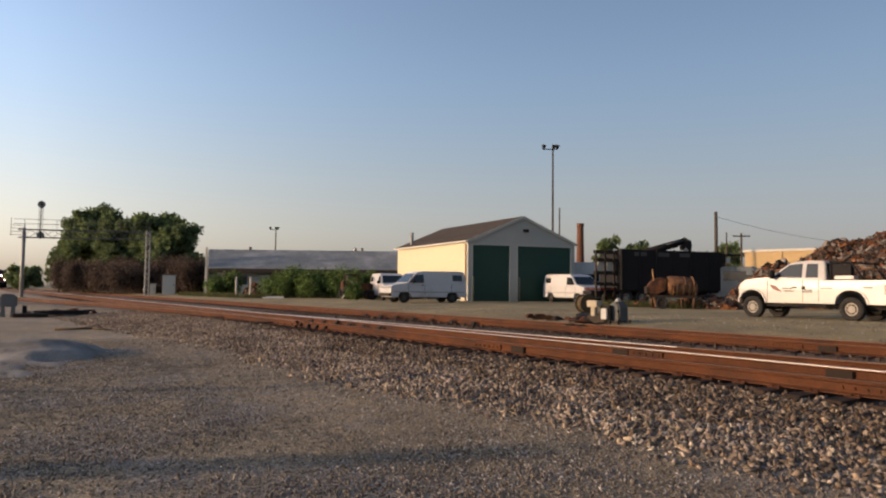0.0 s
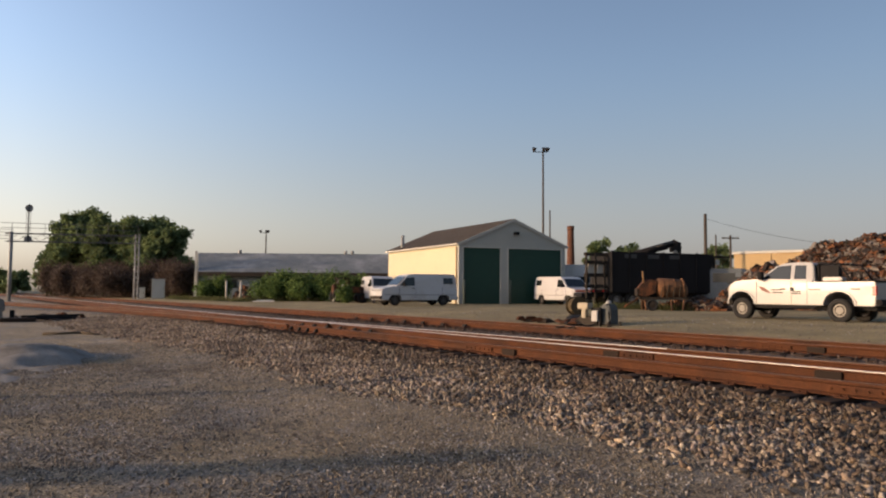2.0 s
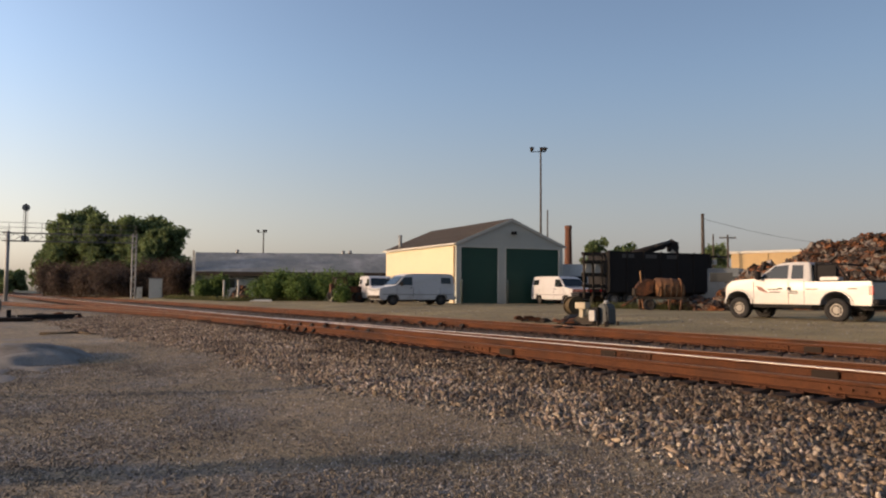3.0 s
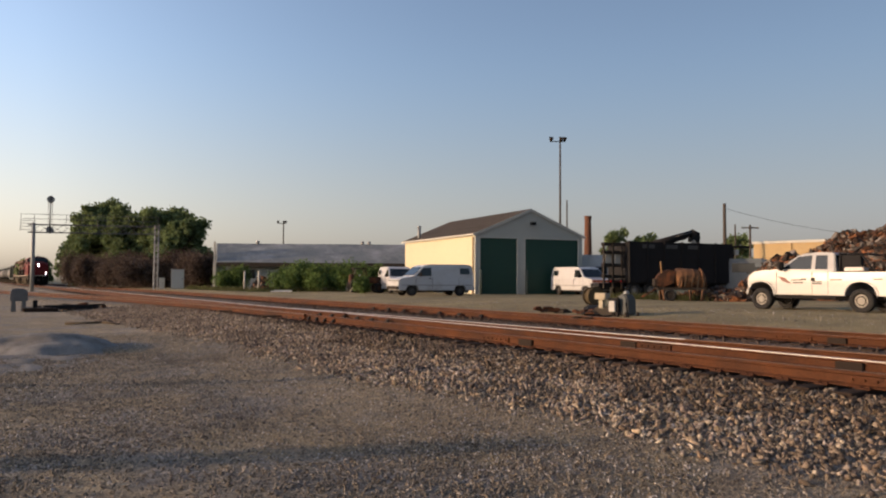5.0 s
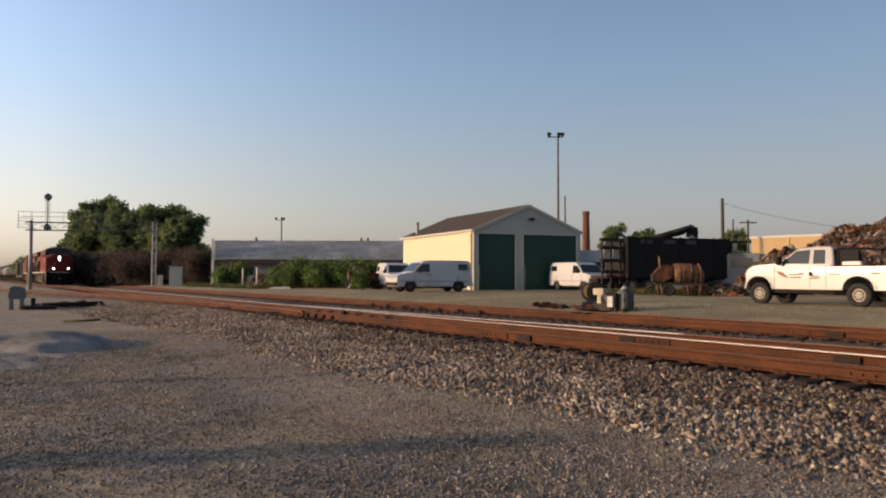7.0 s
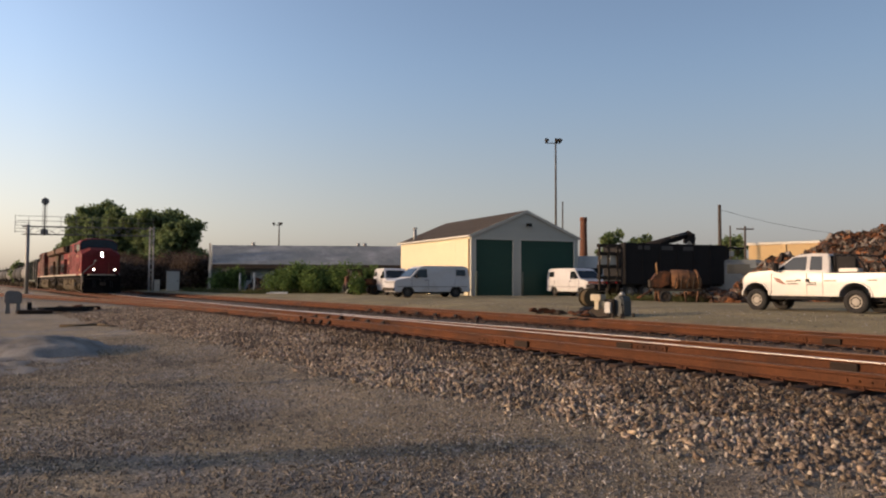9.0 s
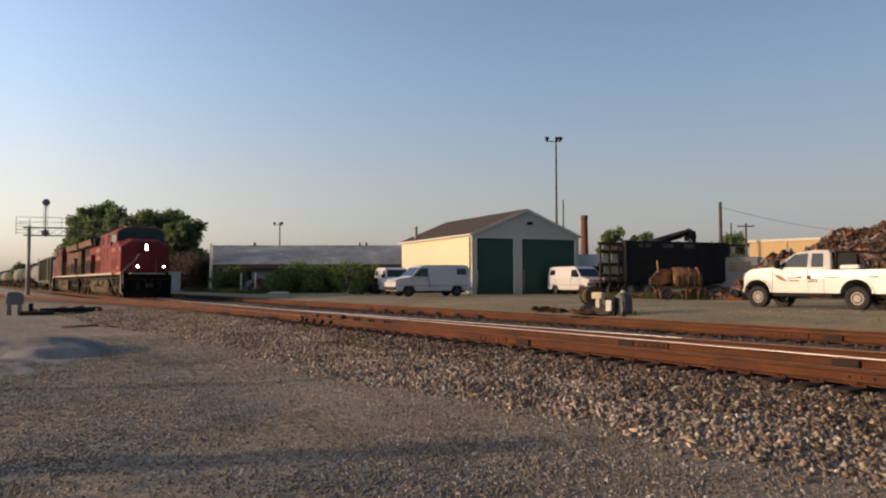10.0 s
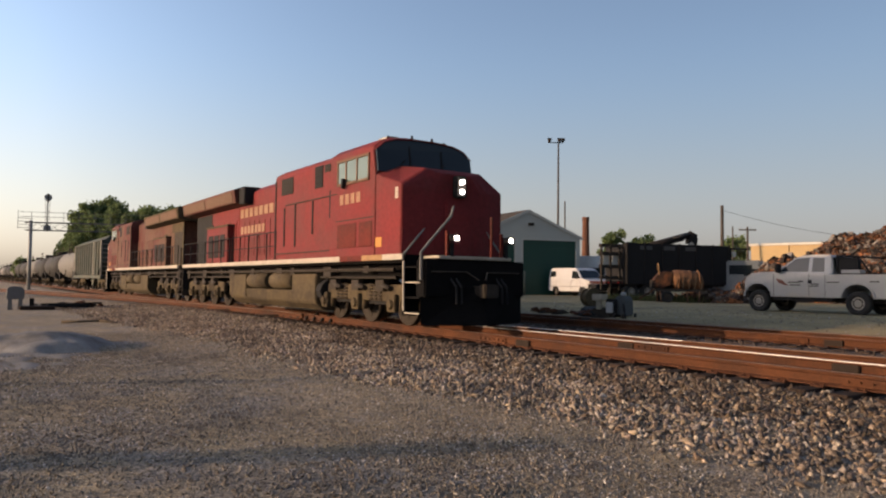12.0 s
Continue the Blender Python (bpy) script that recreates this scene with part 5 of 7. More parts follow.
def scrap_truck():
    """A black grapple truck, parked along the heap."""
    F0, F1 = Vector((-29.9, 34.1)), Vector((-27.8, 41.7))
    d = (F1 - F0)
    t = thing("grapple_truck", heading(F0.x, F0.y, 0.15, d.x, d.y), "black high-sided scrap truck with a folded grapple boom", "truck")
    Ln = d.length
    bm = bmesh.new()
    box(bm, 0, Ln, 0, 0.12, 1.0, 3.55)
    panel = part("side_panel", bm, M_BLACK, t, "black ribbed steel side", 0.0)
    for k in range(7):
        bm = bmesh.new()
        box(bm, 0.02 + k * (Ln - 0.14) / 6, 0.12 + k * (Ln - 0.14) / 6, -0.07, 0, 1.0, 3.6)
        part("rib", bm, M_BLACK, panel)
    bm = bmesh.new()
    box(bm, 0, Ln, 2.3, 2.42, 1.0, 3.5)
    box(bm, 0, 0.12, 0.12, 2.3, 1.0, 3.5)
    box(bm, Ln - 0.12, Ln, 0.12, 2.3, 1.0, 3.3)
    box(bm, 0, Ln, 0.12, 2.3, 0.9, 1.02)
    part("body", bm, M_BLACK, t, "black steel box")
    for k in range(3):
        bm = bmesh.new()
        box(bm, 1.0 + 1.7 * k, 1.9 + 1.7 * k, -0.012, 0, 3.15, 3.4)
        part("side_slot", bm, M_GREYDARK, panel, "worn grey slot")
    bm = bmesh.new()
    box(bm, Ln + 0.12, Ln + 0.24, 0.1, 0.22, 0.9, 3.45)
    box(bm, Ln + 0.12, Ln + 1.5, 0.1, 0.22, 3.33, 3.45)
    mast = part("boom_rest", bm, M_BLACK, t, "black boom rest", 0.01)
    bm = bmesh.new()
    box(bm, Ln + 0.3, Ln + 0.62, 0.08, 0.2, 2.85, 3.2)
    part("work_lamp", bm, M_TRIM, mast, "pale unlit work lamp", 0.03)
    # stake rack at the tail
    for k in range(3):
        bm = bmesh.new()
        box(bm, -1.6 + 0.65 * k, -1.5 + 0.65 * k, 0.3, 0.42, 0.6, 3.4)
        part("stake", bm, M_DARKDUST, t)
    for z in (1.25, 1.95, 2.75, 3.25):
        bm = bmesh.new()
        box(bm, -1.65, 0, 0.42, 0.5, z, z + 0.22)
        part("rack_rail", bm, M_DARKDUST, t, "dark rack rail")
    # added cream patches stand in for the lit background seen through the rack
    for x in (-1.45, -0.78):
        bm = bmesh.new()
        box(bm, x, x + 0.5, 0.56, 0.62, 2.0, 2.75, pose(0, 0, 0, 0, 3, 0))
        part("pale_board", bm, M_TRIM, t, "cream patch in place of the lit background behind the rack", 0.01)
    bm = bmesh.new()
    box(bm, -1.25, -0.02, 0.3, 2.3, 0.98, 1.14)
    part("tail_deck", bm, mat("dull_red_deck", (0.05, 0.018, 0.014), 0.8), t, "dull red tail deck", 0.02)
    for x in (-1.1, -0.4):
        bm = bmesh.new()
        tube(bm, (x, 0.27, 1.06), (x, 0.3, 1.06), 0.06, n=10)
        part("tail_lamp", bm, M_TAIL, t)
    bm = bmesh.new()
    box(bm, -1.7, Ln + 2.5, 0.7, 1.7, 0.7, 0.95)
    part("chassis", bm, M_BLACK, t)
    bm = bmesh.new()
    box(bm, Ln + 0.35, Ln + 2.4, 0.15, 2.3, 0.8, 2.5)
    part("cab", bm, M_BLACK, t, "dark truck cab", 0.12)
    bm = bmesh.new()
    box(bm, Ln + 0.6, Ln + 1.6, 0.125, 0.15, 1.7, 2.3)
    part("cab_window", bm, M_GLASS, t)
    for x in (0.5, 1.7, Ln + 1.5):
        for y, s in ((0.3, -1), (2.1, 1)):
            wheel(t, x, y, 0.5, 0.3, s, M_RIM)
    bm = bmesh.new()
    pts = [(2.6, 3.45), (5.6, 4.28), (6.1, 4.1), (5.9, 3.0)]
    for (a, b), r in zip(zip(pts, pts[1:]), (0.26, 0.32, 0.2)):
        tube(bm, (a[0], 1.2, a[1]), (b[0], 1.2, b[1]), r, r * 0.8, 8)
    tube(bm, (3.4, 1.2, 3.5), (5.2, 1.2, 3.95), 0.07, n=8)
    box(bm, 5.5, 6.1, 0.95, 1.45, 3.7, 4.35)
    boom = part("boom", bm, M_BLACK, t, "folded black hydraulic boom", 0.02)
    bm = bmesh.new()
    prism(bm, ((5.35, 3.62), (5.6, 3.85), (5.95, 3.5), (5.8, 3.3)), 0.9, 0.95)
    part("worn_plate", bm, M_STRIPE, boom, "pale worn plate")
    bm = bmesh.new()
    tube(bm, (4.2, 0.96, 4.02), (5.5, 0.96, 4.34), 0.045, n=8)
    part("hydraulic_ram", bm, M_GREYDARK, boom)
    bm = bmesh.new()
    for k in range(5):
        a = k * 1.257
        tube(bm, (5.9 + 0.2 * math.cos(a), 1.2 + 0.2 * math.sin(a), 3.1), (5.9 + 0.5 * math.cos(a), 1.2 + 0.5 * math.sin(a), 2.6), 0.07, n=6)
        tube(bm, (5.9 + 0.5 * math.cos(a), 1.2 + 0.5 * math.sin(a), 2.6), (5.9 + 0.1 * math.cos(a), 1.2 + 0.1 * math.sin(a), 2.1), 0.06, 0.02, n=6)
    part("grapple", bm, M_DARKDUST, t)
    return t


scrap_truck()

scrap_pile(-23.9, 34.2, 2.2, 1.2, 0.55, 380, 6, "low rubble of grey and rusty scrap on the yard")


def weeds(x0, y0, x1, y1, n, seed, label):
    rng = np.random.default_rng(seed)
    f = rng.random(n)[:, None]
    c = np.array([[x0, y0]]) * (1 - f) + np.array([[x1, y1]]) * f + rng.normal(size=(n, 2)) * 0.35
    h = rng.uniform(0.12, 0.5, n)
    a = rng.uniform(0, 6.28, n)
    tip = c + rng.normal(size=(n, 2)) * 0.12
    w = 0.025
    v = np.stack([np.c_[c[:, 0] - w * np.cos(a), c[:, 1] - w * np.sin(a), np.full(n, 0.1)], np.c_[c[:, 0] + w * np.cos(a), c[:, 1] + w * np.sin(a), np.full(n, 0.1)],
                  np.c_[tip, 0.15 + h]], 1).reshape(-1, 3)
    me = mesh_from("weeds", v.tolist(), np.arange(3 * n).reshape(n, 3).tolist(), M_WEED)
    return tagged(new("weeds", me), label, "grass", "", "stuff")


weeds(-28.8, 31.5, -23.6, 33.2, 2600, 1, "tall green weeds before the scrap truck")
weeds(-62.0, 21.2, -57.0, 27.5, 2600, 2, "green weeds along the foot of the bushes")
weeds(-80, 20.5, -64, 21.2, 2200, 3, "patchy weeds at the edge of the yard")


M_HOPPER = mat("brown_orange_rust", (0.125, 0.062, 0.032), 0.85, 0, 0.35, 1.8, 12, 0.25, (0.06, 0.035, 0.024), 0.5, 1.2)


def rusty_machine():
    """An old roller-like implement: a drum in a frame with two wheels and a draw bar."""
    m = heading(-24.4, 31.9, 0.15, 0.62, 0.78)
    t = thing("rusty_implement", m, "faded orange and rust-brown old farm implement before the scrap truck", "implement")
    bm = bmesh.new()
    loft(bm, [[(x, r * math.cos(a * math.pi / 8), 1.22 + dz + r * math.sin(a * math.pi / 8)) for a in range(16)] for x, r, dz in
              ((-0.3, 0.34, 0.1), (-0.22, 0.5, 0.05), (0.3, 0.54, 0.0), (0.9, 0.5, -0.02), (1.2, 0.42, -0.1), (1.32, 0.22, -0.2))])
    part("drum", bm, M_HOPPER, t, "rust-brown dented drum")
    for x in (-0.05, 0.55, 1.0):
        bm = bmesh.new()
        loft(bm, [[(x + d, r * math.cos(a * math.pi / 8), 1.22 + r * math.sin(a * math.pi / 8)) for a in range(16)] for d, r in ((0, 0.5), (0.02, 0.545), (0.06, 0.545), (0.08, 0.5))], False)
        part("drum_band", bm, M_HOPPER, t)
    bm = bmesh.new()
    prism(bm, ((-1.35, 0.85), (-1.3, 1.25), (-1.0, 1.62), (-0.55, 1.7), (-0.3, 1.55), (-0.4, 0.95), (-0.9, 0.75)), -0.34, 0.34)
    part("engine_cover", bm, M_ORANGE, t, "faded orange engine cover", 0.05)
    bm = bmesh.new()
    tube(bm, (-1.05, -0.3, 1.5), (-1.12, -0.36, 2.12), 0.04, n=8)
    part("exhaust_pipe", bm, M_TANSTRIPE, t, "rusty exhaust pipe")
    bm = bmesh.new()
    box(bm, -1.42, -1.32, -0.3, 0.3, 0.8, 1.2)
    part("radiator", bm, M_DARKDUST, t, "", 0.02)
    bm = bmesh.new()
    for y in (-0.42, 0.42):
        box(bm, -1.3, 1.3, y - 0.05, y + 0.05, 0.6, 0.74)
    box(bm, -1.3, -1.2, -0.47, 0.47, 0.6, 0.75)
    box(bm, 1.2, 1.3, -0.47, 0.47, 0.6, 0.75)
    part("frame", bm, M_DARKDUST, t)
    bm = bmesh.new()
    tube(bm, (-1.25, 0, 0.68), (-2.0, 0.2, 0.2), 0.05, n=8)
    part("draw_bar", bm, M_ORANGE, t)
    for x, y, lean in ((-1.05, -0.42, 0.1), (-0.55, -0.42, -0.12), (0.35, -0.42, 0.06), (1.05, -0.42, -0.1), (-1.0, 0.42, 0.0), (1.0, 0.42, 0.0)):
        bm = bmesh.new()
        tube(bm, (x, y, 0.62), (x + lean, y - 0.04, -0.05), 0.06, 0.045, 7)
        part("leg", bm, M_HOPPER, t)
    for x, y in ((-0.7, -0.6), (-0.7, 0.6)):
        wheel(t, x, y, 0.32, 0.16, -1 if y < 0 else 1, M_DARKDUST)
    for k in range(5):
        bm = bmesh.new()
        tube(bm, (-0.2 + 0.32 * k, -0.5, 0.75), (-0.1 + 0.32 * k, -0.56, 1.3 + 0.1 * (k % 2)), 0.03, n=6)
        part("strut", bm, M_DARKDUST, t)
    return t


rusty_machine()


def far_vehicle(x, y, dx, dy, label, paint, long_=6.0, high=2.9):
    t = thing("box_truck", heading(x, y, 0.15, dx, dy), label, "truck")
    bm = bmesh.new()
    prism(bm, ((-long_ / 2, 0.6), (long_ / 2, 0.6), (long_ / 2, 1.5), (long_ / 2 - 0.5, high - 0.5), (long_ / 2 - 0.8, high), (-long_ / 2, high)), -1.15, 1.15)
    part("body", bm, paint, t, "", 0.08)
    for s in (-1, 1):
        bm = bmesh.new()
        prism(bm, ((long_ / 2 - 1.7, 1.6), (long_ / 2 - 0.6, 1.6), (long_ / 2 - 0.8, high - 0.55), (long_ / 2 - 1.7, high - 0.55)), s * 1.152, s * 1.17)
        part("cab_window", bm, M_GLASS, t)
        bm = bmesh.new()
        box(bm, -long_ / 2 + 0.8, -long_ / 2 + 2.2, s * 1.152, s * 1.165, 1.7, 2.3)
        part("side_window", bm, M_GLASS, t)
        for xx in (-long_ / 2 + 1.2, long_ / 2 - 1.2):
            wheel(t, xx, s * 1.0, 0.42, 0.25, s)
    bm = bmesh.new()
    box(bm, long_ / 2 - 0.03, long_ / 2 + 0.02, -0.9, 0.9, 1.55, 1.6)
    box(bm, -long_ / 2 + 0.3, long_ / 2 - 0.3, -0.8, 0.8, 0.45, 0.6)
    part("chassis", bm, M_BLACK, t)
    return t


far_vehicle(-41.5, 45.5, 0.6, 0.8, "pale motorhome parked behind the garage", M_WHITE_LIFT, 6.0, 3.3)
far_vehicle(-27.3, 42.9, 0.75, 0.3, "pale blue-grey truck beside the scrap heap", mat("pale_blue_paint", (0.08, 0.098, 0.112), 0.5), 3.4, 2.6)


def excavator_like(x, y):
    """A rusty orange tractor, half hidden by the bushes."""
    t = thing("old_tractor", heading(x, y, 0.15, 0.3, 1), "rusty orange old tractor beside the bushes", "tractor")
    bm = bmesh.new()
    box(bm, -1.2, 0.2, -0.5, 0.5, 0.7, 1.5)
    box(bm, 0.2, 1.5, -0.4, 0.4, 0.8, 1.3)
    part("body", bm, M_ORANGE, t, "", 0.06)
    bm = bmesh.new()
    for y0 in (-0.5, 0.5):
        tube(bm, (-0.9, y0, 1.5), (-0.8, y0, 2.0), 0.05, n=8)
        tube(bm, (0.1, y0, 1.5), (-0.05, y0, 1.95), 0.05, n=8)
    box(bm, -1.0, 0.1, -0.58, 0.58, 1.96, 2.04)
    part("canopy", bm, M_SCRAP, t, "rust-brown bent canopy", 0.02)
    bm = bmesh.new()
    tube(bm, (-1.3, -0.75, 0.1), (-0.5, -0.8, 1.5), 0.06, n=8)
    part("loose_bar", bm, M_TRIM, t, "pale leaning bar")
    for x0, r in ((-0.7, 0.6), (1.1, 0.4)):
        for y0, s in ((-0.65, -1), (0.65, 1)):
            wheel(t, x0, y0, r, 0.3, s, M_ORANGE)
    return t


excavator_like(-51.5, 27.0)
bush(-49.9, 25.9, 0.75, 0.6, 1.45, 41, "small green bush before the old tractor", M_LEAF2, 2200, 0.1)


# ---- lineside equipment ----
M_JUNCTION = mat("grimy_cream_paint", (0.33, 0.285, 0.21), 0.7)


def switch_machine():
    t = thing("switch_machine", pose(-16.75, 18.3, -0.06), "grey power switch machine with a white junction box", "switch machine")
    bm = bmesh.new()
    prism(bm, ((-0.75, 0.0), (-0.72, 0.2), (-0.45, 0.36), (0.1, 0.38), (0.25, 0.22), (0.3, 0.0)), -0.3, 0.3)
    part("motor_case", bm, M_DARKDUST, t, "dark grey cast case", 0.04)
    bm = bmesh.new()
    prism(bm, ((0.2, 0.1), (0.2, 0.62), (0.3, 0.78), (0.52, 0.8), (0.66, 0.66), (0.68, 0.1)), -0.05, 0.42)
    part("relay_case", bm, mat("grey_green_case", (0.075, 0.08, 0.078), 0.7), t, "rounded grey relay case", 0.05)
    bm = bmesh.new()
    tube(bm, (0.43, 0.18, 0.78), (0.43, 0.18, 0.9), 0.12, 0.07, 12)
    part("cap", bm, M_GREYM, t)
    bm = bmesh.new()
    box(bm, -0.34, -0.14, -0.35, -0.2, 0.3, 0.72)
    part("junction_post", bm, M_JUNCTION, t, "cream junction post", 0.02)
    bm = bmesh.new()
    box(bm, -0.46, 0.02, -0.42, -0.14, 0.6, 0.82)
    part("junction_box", bm, M_JUNCTION, t, "cream junction box", 0.02)
    bm = bmesh.new()
    box(bm, 0.1, 0.36, -0.33, -0.25, 0.2, 0.56)
    part("cover", bm, mat("grimy_white_paint", (0.36, 0.35, 0.33), 0.7), t, "white cover plate", 0.015)
    bm = bmesh.new()
    box(bm, 0.0, 0.42, -0.24, -0.1, 0.18, 0.66)
    part("cover_back", bm, M_BLACK, t, "", 0.02)
    for x, y in ((0.5, -0.35), (0.82, -0.3), (0.82, 0.3)):
        bm = bmesh.new()
        tube(bm, (x, y, 0.0), (x, y, 0.2), 0.05, 0.04, 8)
        part("bolt", bm, M_DARKDUST, t)
    bm = bmesh.new()
    tube(bm, (0.62, -0.05, 0.5), (0.8, -0.2, 0.25), 0.03, n=8)
    tube(bm, (0.8, -0.2, 0.25), (0.95, -0.3, -0.02), 0.03, n=8)
    part("conduit", bm, M_BLACK, t)
    bm = bmesh.new()
    box(bm, -1.1, 1.0, -0.45, 0.5, -0.12, 0.02)
    tube(bm, (-0.3, -0.3, 0.06), (-0.3, -1.6, 0.0), 0.035, n=8)
    tube(bm, (0.2, -0.3, 0.06), (0.2, -1.6, 0.0), 0.035, n=8)
    part("base_plate", bm, M_DARKDUST, t)
    for x in (-1.5, -2.2, -2.7):
        bm = bmesh.new()
        box(bm, x, x + 0.5, -0.3, 0.15, -0.05, 0.13, pose(0, 0, 0, 0, 4, 12 * x))
        part("loose_casting", bm, M_BLACK, t, "dark loose castings", 0.02)
    return t


switch_machine()


def castings(x, y, n, spread, seed):
    """A handful of broken dark track castings lying together."""
    rng = random.Random(seed)
    t = thing("track_scrap", pose(x, y, 0), "small heap of dark broken track castings", "scrap", "track scrap by the switch machine")
    for k in range(n):
        bm = bmesh.new()
        w, h = rng.uniform(0.12, 0.3), rng.uniform(0.05, 0.13)
        prism(bm, ((-w, 0), (-w * 0.8, h), (w * 0.2, h * 1.5), (w, h * 0.6), (w * 0.9, 0)), -0.09, rng.uniform(0.05, 0.14), "y",
              pose(rng.uniform(-spread, spread), rng.uniform(-0.3, 0.3), lie(x, y) - 0.02 + 0.07 * (k % 3 == 2), rng.uniform(-14, 14), rng.uniform(-10, 10), rng.uniform(0, 180)))
        part("casting", bm, (M_DARKDUST, M_BLACK, M_RUST)[k % 3], t, "", 0.012)


castings(-19.9, 18.2, 6, 0.25, 1)
castings(-19.1, 18.2, 4, 0.15, 2)
castings(-17.75, 18.1, 16, 0.38, 3)


def tyre_stack():
    bm = bmesh.new()
    for y0, y1, r in ((-0.25, -0.2, 0.4), (-0.2, 0.2, 0.34), (0.2, 0.25, 0.4), (-0.28, 0.28, 0.1)):
        tube(bm, (0, y0, 0.4), (0, y1, 0.4), r, r, 18)
    solid("cable_drum", bm, M_DUST, "small brown cable drum lying by the switch machine", "cable drum", m=heading(-21.51, 22.32, 0.13, 0.3, 1))


tyre_stack()


def cabinets():
    for x, y, w, h, nm in ((-85.7, 20.5, 1.4, 2.3, "tall grey signal equipment cabinet"), (-86.4, 18.9, 0.6, 1.3, "small pale signal cabinet with an open door")):
        t = thing("signal_cabinet", heading(x, y, 0.0, 0.95, -0.25), nm, "equipment cabinet", "signal cabinets")
        bm = bmesh.new()
        box(bm, -w / 2, w / 2, -w / 2, w / 2, 0.1, h)
        part("case", bm, M_CABINET, t, "", 0.03)
        bm = bmesh.new()
        box(bm, -w / 2 - 0.08, w / 2 + 0.08, -w / 2 - 0.08, w / 2 + 0.08, h, h + 0.08)
        part("roof", bm, M_GREYM, t)
        bm = bmesh.new()
        box(bm, w / 2, w / 2 + 0.03, -w / 2 + 0.06, w / 2 - 0.06, 0.2, h - 0.1)
        door = part("door", bm, M_CABINET, t)
        bm = bmesh.new()
        box(bm, w / 2 + 0.03, w / 2 + 0.07, w / 2 - 0.2, w / 2 - 0.14, h * 0.5, h * 0.5 + 0.15)
        part("handle", bm, M_BLACK, door)
        bm = bmesh.new()
        box(bm, -w / 2 - 0.1, w / 2 + 0.1, -w / 2 - 0.1, w / 2 + 0.1, -0.3, 0.1)
        part("plinth", bm, M_TRIM, t)


cabinets()


def switch_stand():
    t = thing("switch_stand", pose(-40.6, 3.05, -0.5), "low grey switch stand with a dark target beside the spur", "switch stand")
    bm = bmesh.new()
    box(bm, -0.5, 0.9, -0.7, 0.8, 0.0, 0.18)
    part("timber", bm, M_TIE, t, "dark head block timber", 0.02)
    bm = bmesh.new()
    prism(bm, ((-1.25, 0.5), (-1.22, 1.05), (-1.08, 1.14), (-0.62, 1.12), (-0.48, 0.98), (-0.48, 0.5)), -0.2, 0.2, "x")
    part("case", bm, mat("grey_cast_paint", (0.15, 0.145, 0.138), 0.75), t, "grey cast case", 0.04)
    for x, y in ((-0.15, -0.64), (-0.15, -1.08), (0.15, -0.64), (0.15, -1.08)):
        bm = bmesh.new()
        prism(bm, ((y - 0.11, 0.0), (y - 0.07, 0.54), (y + 0.07, 0.54), (y + 0.11, 0.0)), x - 0.05, x + 0.05, "x")
        part("leg", bm, M_SILVER, t, "", 0.01)
    bm = bmesh.new()
    box(bm, -0.1, 0.1, -0.25, -0.05, 0.1, 0.55)
    part("post", bm, M_BLACK, t, "dark post", 0.02)
    bm = bmesh.new()
    tube(bm, (0, 0.2, 0.25), (0.2, 3.0, 0.3), 0.05, n=8)
    box(bm, -0.4, 0.3, 0.5, 2.4, 0.1, 0.3)
    part("throw_rod", bm, M_BLACK, t, "dark rods and castings", 0.02)
    rng = random.Random(4)
    for k in range(12):
        bm = bmesh.new()
        w, h = rng.uniform(0.12, 0.35), rng.uniform(0.1, 0.28)
        prism(bm, ((-w, 0), (-w * 0.8, h), (w * 0.3, h * 1.3), (w, h * 0.5), (w, 0)), -0.1, 0.12, "y", pose(rng.uniform(-4.5, 0.2), 0.2 + 0.26 * k, 0.04, 0, 0, rng.uniform(0, 180)))
        part("casting", bm, (M_DARKDUST, M_BLACK, M_RUST)[k % 3], t, "", 0.015)


switch_stand()


def boards():
    bm = bmesh.new()
    box(bm, -0.9, 0.9, -0.14, 0.14, 0.0, 0.09)
    box(bm, -0.6, 0.9, -0.14, 0.14, 0.09, 0.17, pose(0, 0.1, 0, 0, 0, 8))
    solid("plank_stack", bm, mat("white_plank_paint", (0.62, 0.6, 0.55), 0.6), "pale planks lying on the yard edge", "planks", m=heading(-59.2, 22.9, 0.12, 0.5, 0.85), bevel=0.01)
    bm = bmesh.new()
    tube(bm, (-0.9, 0, 0.05), (0.3, 0.1, 0.08), 0.05, 0.04, 7)
    tube(bm, (0.3, 0.1, 0.08), (0.95, -0.1, 0.04), 0.04, 0.02, 7)
    tube(bm, (0.2, 0.1, 0.07), (0.6, 0.35, 0.1), 0.03, 0.012, 6)
    solid("driftwood_branch", bm, M_BARK, "dark broken branch lying on the gravel", "branch", m=heading(-27.6, 3.75, -0.5, 0.45, 1))


boards()


# ---- poles behind the camera, whose shadows fall on the gravel ----
pole(-16.25, -21.0, 4.3, "wooden utility pole behind the gravel lot", 0.34, 0, -0.5)
pole(-20.35, -18.0, 4.2, "thin steel post behind the gravel lot", 0.19, 0, -0.5)


# ---- junk before the warehouse ----
scrap_pile(-69.5, 24.9, 1.7, 0.8, 1.3, 170, 9, "low brown junk heap before the warehouse wall")
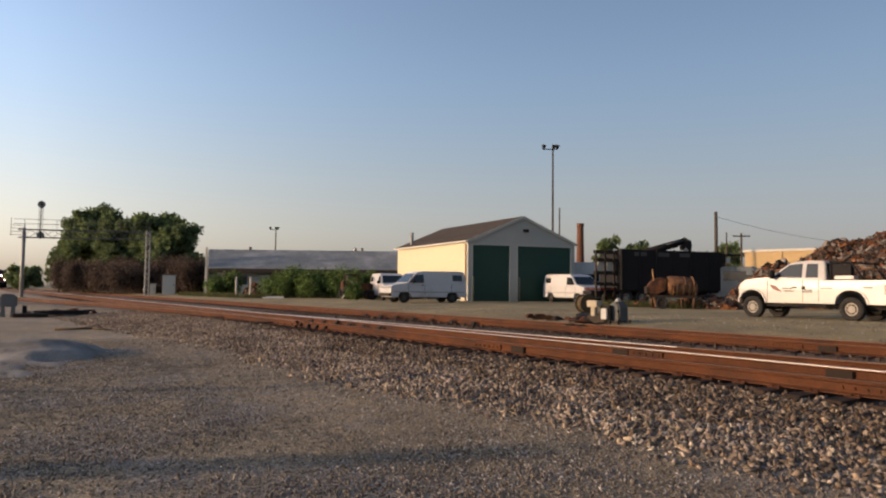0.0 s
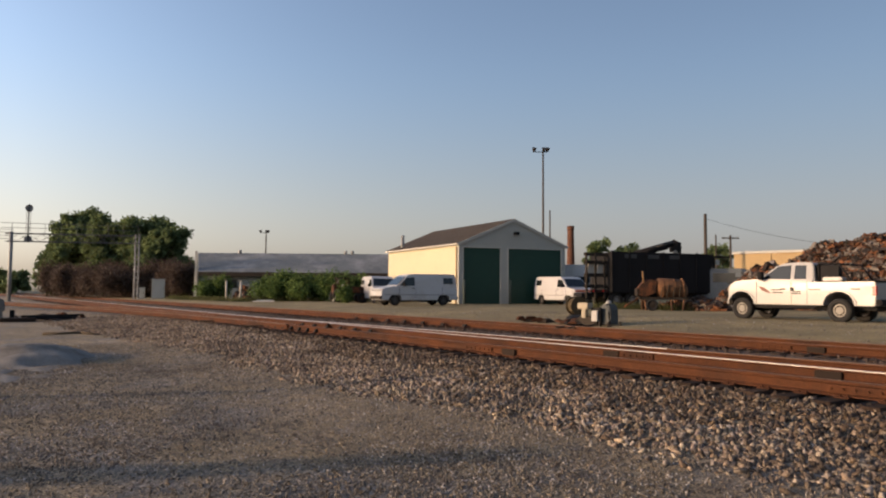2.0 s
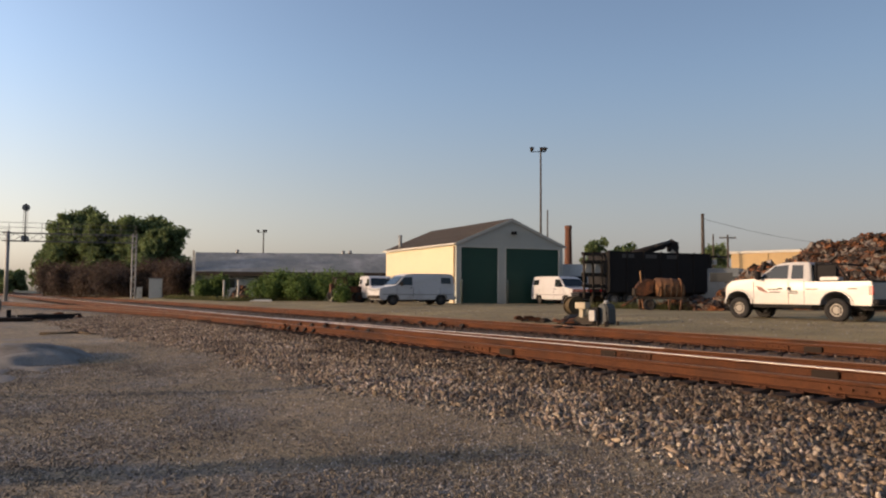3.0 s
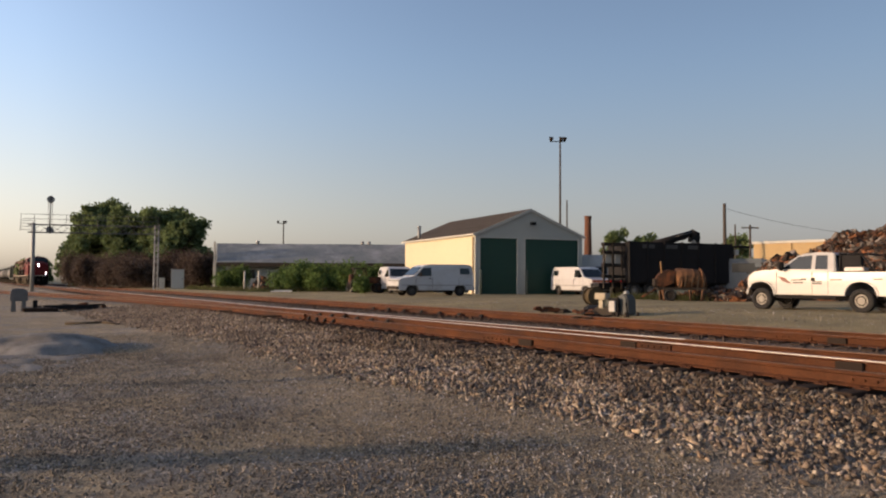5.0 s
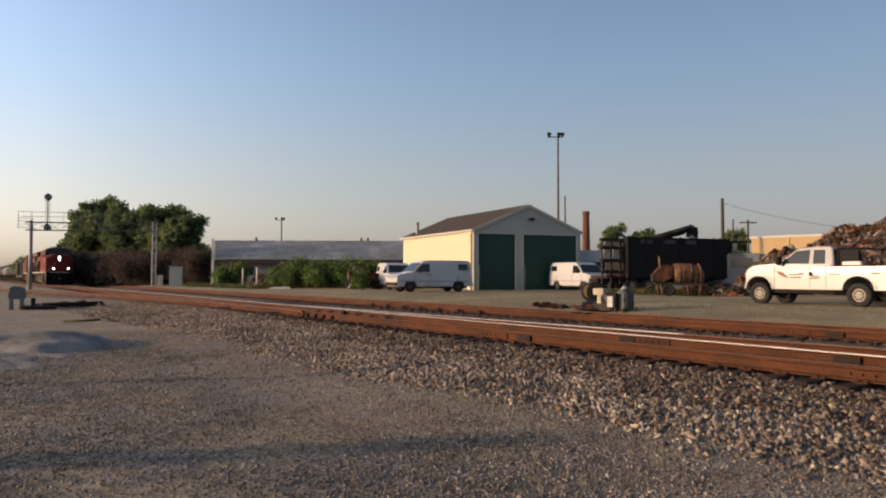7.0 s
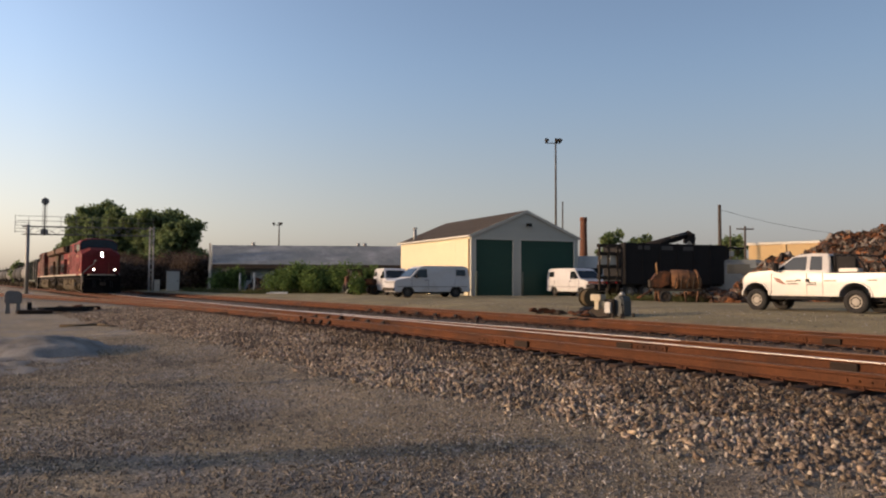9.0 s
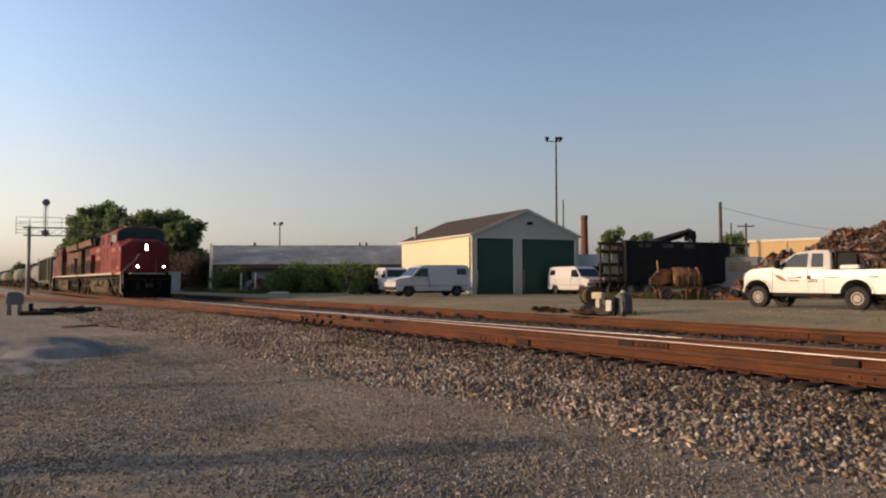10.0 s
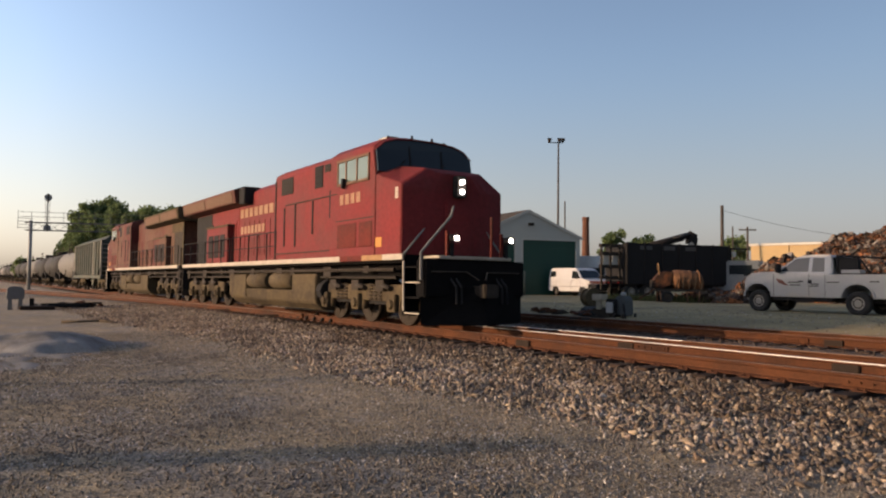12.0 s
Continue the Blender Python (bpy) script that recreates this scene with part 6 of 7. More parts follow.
for px, py in ((-71.2, 23.6), (-68.4, 24.1)):
    bm = bmesh.new()
    tube(bm, (0, 0, -0.2), (0.03, 0, 1.9), 0.11, 0.1, 8)
    tube(bm, (0.03, 0, 1.9), (0.03, 0, 1.96), 0.13, 0.12, 8)
    solid("marker_post", bm, M_TRIM, "short pale post before the warehouse", "post", m=pose(px, py, 0.12))


# ---- train ----
def wheelset(parent, x, r=0.53):
    """Two flanged wheels on an axle, turning together."""
    bm = bmesh.new()
    tube(bm, (0, -0.9, 0), (0, 0.9, 0), 0.09, n=10)
    for s in (-1, 1):
        tube(bm, (0, s * 0.70, 0), (0, s * 0.83, 0), r, r, 28)
        tube(bm, (0, s * 0.67, 0), (0, s * 0.70, 0), r + 0.03, r + 0.03, 28)
        tube(bm, (0, s * 0.83, 0), (0, s * 0.87, 0), r * 0.35, r * 0.3, 14)
        for k in range(5):
            a = k * 1.2566
            tube(bm, (r * 0.6 * math.cos(a), s * 0.83, r * 0.6 * math.sin(a)), (r * 0.6 * math.cos(a), s * 0.845, r * 0.6 * math.sin(a)), 0.07, n=8)
    ob = part("wheelset", bm, M_DARKDUST, parent, "steel wheels on an axle")
    ob.location = (x, 0, r)
    return ob


WHEELSETS = []


def bogie(parent, cx, axles, half, r, detail=True):
    for a in axles:
        WHEELSETS.append((wheelset(parent, cx + a, r), cx + a, r))
    lo, hi = cx + min(axles), cx + max(axles)
    for s in (-1, 1):
        bm = bmesh.new()
        out = [(lo - 0.75, 0.62), (lo - 0.75, 0.95), (lo - 0.3, 1.02), (hi + 0.3, 1.02), (hi + 0.75, 0.95), (hi + 0.75, 0.62), (hi + 0.32, 0.62), (hi + 0.28, 0.36), (hi - 0.28, 0.36), (hi - 0.34, 0.6)]
        for a in sorted([cx + q for q in axles[1:-1]], reverse=True):
            out += [(a + 0.36, 0.6), (a + 0.3, 0.36), (a - 0.3, 0.36), (a - 0.36, 0.6)]
        out += [(lo + 0.34, 0.6), (lo + 0.28, 0.36), (lo - 0.28, 0.36), (lo - 0.32, 0.62)]
        prism(bm, out, s * half, s * (half + 0.14))
        fr = part("side_frame", bm, M_DUST, parent, "dusty cast side frame", 0.02)
        for a in axles:
            bm = bmesh.new()
            box(bm, cx + a - 0.2, cx + a + 0.2, s * (half + 0.1), s * (half + 0.26), 0.34, 0.78)
            tube(bm, (cx + a, s * (half + 0.2), 0.53), (cx + a, s * (half + 0.32), 0.53), 0.15, 0.13, 12)
            part("axle_box", bm, M_DUST, fr, "", 0.02)
        if detail:
            for k in range(len(axles) - 1):
                c = cx + (axles[k] + axles[k + 1]) / 2
                for dx in (-0.25, 0.0, 0.25):
                    bm = bmesh.new()
                    for j in range(5):
                        tube(bm, (c + dx, s * (half + 0.1), 0.62 + 0.085 * j), (c + dx, s * (half + 0.1), 0.665 + 0.085 * j), 0.105, n=10)
                    part("coil_spring", bm, M_DARKDUST, fr)
            for k in range(3):
                bm = bmesh.new()
                c = lo + (hi - lo) * (0.15 + 0.35 * k)
                tube(bm, (c, s * (half + 0.2), 1.02), (c + 0.5, s * (half + 0.22), 0.92), 0.07, n=8)
                box(bm, c - 0.2, c + 0.2, s * (half + 0.1), s * (half + 0.26), 0.86, 1.14)
                part("brake_cylinder", bm, M_DARKDUST, fr)
    bm = bmesh.new()
    box(bm, lo - 0.4, hi + 0.4, -half, half, 0.5, 0.85)
    part("bolster", bm, M_BLACK, parent)


def shell_ring(x, low, wide, shoulder, crown):
    """A rounded cab or cabinet section: upright sides, a curved roof."""
    rise = crown - shoulder
    half = [(wide, low), (wide, shoulder - 0.1), (wide * 0.985, shoulder), (wide * 0.83, shoulder + rise * 0.55), (wide * 0.62, shoulder + rise * 0.85), (wide * 0.3, crown)]
    return [(x, -y, z) for y, z in half] + [(x, y, z) for y, z in half[::-1]]


def cab_ring(x, low, wide, shoulder, top, crown):
    return [(x, -wide, low), (x, -wide, shoulder), (x, -wide * 0.76, top), (x, -wide * 0.36, crown), (x, wide * 0.36, crown), (x, wide * 0.76, top), (x, wide, shoulder), (x, wide, low)]


def locomotive(label, lit, red, lettered):
    """A six-axle road diesel, nose front at x = 0, rail tops at z = 0, running along +x."""
    t = thing("locomotive", pose(-240, 10.17, 0), label, "locomotive", "diesel locomotives of the train")
    # frame and platform
    bm = bmesh.new()
    box(bm, -20.3, 0.05, -1.12, 1.12, 1.25, 1.63)
    box(bm, -20.3, 0.05, -1.45, 1.45, 1.56, 1.66)
    box(bm, 0.05, 0.95, -1.1, 1.1, 1.3, 1.66)
    part("underframe", bm, M_PILOT, t, "sooty black underframe")
    for s in (-1, 1):
        for x0, x1, worn in ((-20.2, -12.1, 0), (-12.1, -6.2, 0), (-6.2, -3.3, 0), (-3.3, -2.0, 1), (-2.0, -0.9, 2), (-0.9, 0.08, 0)):
            bm = bmesh.new()
            box(bm, x0, x1 - 0.01, s * 1.44, s * 1.545, 1.63, 1.77)
            part("sill_stripe", bm, (M_STRIPE, M_REDDUST, M_TANSTRIPE)[worn], t, ("worn white sill stripe", "rubbed red sill length", "tan stained sill length")[worn])
        bm = bmesh.new()
        for k, (x0, x1) in enumerate(((-12.9, -8.0), (-19.9, -13.2))):
            box(bm, x0, x1, s * 1.05, s * 1.5, 1.66, 1.70)
        part("walkway", bm, M_DARKDUST, t)
    # nose and cab
    bm = bmesh.new()
    loft(bm, [[(x, -w, 1.75), (x, -w, zs), (x, -w * 0.55, zt), (x, w * 0.55, zt), (x, w, zs), (x, w, 1.75)] for x, w, zs, zt in
              ((-1.316, 1.522, 3.84, 4.12), (-0.1, 1.54, 3.48, 3.92), (-0.02, 1.53, 3.43, 3.88), (0.12, 0.95, 3.38, 3.8), (0.16, 0.7, 3.36, 3.78))], False)
    part("nose", bm, red, t, "red wide nose", 0.02)
    bm = bmesh.new()
    loft(bm, [shell_ring(-4.0, 1.75, 1.53, 4.62, 4.95), shell_ring(-1.62, 1.75, 1.53, 4.62, 4.95), shell_ring(-1.46, 1.75, 1.53, 4.57, 4.9), shell_ring(-1.33, 1.75, 1.53, 3.86, 4.1)], False)
    part("cab", bm, red, t, "red cab with a wide windscreen", 0.02)
    bm = bmesh.new()
    rim = [(-1.33, -1.49, 3.93), (-1.33, 1.49, 3.93), (-1.445, 1.49, 4.5), (-1.46, 1.24, 4.7), (-1.47, 0.9, 4.8), (-1.475, 0.4, 4.845),
           (-1.475, -0.4, 4.845), (-1.47, -0.9, 4.8), (-1.46, -1.24, 4.7), (-1.445, -1.49, 4.5)]
    vs = [[bm.verts.new((x + o, y, z)) for x, y, z in rim] for o in (0.02, 0.07)]
    bm.faces.new(vs[0][::-1])
    bm.faces.new(vs[1])
    for k in range(len(rim)):
        bm.faces.new((vs[0][k], vs[0][(k + 1) % len(rim)], vs[1][(k + 1) % len(rim)], vs[1][k]))
    ws = part("windscreen", bm, M_GLASS2, t, "dark wide windscreen")
    bm = bmesh.new()
    for y in (-0.5, 0.5):
        box(bm, -0.02, 0.02, y - 0.025, y + 0.025, 0, 0.9, pose(-1.265, 0, 3.93, 0, -11, 0))
    part("screen_pillar", bm, M_BLACK, ws)
    for y in (-1.0, 0.25):
        bm = bmesh.new()
        tube(bm, (-1.24, y, 3.92), (-1.29, y + 0.34, 4.3), 0.014, n=5)
        part("wiper", bm, M_BLACK, ws)
    # sun visor lip over the glass
    bm = bmesh.new()
    loft(bm, [[(x, y, z + d) for y, z in ((-1.5, 4.53), (-1.26, 4.735), (-0.92, 4.845), (-0.4, 4.895), (0.4, 4.895), (0.92, 4.845), (1.26, 4.735), (1.5, 4.53))]
              + [(x, y, z + d - 0.03) for y, z in ((1.5, 4.53), (1.26, 4.735), (0.92, 4.845), (0.4, 4.895), (-0.4, 4.895), (-0.92, 4.845), (-1.26, 4.735), (-1.5, 4.53))]
              for x, d in ((-1.5, 0.02), (-1.36, -0.01))], False)
    part("visor", bm, red, t)
    # two added pale blocks imitate the sunlit bits of the cab roof edge
    for y in (-0.95, 0.6):
        bm = bmesh.new()
        box(bm, -2.3, -1.72, y, y + 0.34, 4.84, 4.97)
        part("roof_board", bm, M_STRIPE, t, "pale block imitating a sunlit roof edge", 0.02)
    for y, z in ((-0.95, 4.84), (-0.2, 4.93), (0.45, 4.93), (0.85, 4.86)):
        bm = bmesh.new()
        tube(bm, (-1.75, y, z), (-1.75, y, z + 0.13), 0.045, 0.03, 8)
        part("roof_fitting", bm, M_BLACK, t)
    bm = bmesh.new()
    box(bm, -3.6, -1.9, -0.5, 0.5, 4.93, 4.98)
    tube(bm, (-2.6, -0.4, 4.9), (-2.6, -0.4, 5.12), 0.05, n=8)
    tube(bm, (-2.2, 0.3, 4.93), (-2.2, 0.3, 5.05), 0.12, 0.1, 10)
    tube(bm, (-3.2, 0.1, 5.02), (-2.7, 0.1, 5.04), 0.06, 0.1, 10)
    tube(bm, (-3.2, -0.1, 5.02), (-2.75, -0.1, 5.04), 0.06, 0.1, 10)
    part("roof_gear", bm, M_DARKDUST, t, "horns and antennas")
    # long hood: full-width electrical cabinet, engine hood, radiator
    bm = bmesh.new()
    loft(bm, [shell_ring(x, 1.75, 1.51, 4.58, 4.84) for x in (-8.35, -4.0)], False)
    part("control_cabinet", bm, red, t, "red full-width cabinet", 0.02)
    bm = bmesh.new()
    loft(bm, [cab_ring(x, 1.70, 1.08, 4.42, 4.62, 4.70) for x in (-13.4, -8.35)], False)
    part("engine_hood", bm, red, t, "red engine hood", 0.02)
    bm = bmesh.new()
    loft(bm, [cab_ring(x, 1.70, 1.08, 4.0, 4.2, 4.25) for x in (-19.4, -13.4)], False)
    part("radiator_hood", bm, red, t, "red radiator hood", 0.02)
    bm = bmesh.new()
    prism(bm, ((-1.55, 4.08), (-1.62, 4.58), (-1.2, 4.74), (1.2, 4.74), (1.62, 4.58), (1.55, 4.08), (1.08, 3.98), (-1.08, 3.98)), -20.2, -12.5, "x")
    rad = part("radiator_wing", bm, M_DUST if not lettered else M_RED2, t, "dusty overhanging radiator wings", 0.02)
    for k in range(2):
        for outline in (((-1.632, 4.5), (-1.572, 4.12), (-1.56, 4.12), (-1.6, 4.5)), ((1.632, 4.5), (1.6, 4.5), (1.56, 4.12), (1.572, 4.12))):
            bm = bmesh.new()
            prism(bm, outline, -20.0 + 3.75 * k, -16.55 + 3.75 * k, "x")
            part("radiator_grille", bm, M_GRILLE, rad, "brown dusty grille")
    for k in range(3):
        bm = bmesh.new()
        tube(bm, (-18.6 + 2.1 * k, 0, 4.72), (-18.6 + 2.1 * k, 0, 4.8), 0.8, 0.8, 18)
        part("fan", bm, M_BLACK, rad)
    bm = bmesh.new()
    box(bm, -12.5, -11.85, -1.42, 1.42, 4.0, 4.62)
    part("intake", bm, M_BLACK, t, "black intake recess", 0.03)
    bm = bmesh.new()
    box(bm, -11.6, -10.4, -0.35, 0.35, 4.66, 4.84)
    part("exhaust_stack", bm, M_BLACK, t, "sooty exhaust stack", 0.03)
    # side details of both sides
    for s in (-1, 1):
        for x0, x1 in ((-2.3, -1.72), (-2.95, -2.38), (-3.45, -3.02)):
            bm = bmesh.new()
            box(bm, x0, x1, s * 1.51, s * 1.545, 3.80, 4.38)
            part("cab_window", bm, M_CABGLASS, t, "cab window with a green reflection put into its colour", 0.01)
        bm = bmesh.new()
        for x in (-3.5, -2.985, -2.34, -1.68):
            box(bm, x - 0.035, x + 0.035, s * 1.51, s * 1.56, 3.76, 4.42)
        box(bm, -3.53, -1.65, s * 1.51, s * 1.56, 3.73, 3.8)
        box(bm, -3.53, -1.65, s * 1.51, s * 1.57, 4.38, 4.45)
        part("window_frame", bm, M_GRILLE, t, "tan window frame")
        bm = bmesh.new()
        box(bm, -3.04, -2.96, s * 1.56, s * 1.68, 3.62, 3.9)
        part("mirror", bm, M_BLACK, t, "", 0.02)
        for x0, x1, z0, z1 in ((-5.12, -4.55, 3.85, 4.5), (-4.44, -4.02, 4.26, 4.48), (-7.8, -6.8, 3.88, 4.42)):
            bm = bmesh.new()
            box(bm, x0, x1, s * 1.505, s * 1.52, z0, z1)
            gr = part("grille", bm, M_BLACK, t, "black louvred grille")
            n = int((z1 - z0) / 0.07)
            for k in range(n):
                bm = bmesh.new()
                box(bm, x0 + 0.02, x1 - 0.02, s * 1.515, s * 1.535, z0 + 0.02 + 0.07 * k, z0 + 0.045 + 0.07 * k)
                part("slat", bm, M_DARKDUST if z1 - z0 < 0.6 else M_BLACK, gr)
        for x, z0, z1 in ((-5.25, 2.5, 3.5), (-6.6, 2.16, 3.52), (-7.5, 2.2, 3.45), (-4.02, 2.9, 3.7), (-8.3, 1.8, 4.4)):
            bm = bmesh.new()
            box(bm, x - 0.045, x + 0.045, s * 1.505, s * 1.53, z0, z1)
            part("panel_post", bm, M_BLACK, t)
        for x0, x1, z in ((-7.4, -3.55, 3.52), (-3.6, -1.4, 2.74), (-8.3, -4.05, 1.95)):
            bm = bmesh.new()
            box(bm, x0, x1, s * 1.51, s * 1.54, z, z + 0.03)
            part("panel_seam", bm, M_DARKDUST, t)
        for x0, x1 in ((-2.2, -1.46), (-3.5, -2.35)):
            bm = bmesh.new()
            box(bm, x0, x1, s * 1.52, s * 1.542, 2.0, 2.66)
            part("access_panel", bm, M_REDDUST, t, "rubbed dull red access panel", 0.012)
        bm = bmesh.new()
        box(bm, -1.27, -0.96, s * 1.528, s * 1.54, 1.97, 2.21)
        part("yellow_notice", bm, mat("yellow_notice_paint", (0.42, 0.19, 0.05), 0.7), t, "small yellow notice")
        bm = bmesh.new()
        box(bm, -0.3, -0.16, s * 1.53, s * 1.545, 3.12, 3.4)
        part("white_notice", bm, M_STRIPE, t)
        # hood doors
        for k in range(9):
            bm = bmesh.new()
            x0 = -13.2 + 0.56 * k
            box(bm, x0, x0 + 0.5, s * 1.075, s * 1.10, 2.0, 3.35)
            part("hood_door", bm, red, t, "", 0.01)
        for k in range(7):
            bm = bmesh.new()
            x0 = -19.2 + 0.8 * k
            box(bm, x0, x0 + 0.7, s * 1.075, s * 1.10, 1.9, 3.5)
            part("hood_door", bm, (M_BLACK if k < 3 else red) if lettered else (M_DARKDUST if k in (0, 1) else M_DUST if k == 4 else red), t, "", 0.01)
        # blower housing on the walkway, with a dark screen
        bm = bmesh.new()
        box(bm, -16.9, -14.0, s * 1.09, s * 1.36, 1.72, 3.3)
        blower = part("blower_housing", bm, red, t, "red housing with pale edges", 0.03)
        for k in range(3):
            bm = bmesh.new()
            box(bm, -16.6 + 0.8 * k, -15.95 + 0.8 * k, s * 1.36, s * 1.375, 2.0, 2.95)
            part("screen", bm, M_BLACK, blower, "sooty intake screen")
        bm = bmesh.new()
        box(bm, -16.95, -13.95, s * 1.1, s * 1.39, 3.26, 3.34)
        part("housing_edge", bm, M_DUST, blower)
        # rear hood panel: black on the lead, dusty on the other
        bm = bmesh.new()
        box(bm, -19.45, -17.1, s * 1.06, s * 1.095, 1.72, 3.96)
        part("hood_end_panel", bm, M_BLACK if lettered else M_DUST, t, "rear hood panel")
        if lettered:
            # the name on the hood, as bars of its size
            for z0, z1, x0, w, n in ((3.52, 3.86, -13.2, 0.53, 8), (2.88, 3.18, -13.1, 0.39, 7)):
                for k in range(n):
                    bm = bmesh.new()
                    box(bm, x0 + k * w, x0 + (k + 0.72) * w, s * 1.10, s * 1.106, z0, z1)
                    part("name_bar", bm, M_LETTER, t, "worn cream bar in place of lettering")
            for k in range(4):
                bm = bmesh.new()
                box(bm, -3.36 + 0.33 * k, -3.14 + 0.33 * k, s * 1.53, s * 1.538, 3.2, 3.48)
                part("number_bar", bm, M_LETTER, t, "worn cream bar in place of a number")
        # handrails
        for x0, x1, n in ((-12.9, -8.2, 6), (-20.1, -13.2, 7)):
            for k in range(n):
                x = x0 + (x1 - x0) * k / (n - 1)
                bm = bmesh.new()
                tube(bm, (x, s * 1.5, 1.66), (x, s * 1.5, 2.72), 0.022, n=6)
                part("stanchion", bm, M_BLACK, t)
            bm = bmesh.new()
            tube(bm, (x0, s * 1.5, 2.72), (x1, s * 1.5, 2.72), 0.022, n=6)
            tube(bm, (x0, s * 1.5, 2.25), (x1, s * 1.5, 2.25), 0.016, n=6)
            part("handrail", bm, M_BLACK, t)
        # front corner steps and rails
        bm = bmesh.new()
        for k in range(4):
            box(bm, 0.12, 0.75, s * 1.1, s * 1.48, 0.35 + 0.36 * k, 0.39 + 0.36 * k)
        box(bm, 0.02, 0.07, s * 1.05, s * 1.5, 0.3, 1.75)
        part("front_steps", bm, M_PILOT, t, "black corner steps")
        for k in range(2):
            bm = bmesh.new()
            box(bm, 0.12, 0.78, s * 1.48, s * 1.5, 0.35 + 0.72 * k, 0.38 + 0.72 * k)
            part("step_edge", bm, M_STRIPE, t, "pale step edge")
        bm = bmesh.new()
        tube(bm, (0.14, s * 1.53, 0.42), (0.12, s * 1.53, 1.6), 0.03, n=6)
        part("step_rail", bm, M_STRIPE, t, "pale step handrail")
        bm = bmesh.new()
        box(bm, 0.85, 0.93, s * 0.84, s * 0.78, 1.7, 2.3)
        part("rail_post", bm, M_REDDUST, t, "dull red rail post")
        bm = bmesh.new()
        tube(bm, (0.1, s * 1.52, 1.75), (0.1, s * 0.87, 2.48), 0.026, n=6)
        tube(bm, (0.1, s * 0.87, 2.48), (0.1, s * 0.87, 2.9), 0.026, n=6)
        part("nose_rail", bm, M_SILVER, t, "pale nose handrail")
        bm = bmesh.new()
        if s < 0:
            for a, b in zip(((0.9, -1.54, 1.15), (0.9, -1.54, 1.78), (0.9, -0.72, 2.65), (0.9, -0.65, 2.88)), ((0.9, -1.54, 1.78), (0.9, -0.72, 2.65), (0.9, -0.65, 2.88), (0.6, -0.44, 2.92))):
                tube(bm, a, b, 0.03, n=6)
            part("grab_rail", bm, M_SILVER, t, "pale front handrail")
        else:
            tube(bm, (0.9, 0.5, 1.72), (0.9, 0.5, 2.7), 0.035, n=6)
            part("grab_rail", bm, M_REDDUST, t, "dull red upright rail")
        bm = bmesh.new()
        for k in range(4):
            box(bm, -20.95, -20.35, s * 1.1, s * 1.48, 0.35 + 0.36 * k, 0.39 + 0.36 * k)
        box(bm, -20.4, -20.34, s * 1.05, s * 1.5, 0.3, 1.75)
        tube(bm, (-20.9, s * 1.45, 0.5), (-20.9, s * 1.45, 2.6), 0.028, n=6)
        part("rear_steps", bm, M_DARKDUST, t)
        # tank, reservoirs, filters
        bm = bmesh.new()
        for x0, x1 in ((-8.9, -7.0), (-11.2, -9.3)):
            tube(bm, (x0, s * 1.22, 1.08), (x1, s * 1.22, 1.08), 0.27, 0.27, 16)
        part("air_reservoir", bm, M_DUST, t, "dusty round air reservoirs")
        bm = bmesh.new()
        for k in range(9):
            x = -19.8 + 2.1 * k + 0.4 * (k % 3)
            box(bm, x, x + 0.3 + 0.2 * (k % 2), s * 1.14, s * 1.38, 1.12 + 0.1 * (k % 3), 1.5)
        tube(bm, (-20, s * 1.35, 1.4), (-0.6, s * 1.35, 1.4), 0.05, n=6)
        tube(bm, (-20, s * 1.3, 1.2), (-0.6, s * 1.3, 1.2), 0.035, n=6)
        part("pipework", bm, M_DARKDUST, t)
    bm = bmesh.new()
    loft(bm, [[(x, y, z) for y, z in ((-1.1, 0.2), (-1.4, 0.42), (-1.46, 0.78), (-0.95, 0.82), (-0.95, 1.32), (0.95, 1.32), (0.95, 0.82), (1.46, 0.78), (1.4, 0.42), (1.1, 0.2))] for x in (-13.2, -5.1)], False)
    part("fuel_tank", bm, M_DUST, t, "dust-coated fuel tank", 0.03)
    for x0, x1 in ((-13.25, -11.3), (-6.9, -5.05)):
        bm = bmesh.new()
        box(bm, x0, x1, -1.46, 1.46, 0.5, 1.3)
        part("tank_end", bm, M_DUST, t, "dusty tank end box", 0.03)
    bm = bmesh.new()
    loft(bm, [[(x, 1.47 * math.cos(a * math.pi / 10), 0.8 + 0.6 * math.sin(a * math.pi / 10)) for a in range(20)] for x in (-5.04, -4.7)], False)
    part("tank_bulkhead", bm, M_BLACK, t)
    bogie(t, -2.75, (1.95, 0, -1.95), 1.08, 0.53)
    bogie(t, -17.4, (1.95, 0, -1.95), 1.08, 0.53)
    # pilot, plow, coupler
    bm = bmesh.new()
    box(bm, 0.6, 0.98, -1.48, 1.48, 0.75, 1.62)
    part("pilot", bm, M_PILOT, t, "black pilot plate", 0.03)
    bm = bmesh.new()
    vs = [bm.verts.new(c) for c in ((0.85, -1.5, 0.1), (0.85, 1.5, 0.1), (1.45, 0.0, 0.1), (0.85, -1.5, 1.0), (0.85, 1.5, 1.0), (1.12, 0.0, 1.0))]
    for f in ((0, 2, 1), (3, 4, 5), (0, 3, 5, 2), (2, 5, 4, 1), (1, 4, 3, 0)):
        bm.faces.new([vs[i] for i in f])
    part("plow", bm, M_PILOT, t, "black snow plow", 0.015)
    bm = bmesh.new()
    box(bm, 0.9, 1.45, -0.14, 0.14, 0.78, 1.02)
    box(bm, 1.35, 1.6, -0.22, 0.2, 0.74, 1.06)
    part("coupler", bm, M_DARKDUST, t, "steel knuckle coupler", 0.03)
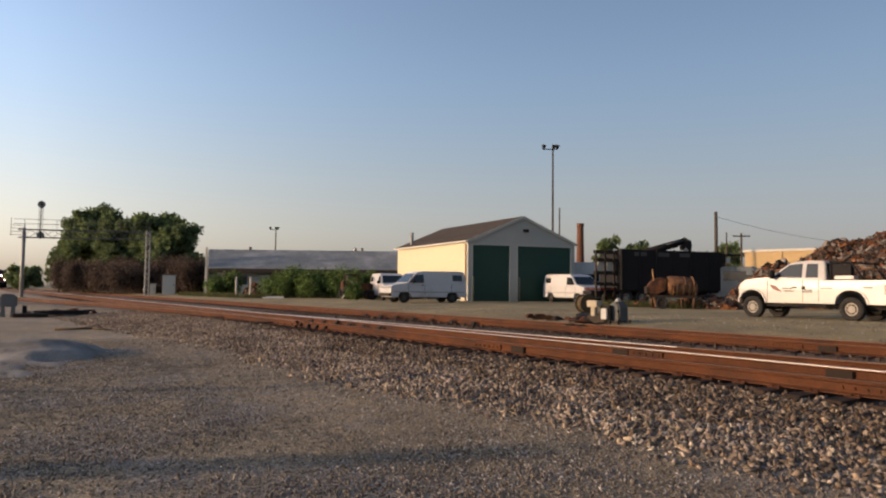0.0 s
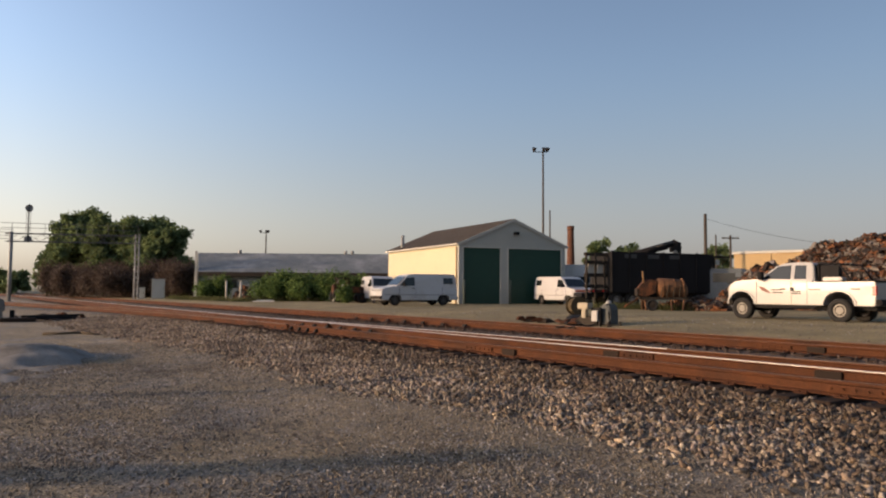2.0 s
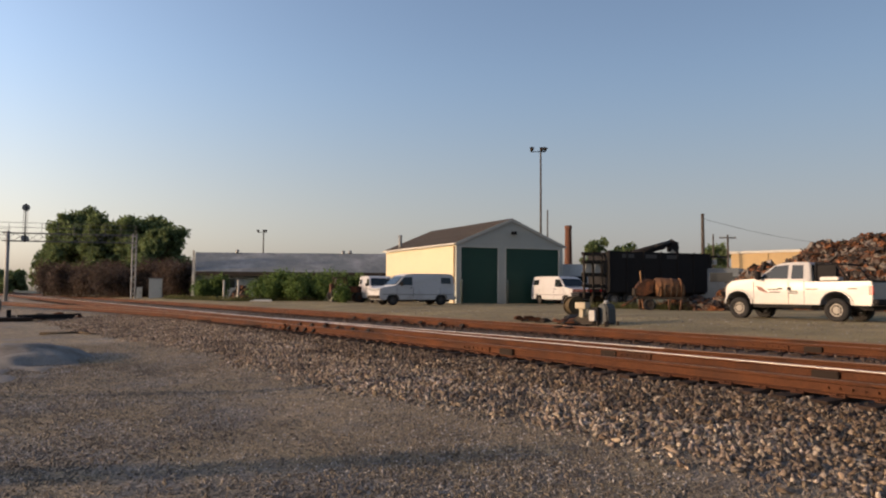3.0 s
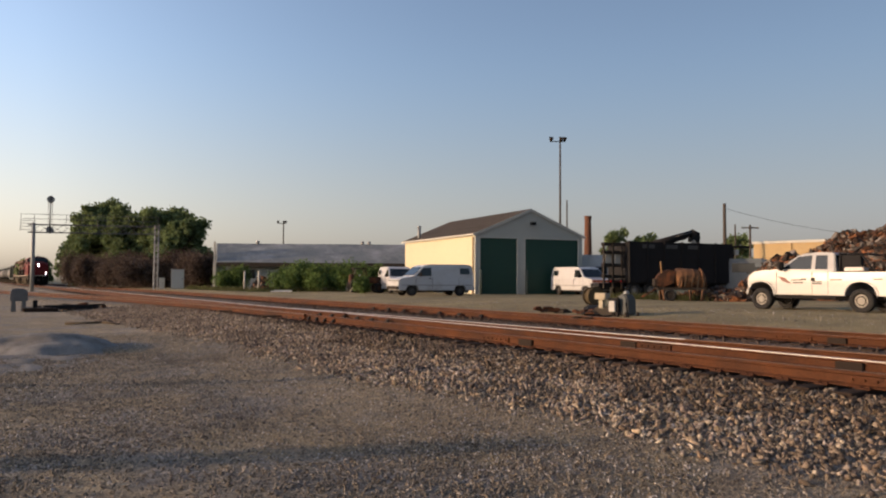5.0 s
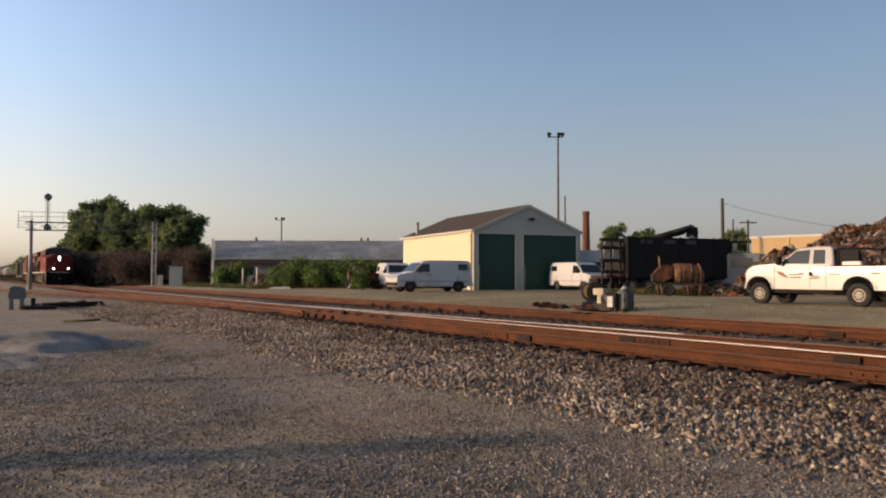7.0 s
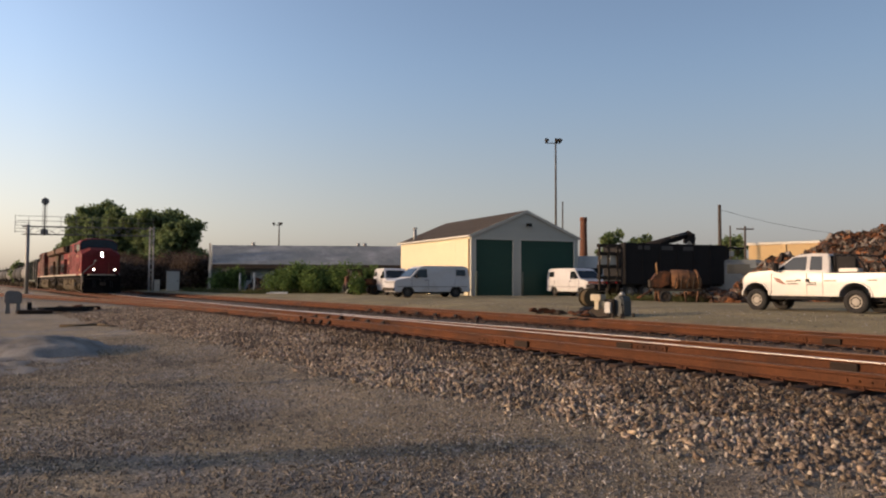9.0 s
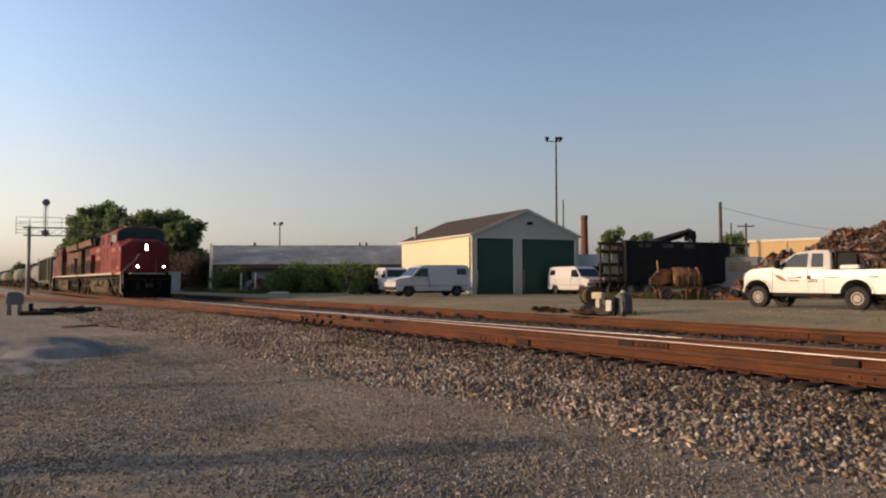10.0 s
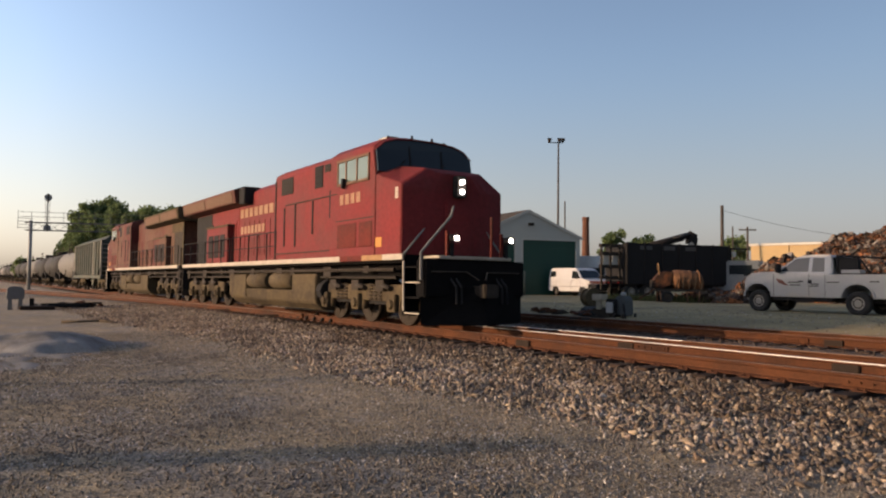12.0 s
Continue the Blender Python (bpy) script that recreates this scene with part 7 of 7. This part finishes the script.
    for y in (-0.75, -0.6, 0.6, 0.75):
        bm = bmesh.new()
        tube(bm, (0.95, y, 1.2), (1.2, y, 0.98), 0.03, n=6)
        tube(bm, (1.2, y, 0.98), (1.22, y, 0.6), 0.03, n=6)
        part("air_hose", bm, M_BLACK, t)
    bm = bmesh.new()
    for y0, y1 in ((-1.3, -0.3), (0.3, 1.3)):
        tube(bm, (1.0, y0, 1.34), (1.0, y1, 1.34), 0.022, n=6)
    tube(bm, (1.0, -0.3, 1.34), (1.2, -0.1, 1.15), 0.022, n=6)
    tube(bm, (1.0, 0.3, 1.34), (1.2, 0.1, 1.15), 0.022, n=6)
    part("cut_lever", bm, M_DARKDUST, t, "steel cut lever")
    bm = bmesh.new()
    box(bm, 0.26, 0.98, -1.08, 1.08, 1.64, 1.72)
    part("front_platform", bm, M_STRIPE, t, "worn white front step edge", 0.02)
    bm = bmesh.new()
    box(bm, 0.1, 0.22, -0.38, 0.38, 1.75, 3.1)
    part("nose_door", bm, red, t, "", 0.03)
    bm = bmesh.new()
    box(bm, -21.1, -20.3, -0.15, 0.15, 0.75, 1.05)
    box(bm, -20.5, -20.3, -1.48, 1.48, 0.6, 1.62)
    part("rear_coupler", bm, M_BLACK, t)
    bulb = M_LIGHT if lit else M_GLASS
    bm = bmesh.new()
    box(bm, 0.05, 0.34, -0.16, 0.16, 3.2, 3.74)
    part("headlight_case", bm, M_BLACK, t, "black headlight case", 0.03)
    for z in (3.34, 3.58):
        bm = bmesh.new()
        tube(bm, (0.33, 0, z), (0.37, 0, z), 0.05, 0.046, 14)
        part("headlight", bm, bulb, t, "bright headlight" if lit else "")
    for y in (-0.7, 0.93):
        bm = bmesh.new()
        tube(bm, (0.85, y, 2.13), (1.12, y, 2.13), 0.09, 0.1, 14)
        box(bm, 0.84, 0.96, y - 0.04, y + 0.04, 1.7, 2.03)
        hold = part("ditch_light", bm, M_BLACK, t, "ditch light case")
        bm = bmesh.new()
        tube(bm, (1.12, y, 2.13), (1.145, y, 2.13), 0.046, 0.042, 14)
        part("lens", bm, bulb, hold, "bright lamp lens" if lit else "")
    for y in (-0.75, 0.75):
        bm = bmesh.new()
        box(bm, 0.0, 0.2, y - 0.22, y + 0.22, 3.1, 3.28, pose(0, 0, 0, 0, 0, -20 if y < 0 else 20))
        part("number_board", bm, M_DARKDUST, t, "dark number board", 0.01)
    return t


def hopper(label):
    t = thing("covered_hopper", pose(-300, 10.17, 0), label, "hopper car")
    paint = mat("grey_green_paint", (0.055, 0.062, 0.05), 0.7, 0, 0.25, 0.8, 10, 0.08, (0.09, 0.075, 0.055), 0.4, 0.6)
    bm = bmesh.new()
    loft(bm, [[(x, -1.5, zb), (x, -1.5, 3.9), (x, -0.9, 4.35), (x, 0.9, 4.35), (x, 1.5, 3.9), (x, 1.5, zb)] for x, zb in ((-15.3, 2.4), (-13.2, 1.2), (-2.1, 1.2), (0, 2.4))], False)
    part("body", bm, paint, t, "grey-green steel body")
    for s in (-1, 1):
        for k in range(13):
            bm = bmesh.new()
            x = -15.2 + k * 1.26
            box(bm, x, x + 0.1, s * 1.5, s * 1.58, 1.25, 3.95)
            part("side_post", bm, M_STRIPE if k in (0, 12, 9) else paint, t, "pale post" if k in (0, 12, 9) else "")
        bm = bmesh.new()
        box(bm, -15.4, 0.1, s * 1.4, s * 1.58, 1.05, 1.3)
        part("side_sill", bm, paint, t)
        bm = bmesh.new()
        box(bm, -15.4, 0.1, s * 1.4, s * 1.56, 3.9, 4.02)
        part("top_chord", bm, paint, t)
        for k in range(8):
            bm = bmesh.new()
            tube(bm, (0.05, s * 1.1, 1.3 + 0.34 * k), (0.05, s * 1.5, 1.3 + 0.34 * k), 0.02, n=5)
            part("rung", bm, M_STRIPE, t)
    for k in range(4):
        bm = bmesh.new()
        box(bm, -13 + 3.4 * k, -11 + 3.4 * k, -0.3, 0.3, 4.35, 4.47)
        part("hatch", bm, paint, t, "", 0.02)
        bm = bmesh.new()
        loft(bm, [[(-12.6 + 3.4 * k - w, -0.8, z), (-12.6 + 3.4 * k + w, -0.8, z), (-12.6 + 3.4 * k + w, 0.8, z), (-12.6 + 3.4 * k - w, 0.8, z)] for z, w in ((0.45, 0.3), (1.25, 1.2))], False)
        part("outlet", bm, paint, t)
    bm = bmesh.new()
    box(bm, -16.0, 0.7, -0.2, 0.2, 0.8, 1.15)
    part("centre_sill", bm, M_BLACK, t)
    bogie(t, -2.2, (0.9, -0.9), 0.95, 0.46, False)
    bogie(t, -13.1, (0.9, -0.9), 0.95, 0.46, False)
    return t


def tank_car(label, paint):
    t = thing("tank_car", pose(-330, 10.17, 0), label, "tank car", "tank cars of the train")
    bm = bmesh.new()
    rings = []
    for x, r in ((-14.6, 0.5), (-14.4, 1.0), (-14.0, 1.3), (-13.5, 1.42), (-1.1, 1.42), (-0.6, 1.3), (-0.2, 1.0), (0.0, 0.5)):
        rings.append([(x, r * math.cos(a * math.pi / 12), 2.45 + r * math.sin(a * math.pi / 12)) for a in range(24)])
    loft(bm, rings)
    part("tank", bm, paint, t, "round steel tank")
    bm = bmesh.new()
    tube(bm, (-7.3, 0, 3.75), (-7.3, 0, 4.25), 0.5, 0.48, 16)
    part("dome", bm, M_BLACK, t)
    bm = bmesh.new()
    for s in (-1, 1):
        tube(bm, (-8.6, s * 0.9, 4.5), (-6.0, s * 0.9, 4.5), 0.025, n=6)
        for x in (-8.6, -7.3, -6.0):
            tube(bm, (x, s * 0.9, 3.6), (x, s * 0.9, 4.5), 0.025, n=6)
        box(bm, -8.6, -6.0, s * 0.55, s * 0.95, 3.68, 3.74)
        tube(bm, (-7.5, s * 1.45, 0.9), (-7.5, s * 1.0, 3.7), 0.025, n=6)
        tube(bm, (-7.1, s * 1.45, 0.9), (-7.1, s * 1.0, 3.7), 0.025, n=6)
    part("platform", bm, M_DARKDUST, t)
    for x in (-12.9, -1.7):
        bm = bmesh.new()
        box(bm, x - 0.3, x + 0.3, -1.3, 1.3, 0.9, 1.7)
        part("saddle", bm, M_BLACK, t)
    bm = bmesh.new()
    box(bm, -15.3, 0.7, -0.2, 0.2, 0.8, 1.1)
    for x in (-14.9, 0.3):
        box(bm, x - 0.15, x + 0.15, -1.4, 1.4, 0.9, 1.1)
    for s in (-1, 1):
        tube(bm, (-14.9, s * 1.4, 2.0), (-12.5, s * 1.4, 2.0), 0.025, n=6)
        tube(bm, (0.3, s * 1.4, 2.0), (-2.1, s * 1.4, 2.0), 0.025, n=6)
    part("underframe", bm, M_BLACK, t)
    bogie(t, -2.0, (0.9, -0.9), 0.95, 0.46, False)
    bogie(t, -12.6, (0.9, -0.9), 0.95, 0.46, False)
    return t


lead = locomotive("leading red diesel locomotive with burning headlights", True, M_RED, True)
second = locomotive("dusty red trailing locomotive running backwards", False, M_RED2, False)
hop = hopper("grey-green covered hopper car behind the locomotives")
M_TANKB = mat("dull_black_tank", (0.022, 0.021, 0.020), 0.75, 0, 0.25, 0.8, 8, 0.05, (0.06, 0.05, 0.04), 0.4, 0.5)
tanks = [tank_car(*(("silver-grey round tank car", M_SILVER) if k % 3 == 0 else ("dull black round tank car", M_TANKB))) for k in range(11)]

SPEED = 17.55


def nose(t):
    """The lead nose along the track: an even run, a touch faster at the end."""
    return -24.05 - SPEED * (11.5 - t) if t <= 11.5 else -24.05 + 19.1 * (t - 11.5)


def even(ob):
    keys = ob.animation_data
    for curve in keys.action.layers[0].strips[0].channelbag(keys.action_slot).fcurves:
        for k in curve.keyframe_points:
            k.interpolation = "LINEAR"


def motions():
    times = [0.5 * k for k in range(25)]
    train = [(lead, 0.0, False), (second, -41.4, True), (hop, -44.2, False)] + [(c, -61.0 - 16.0 * k, False) for k, c in enumerate(tanks)]
    for ob, back, turned in train:
        walk(ob, [(t, pose(nose(t) + back, 10.17, 0, 0, 0, 180 if turned else 0)) for t in times])
        even(ob)
    for ob, x, r in WHEELSETS:
        way = -1 if ob.parent == second else 1
        if ob.parent in (lead, second):
            walk(ob, [(k / 30, pose(x, 0, r, 0, way * math.degrees(SPEED * k / 30 / r) % 360, 0)) for k in range(361)])
            even(ob)


motions()
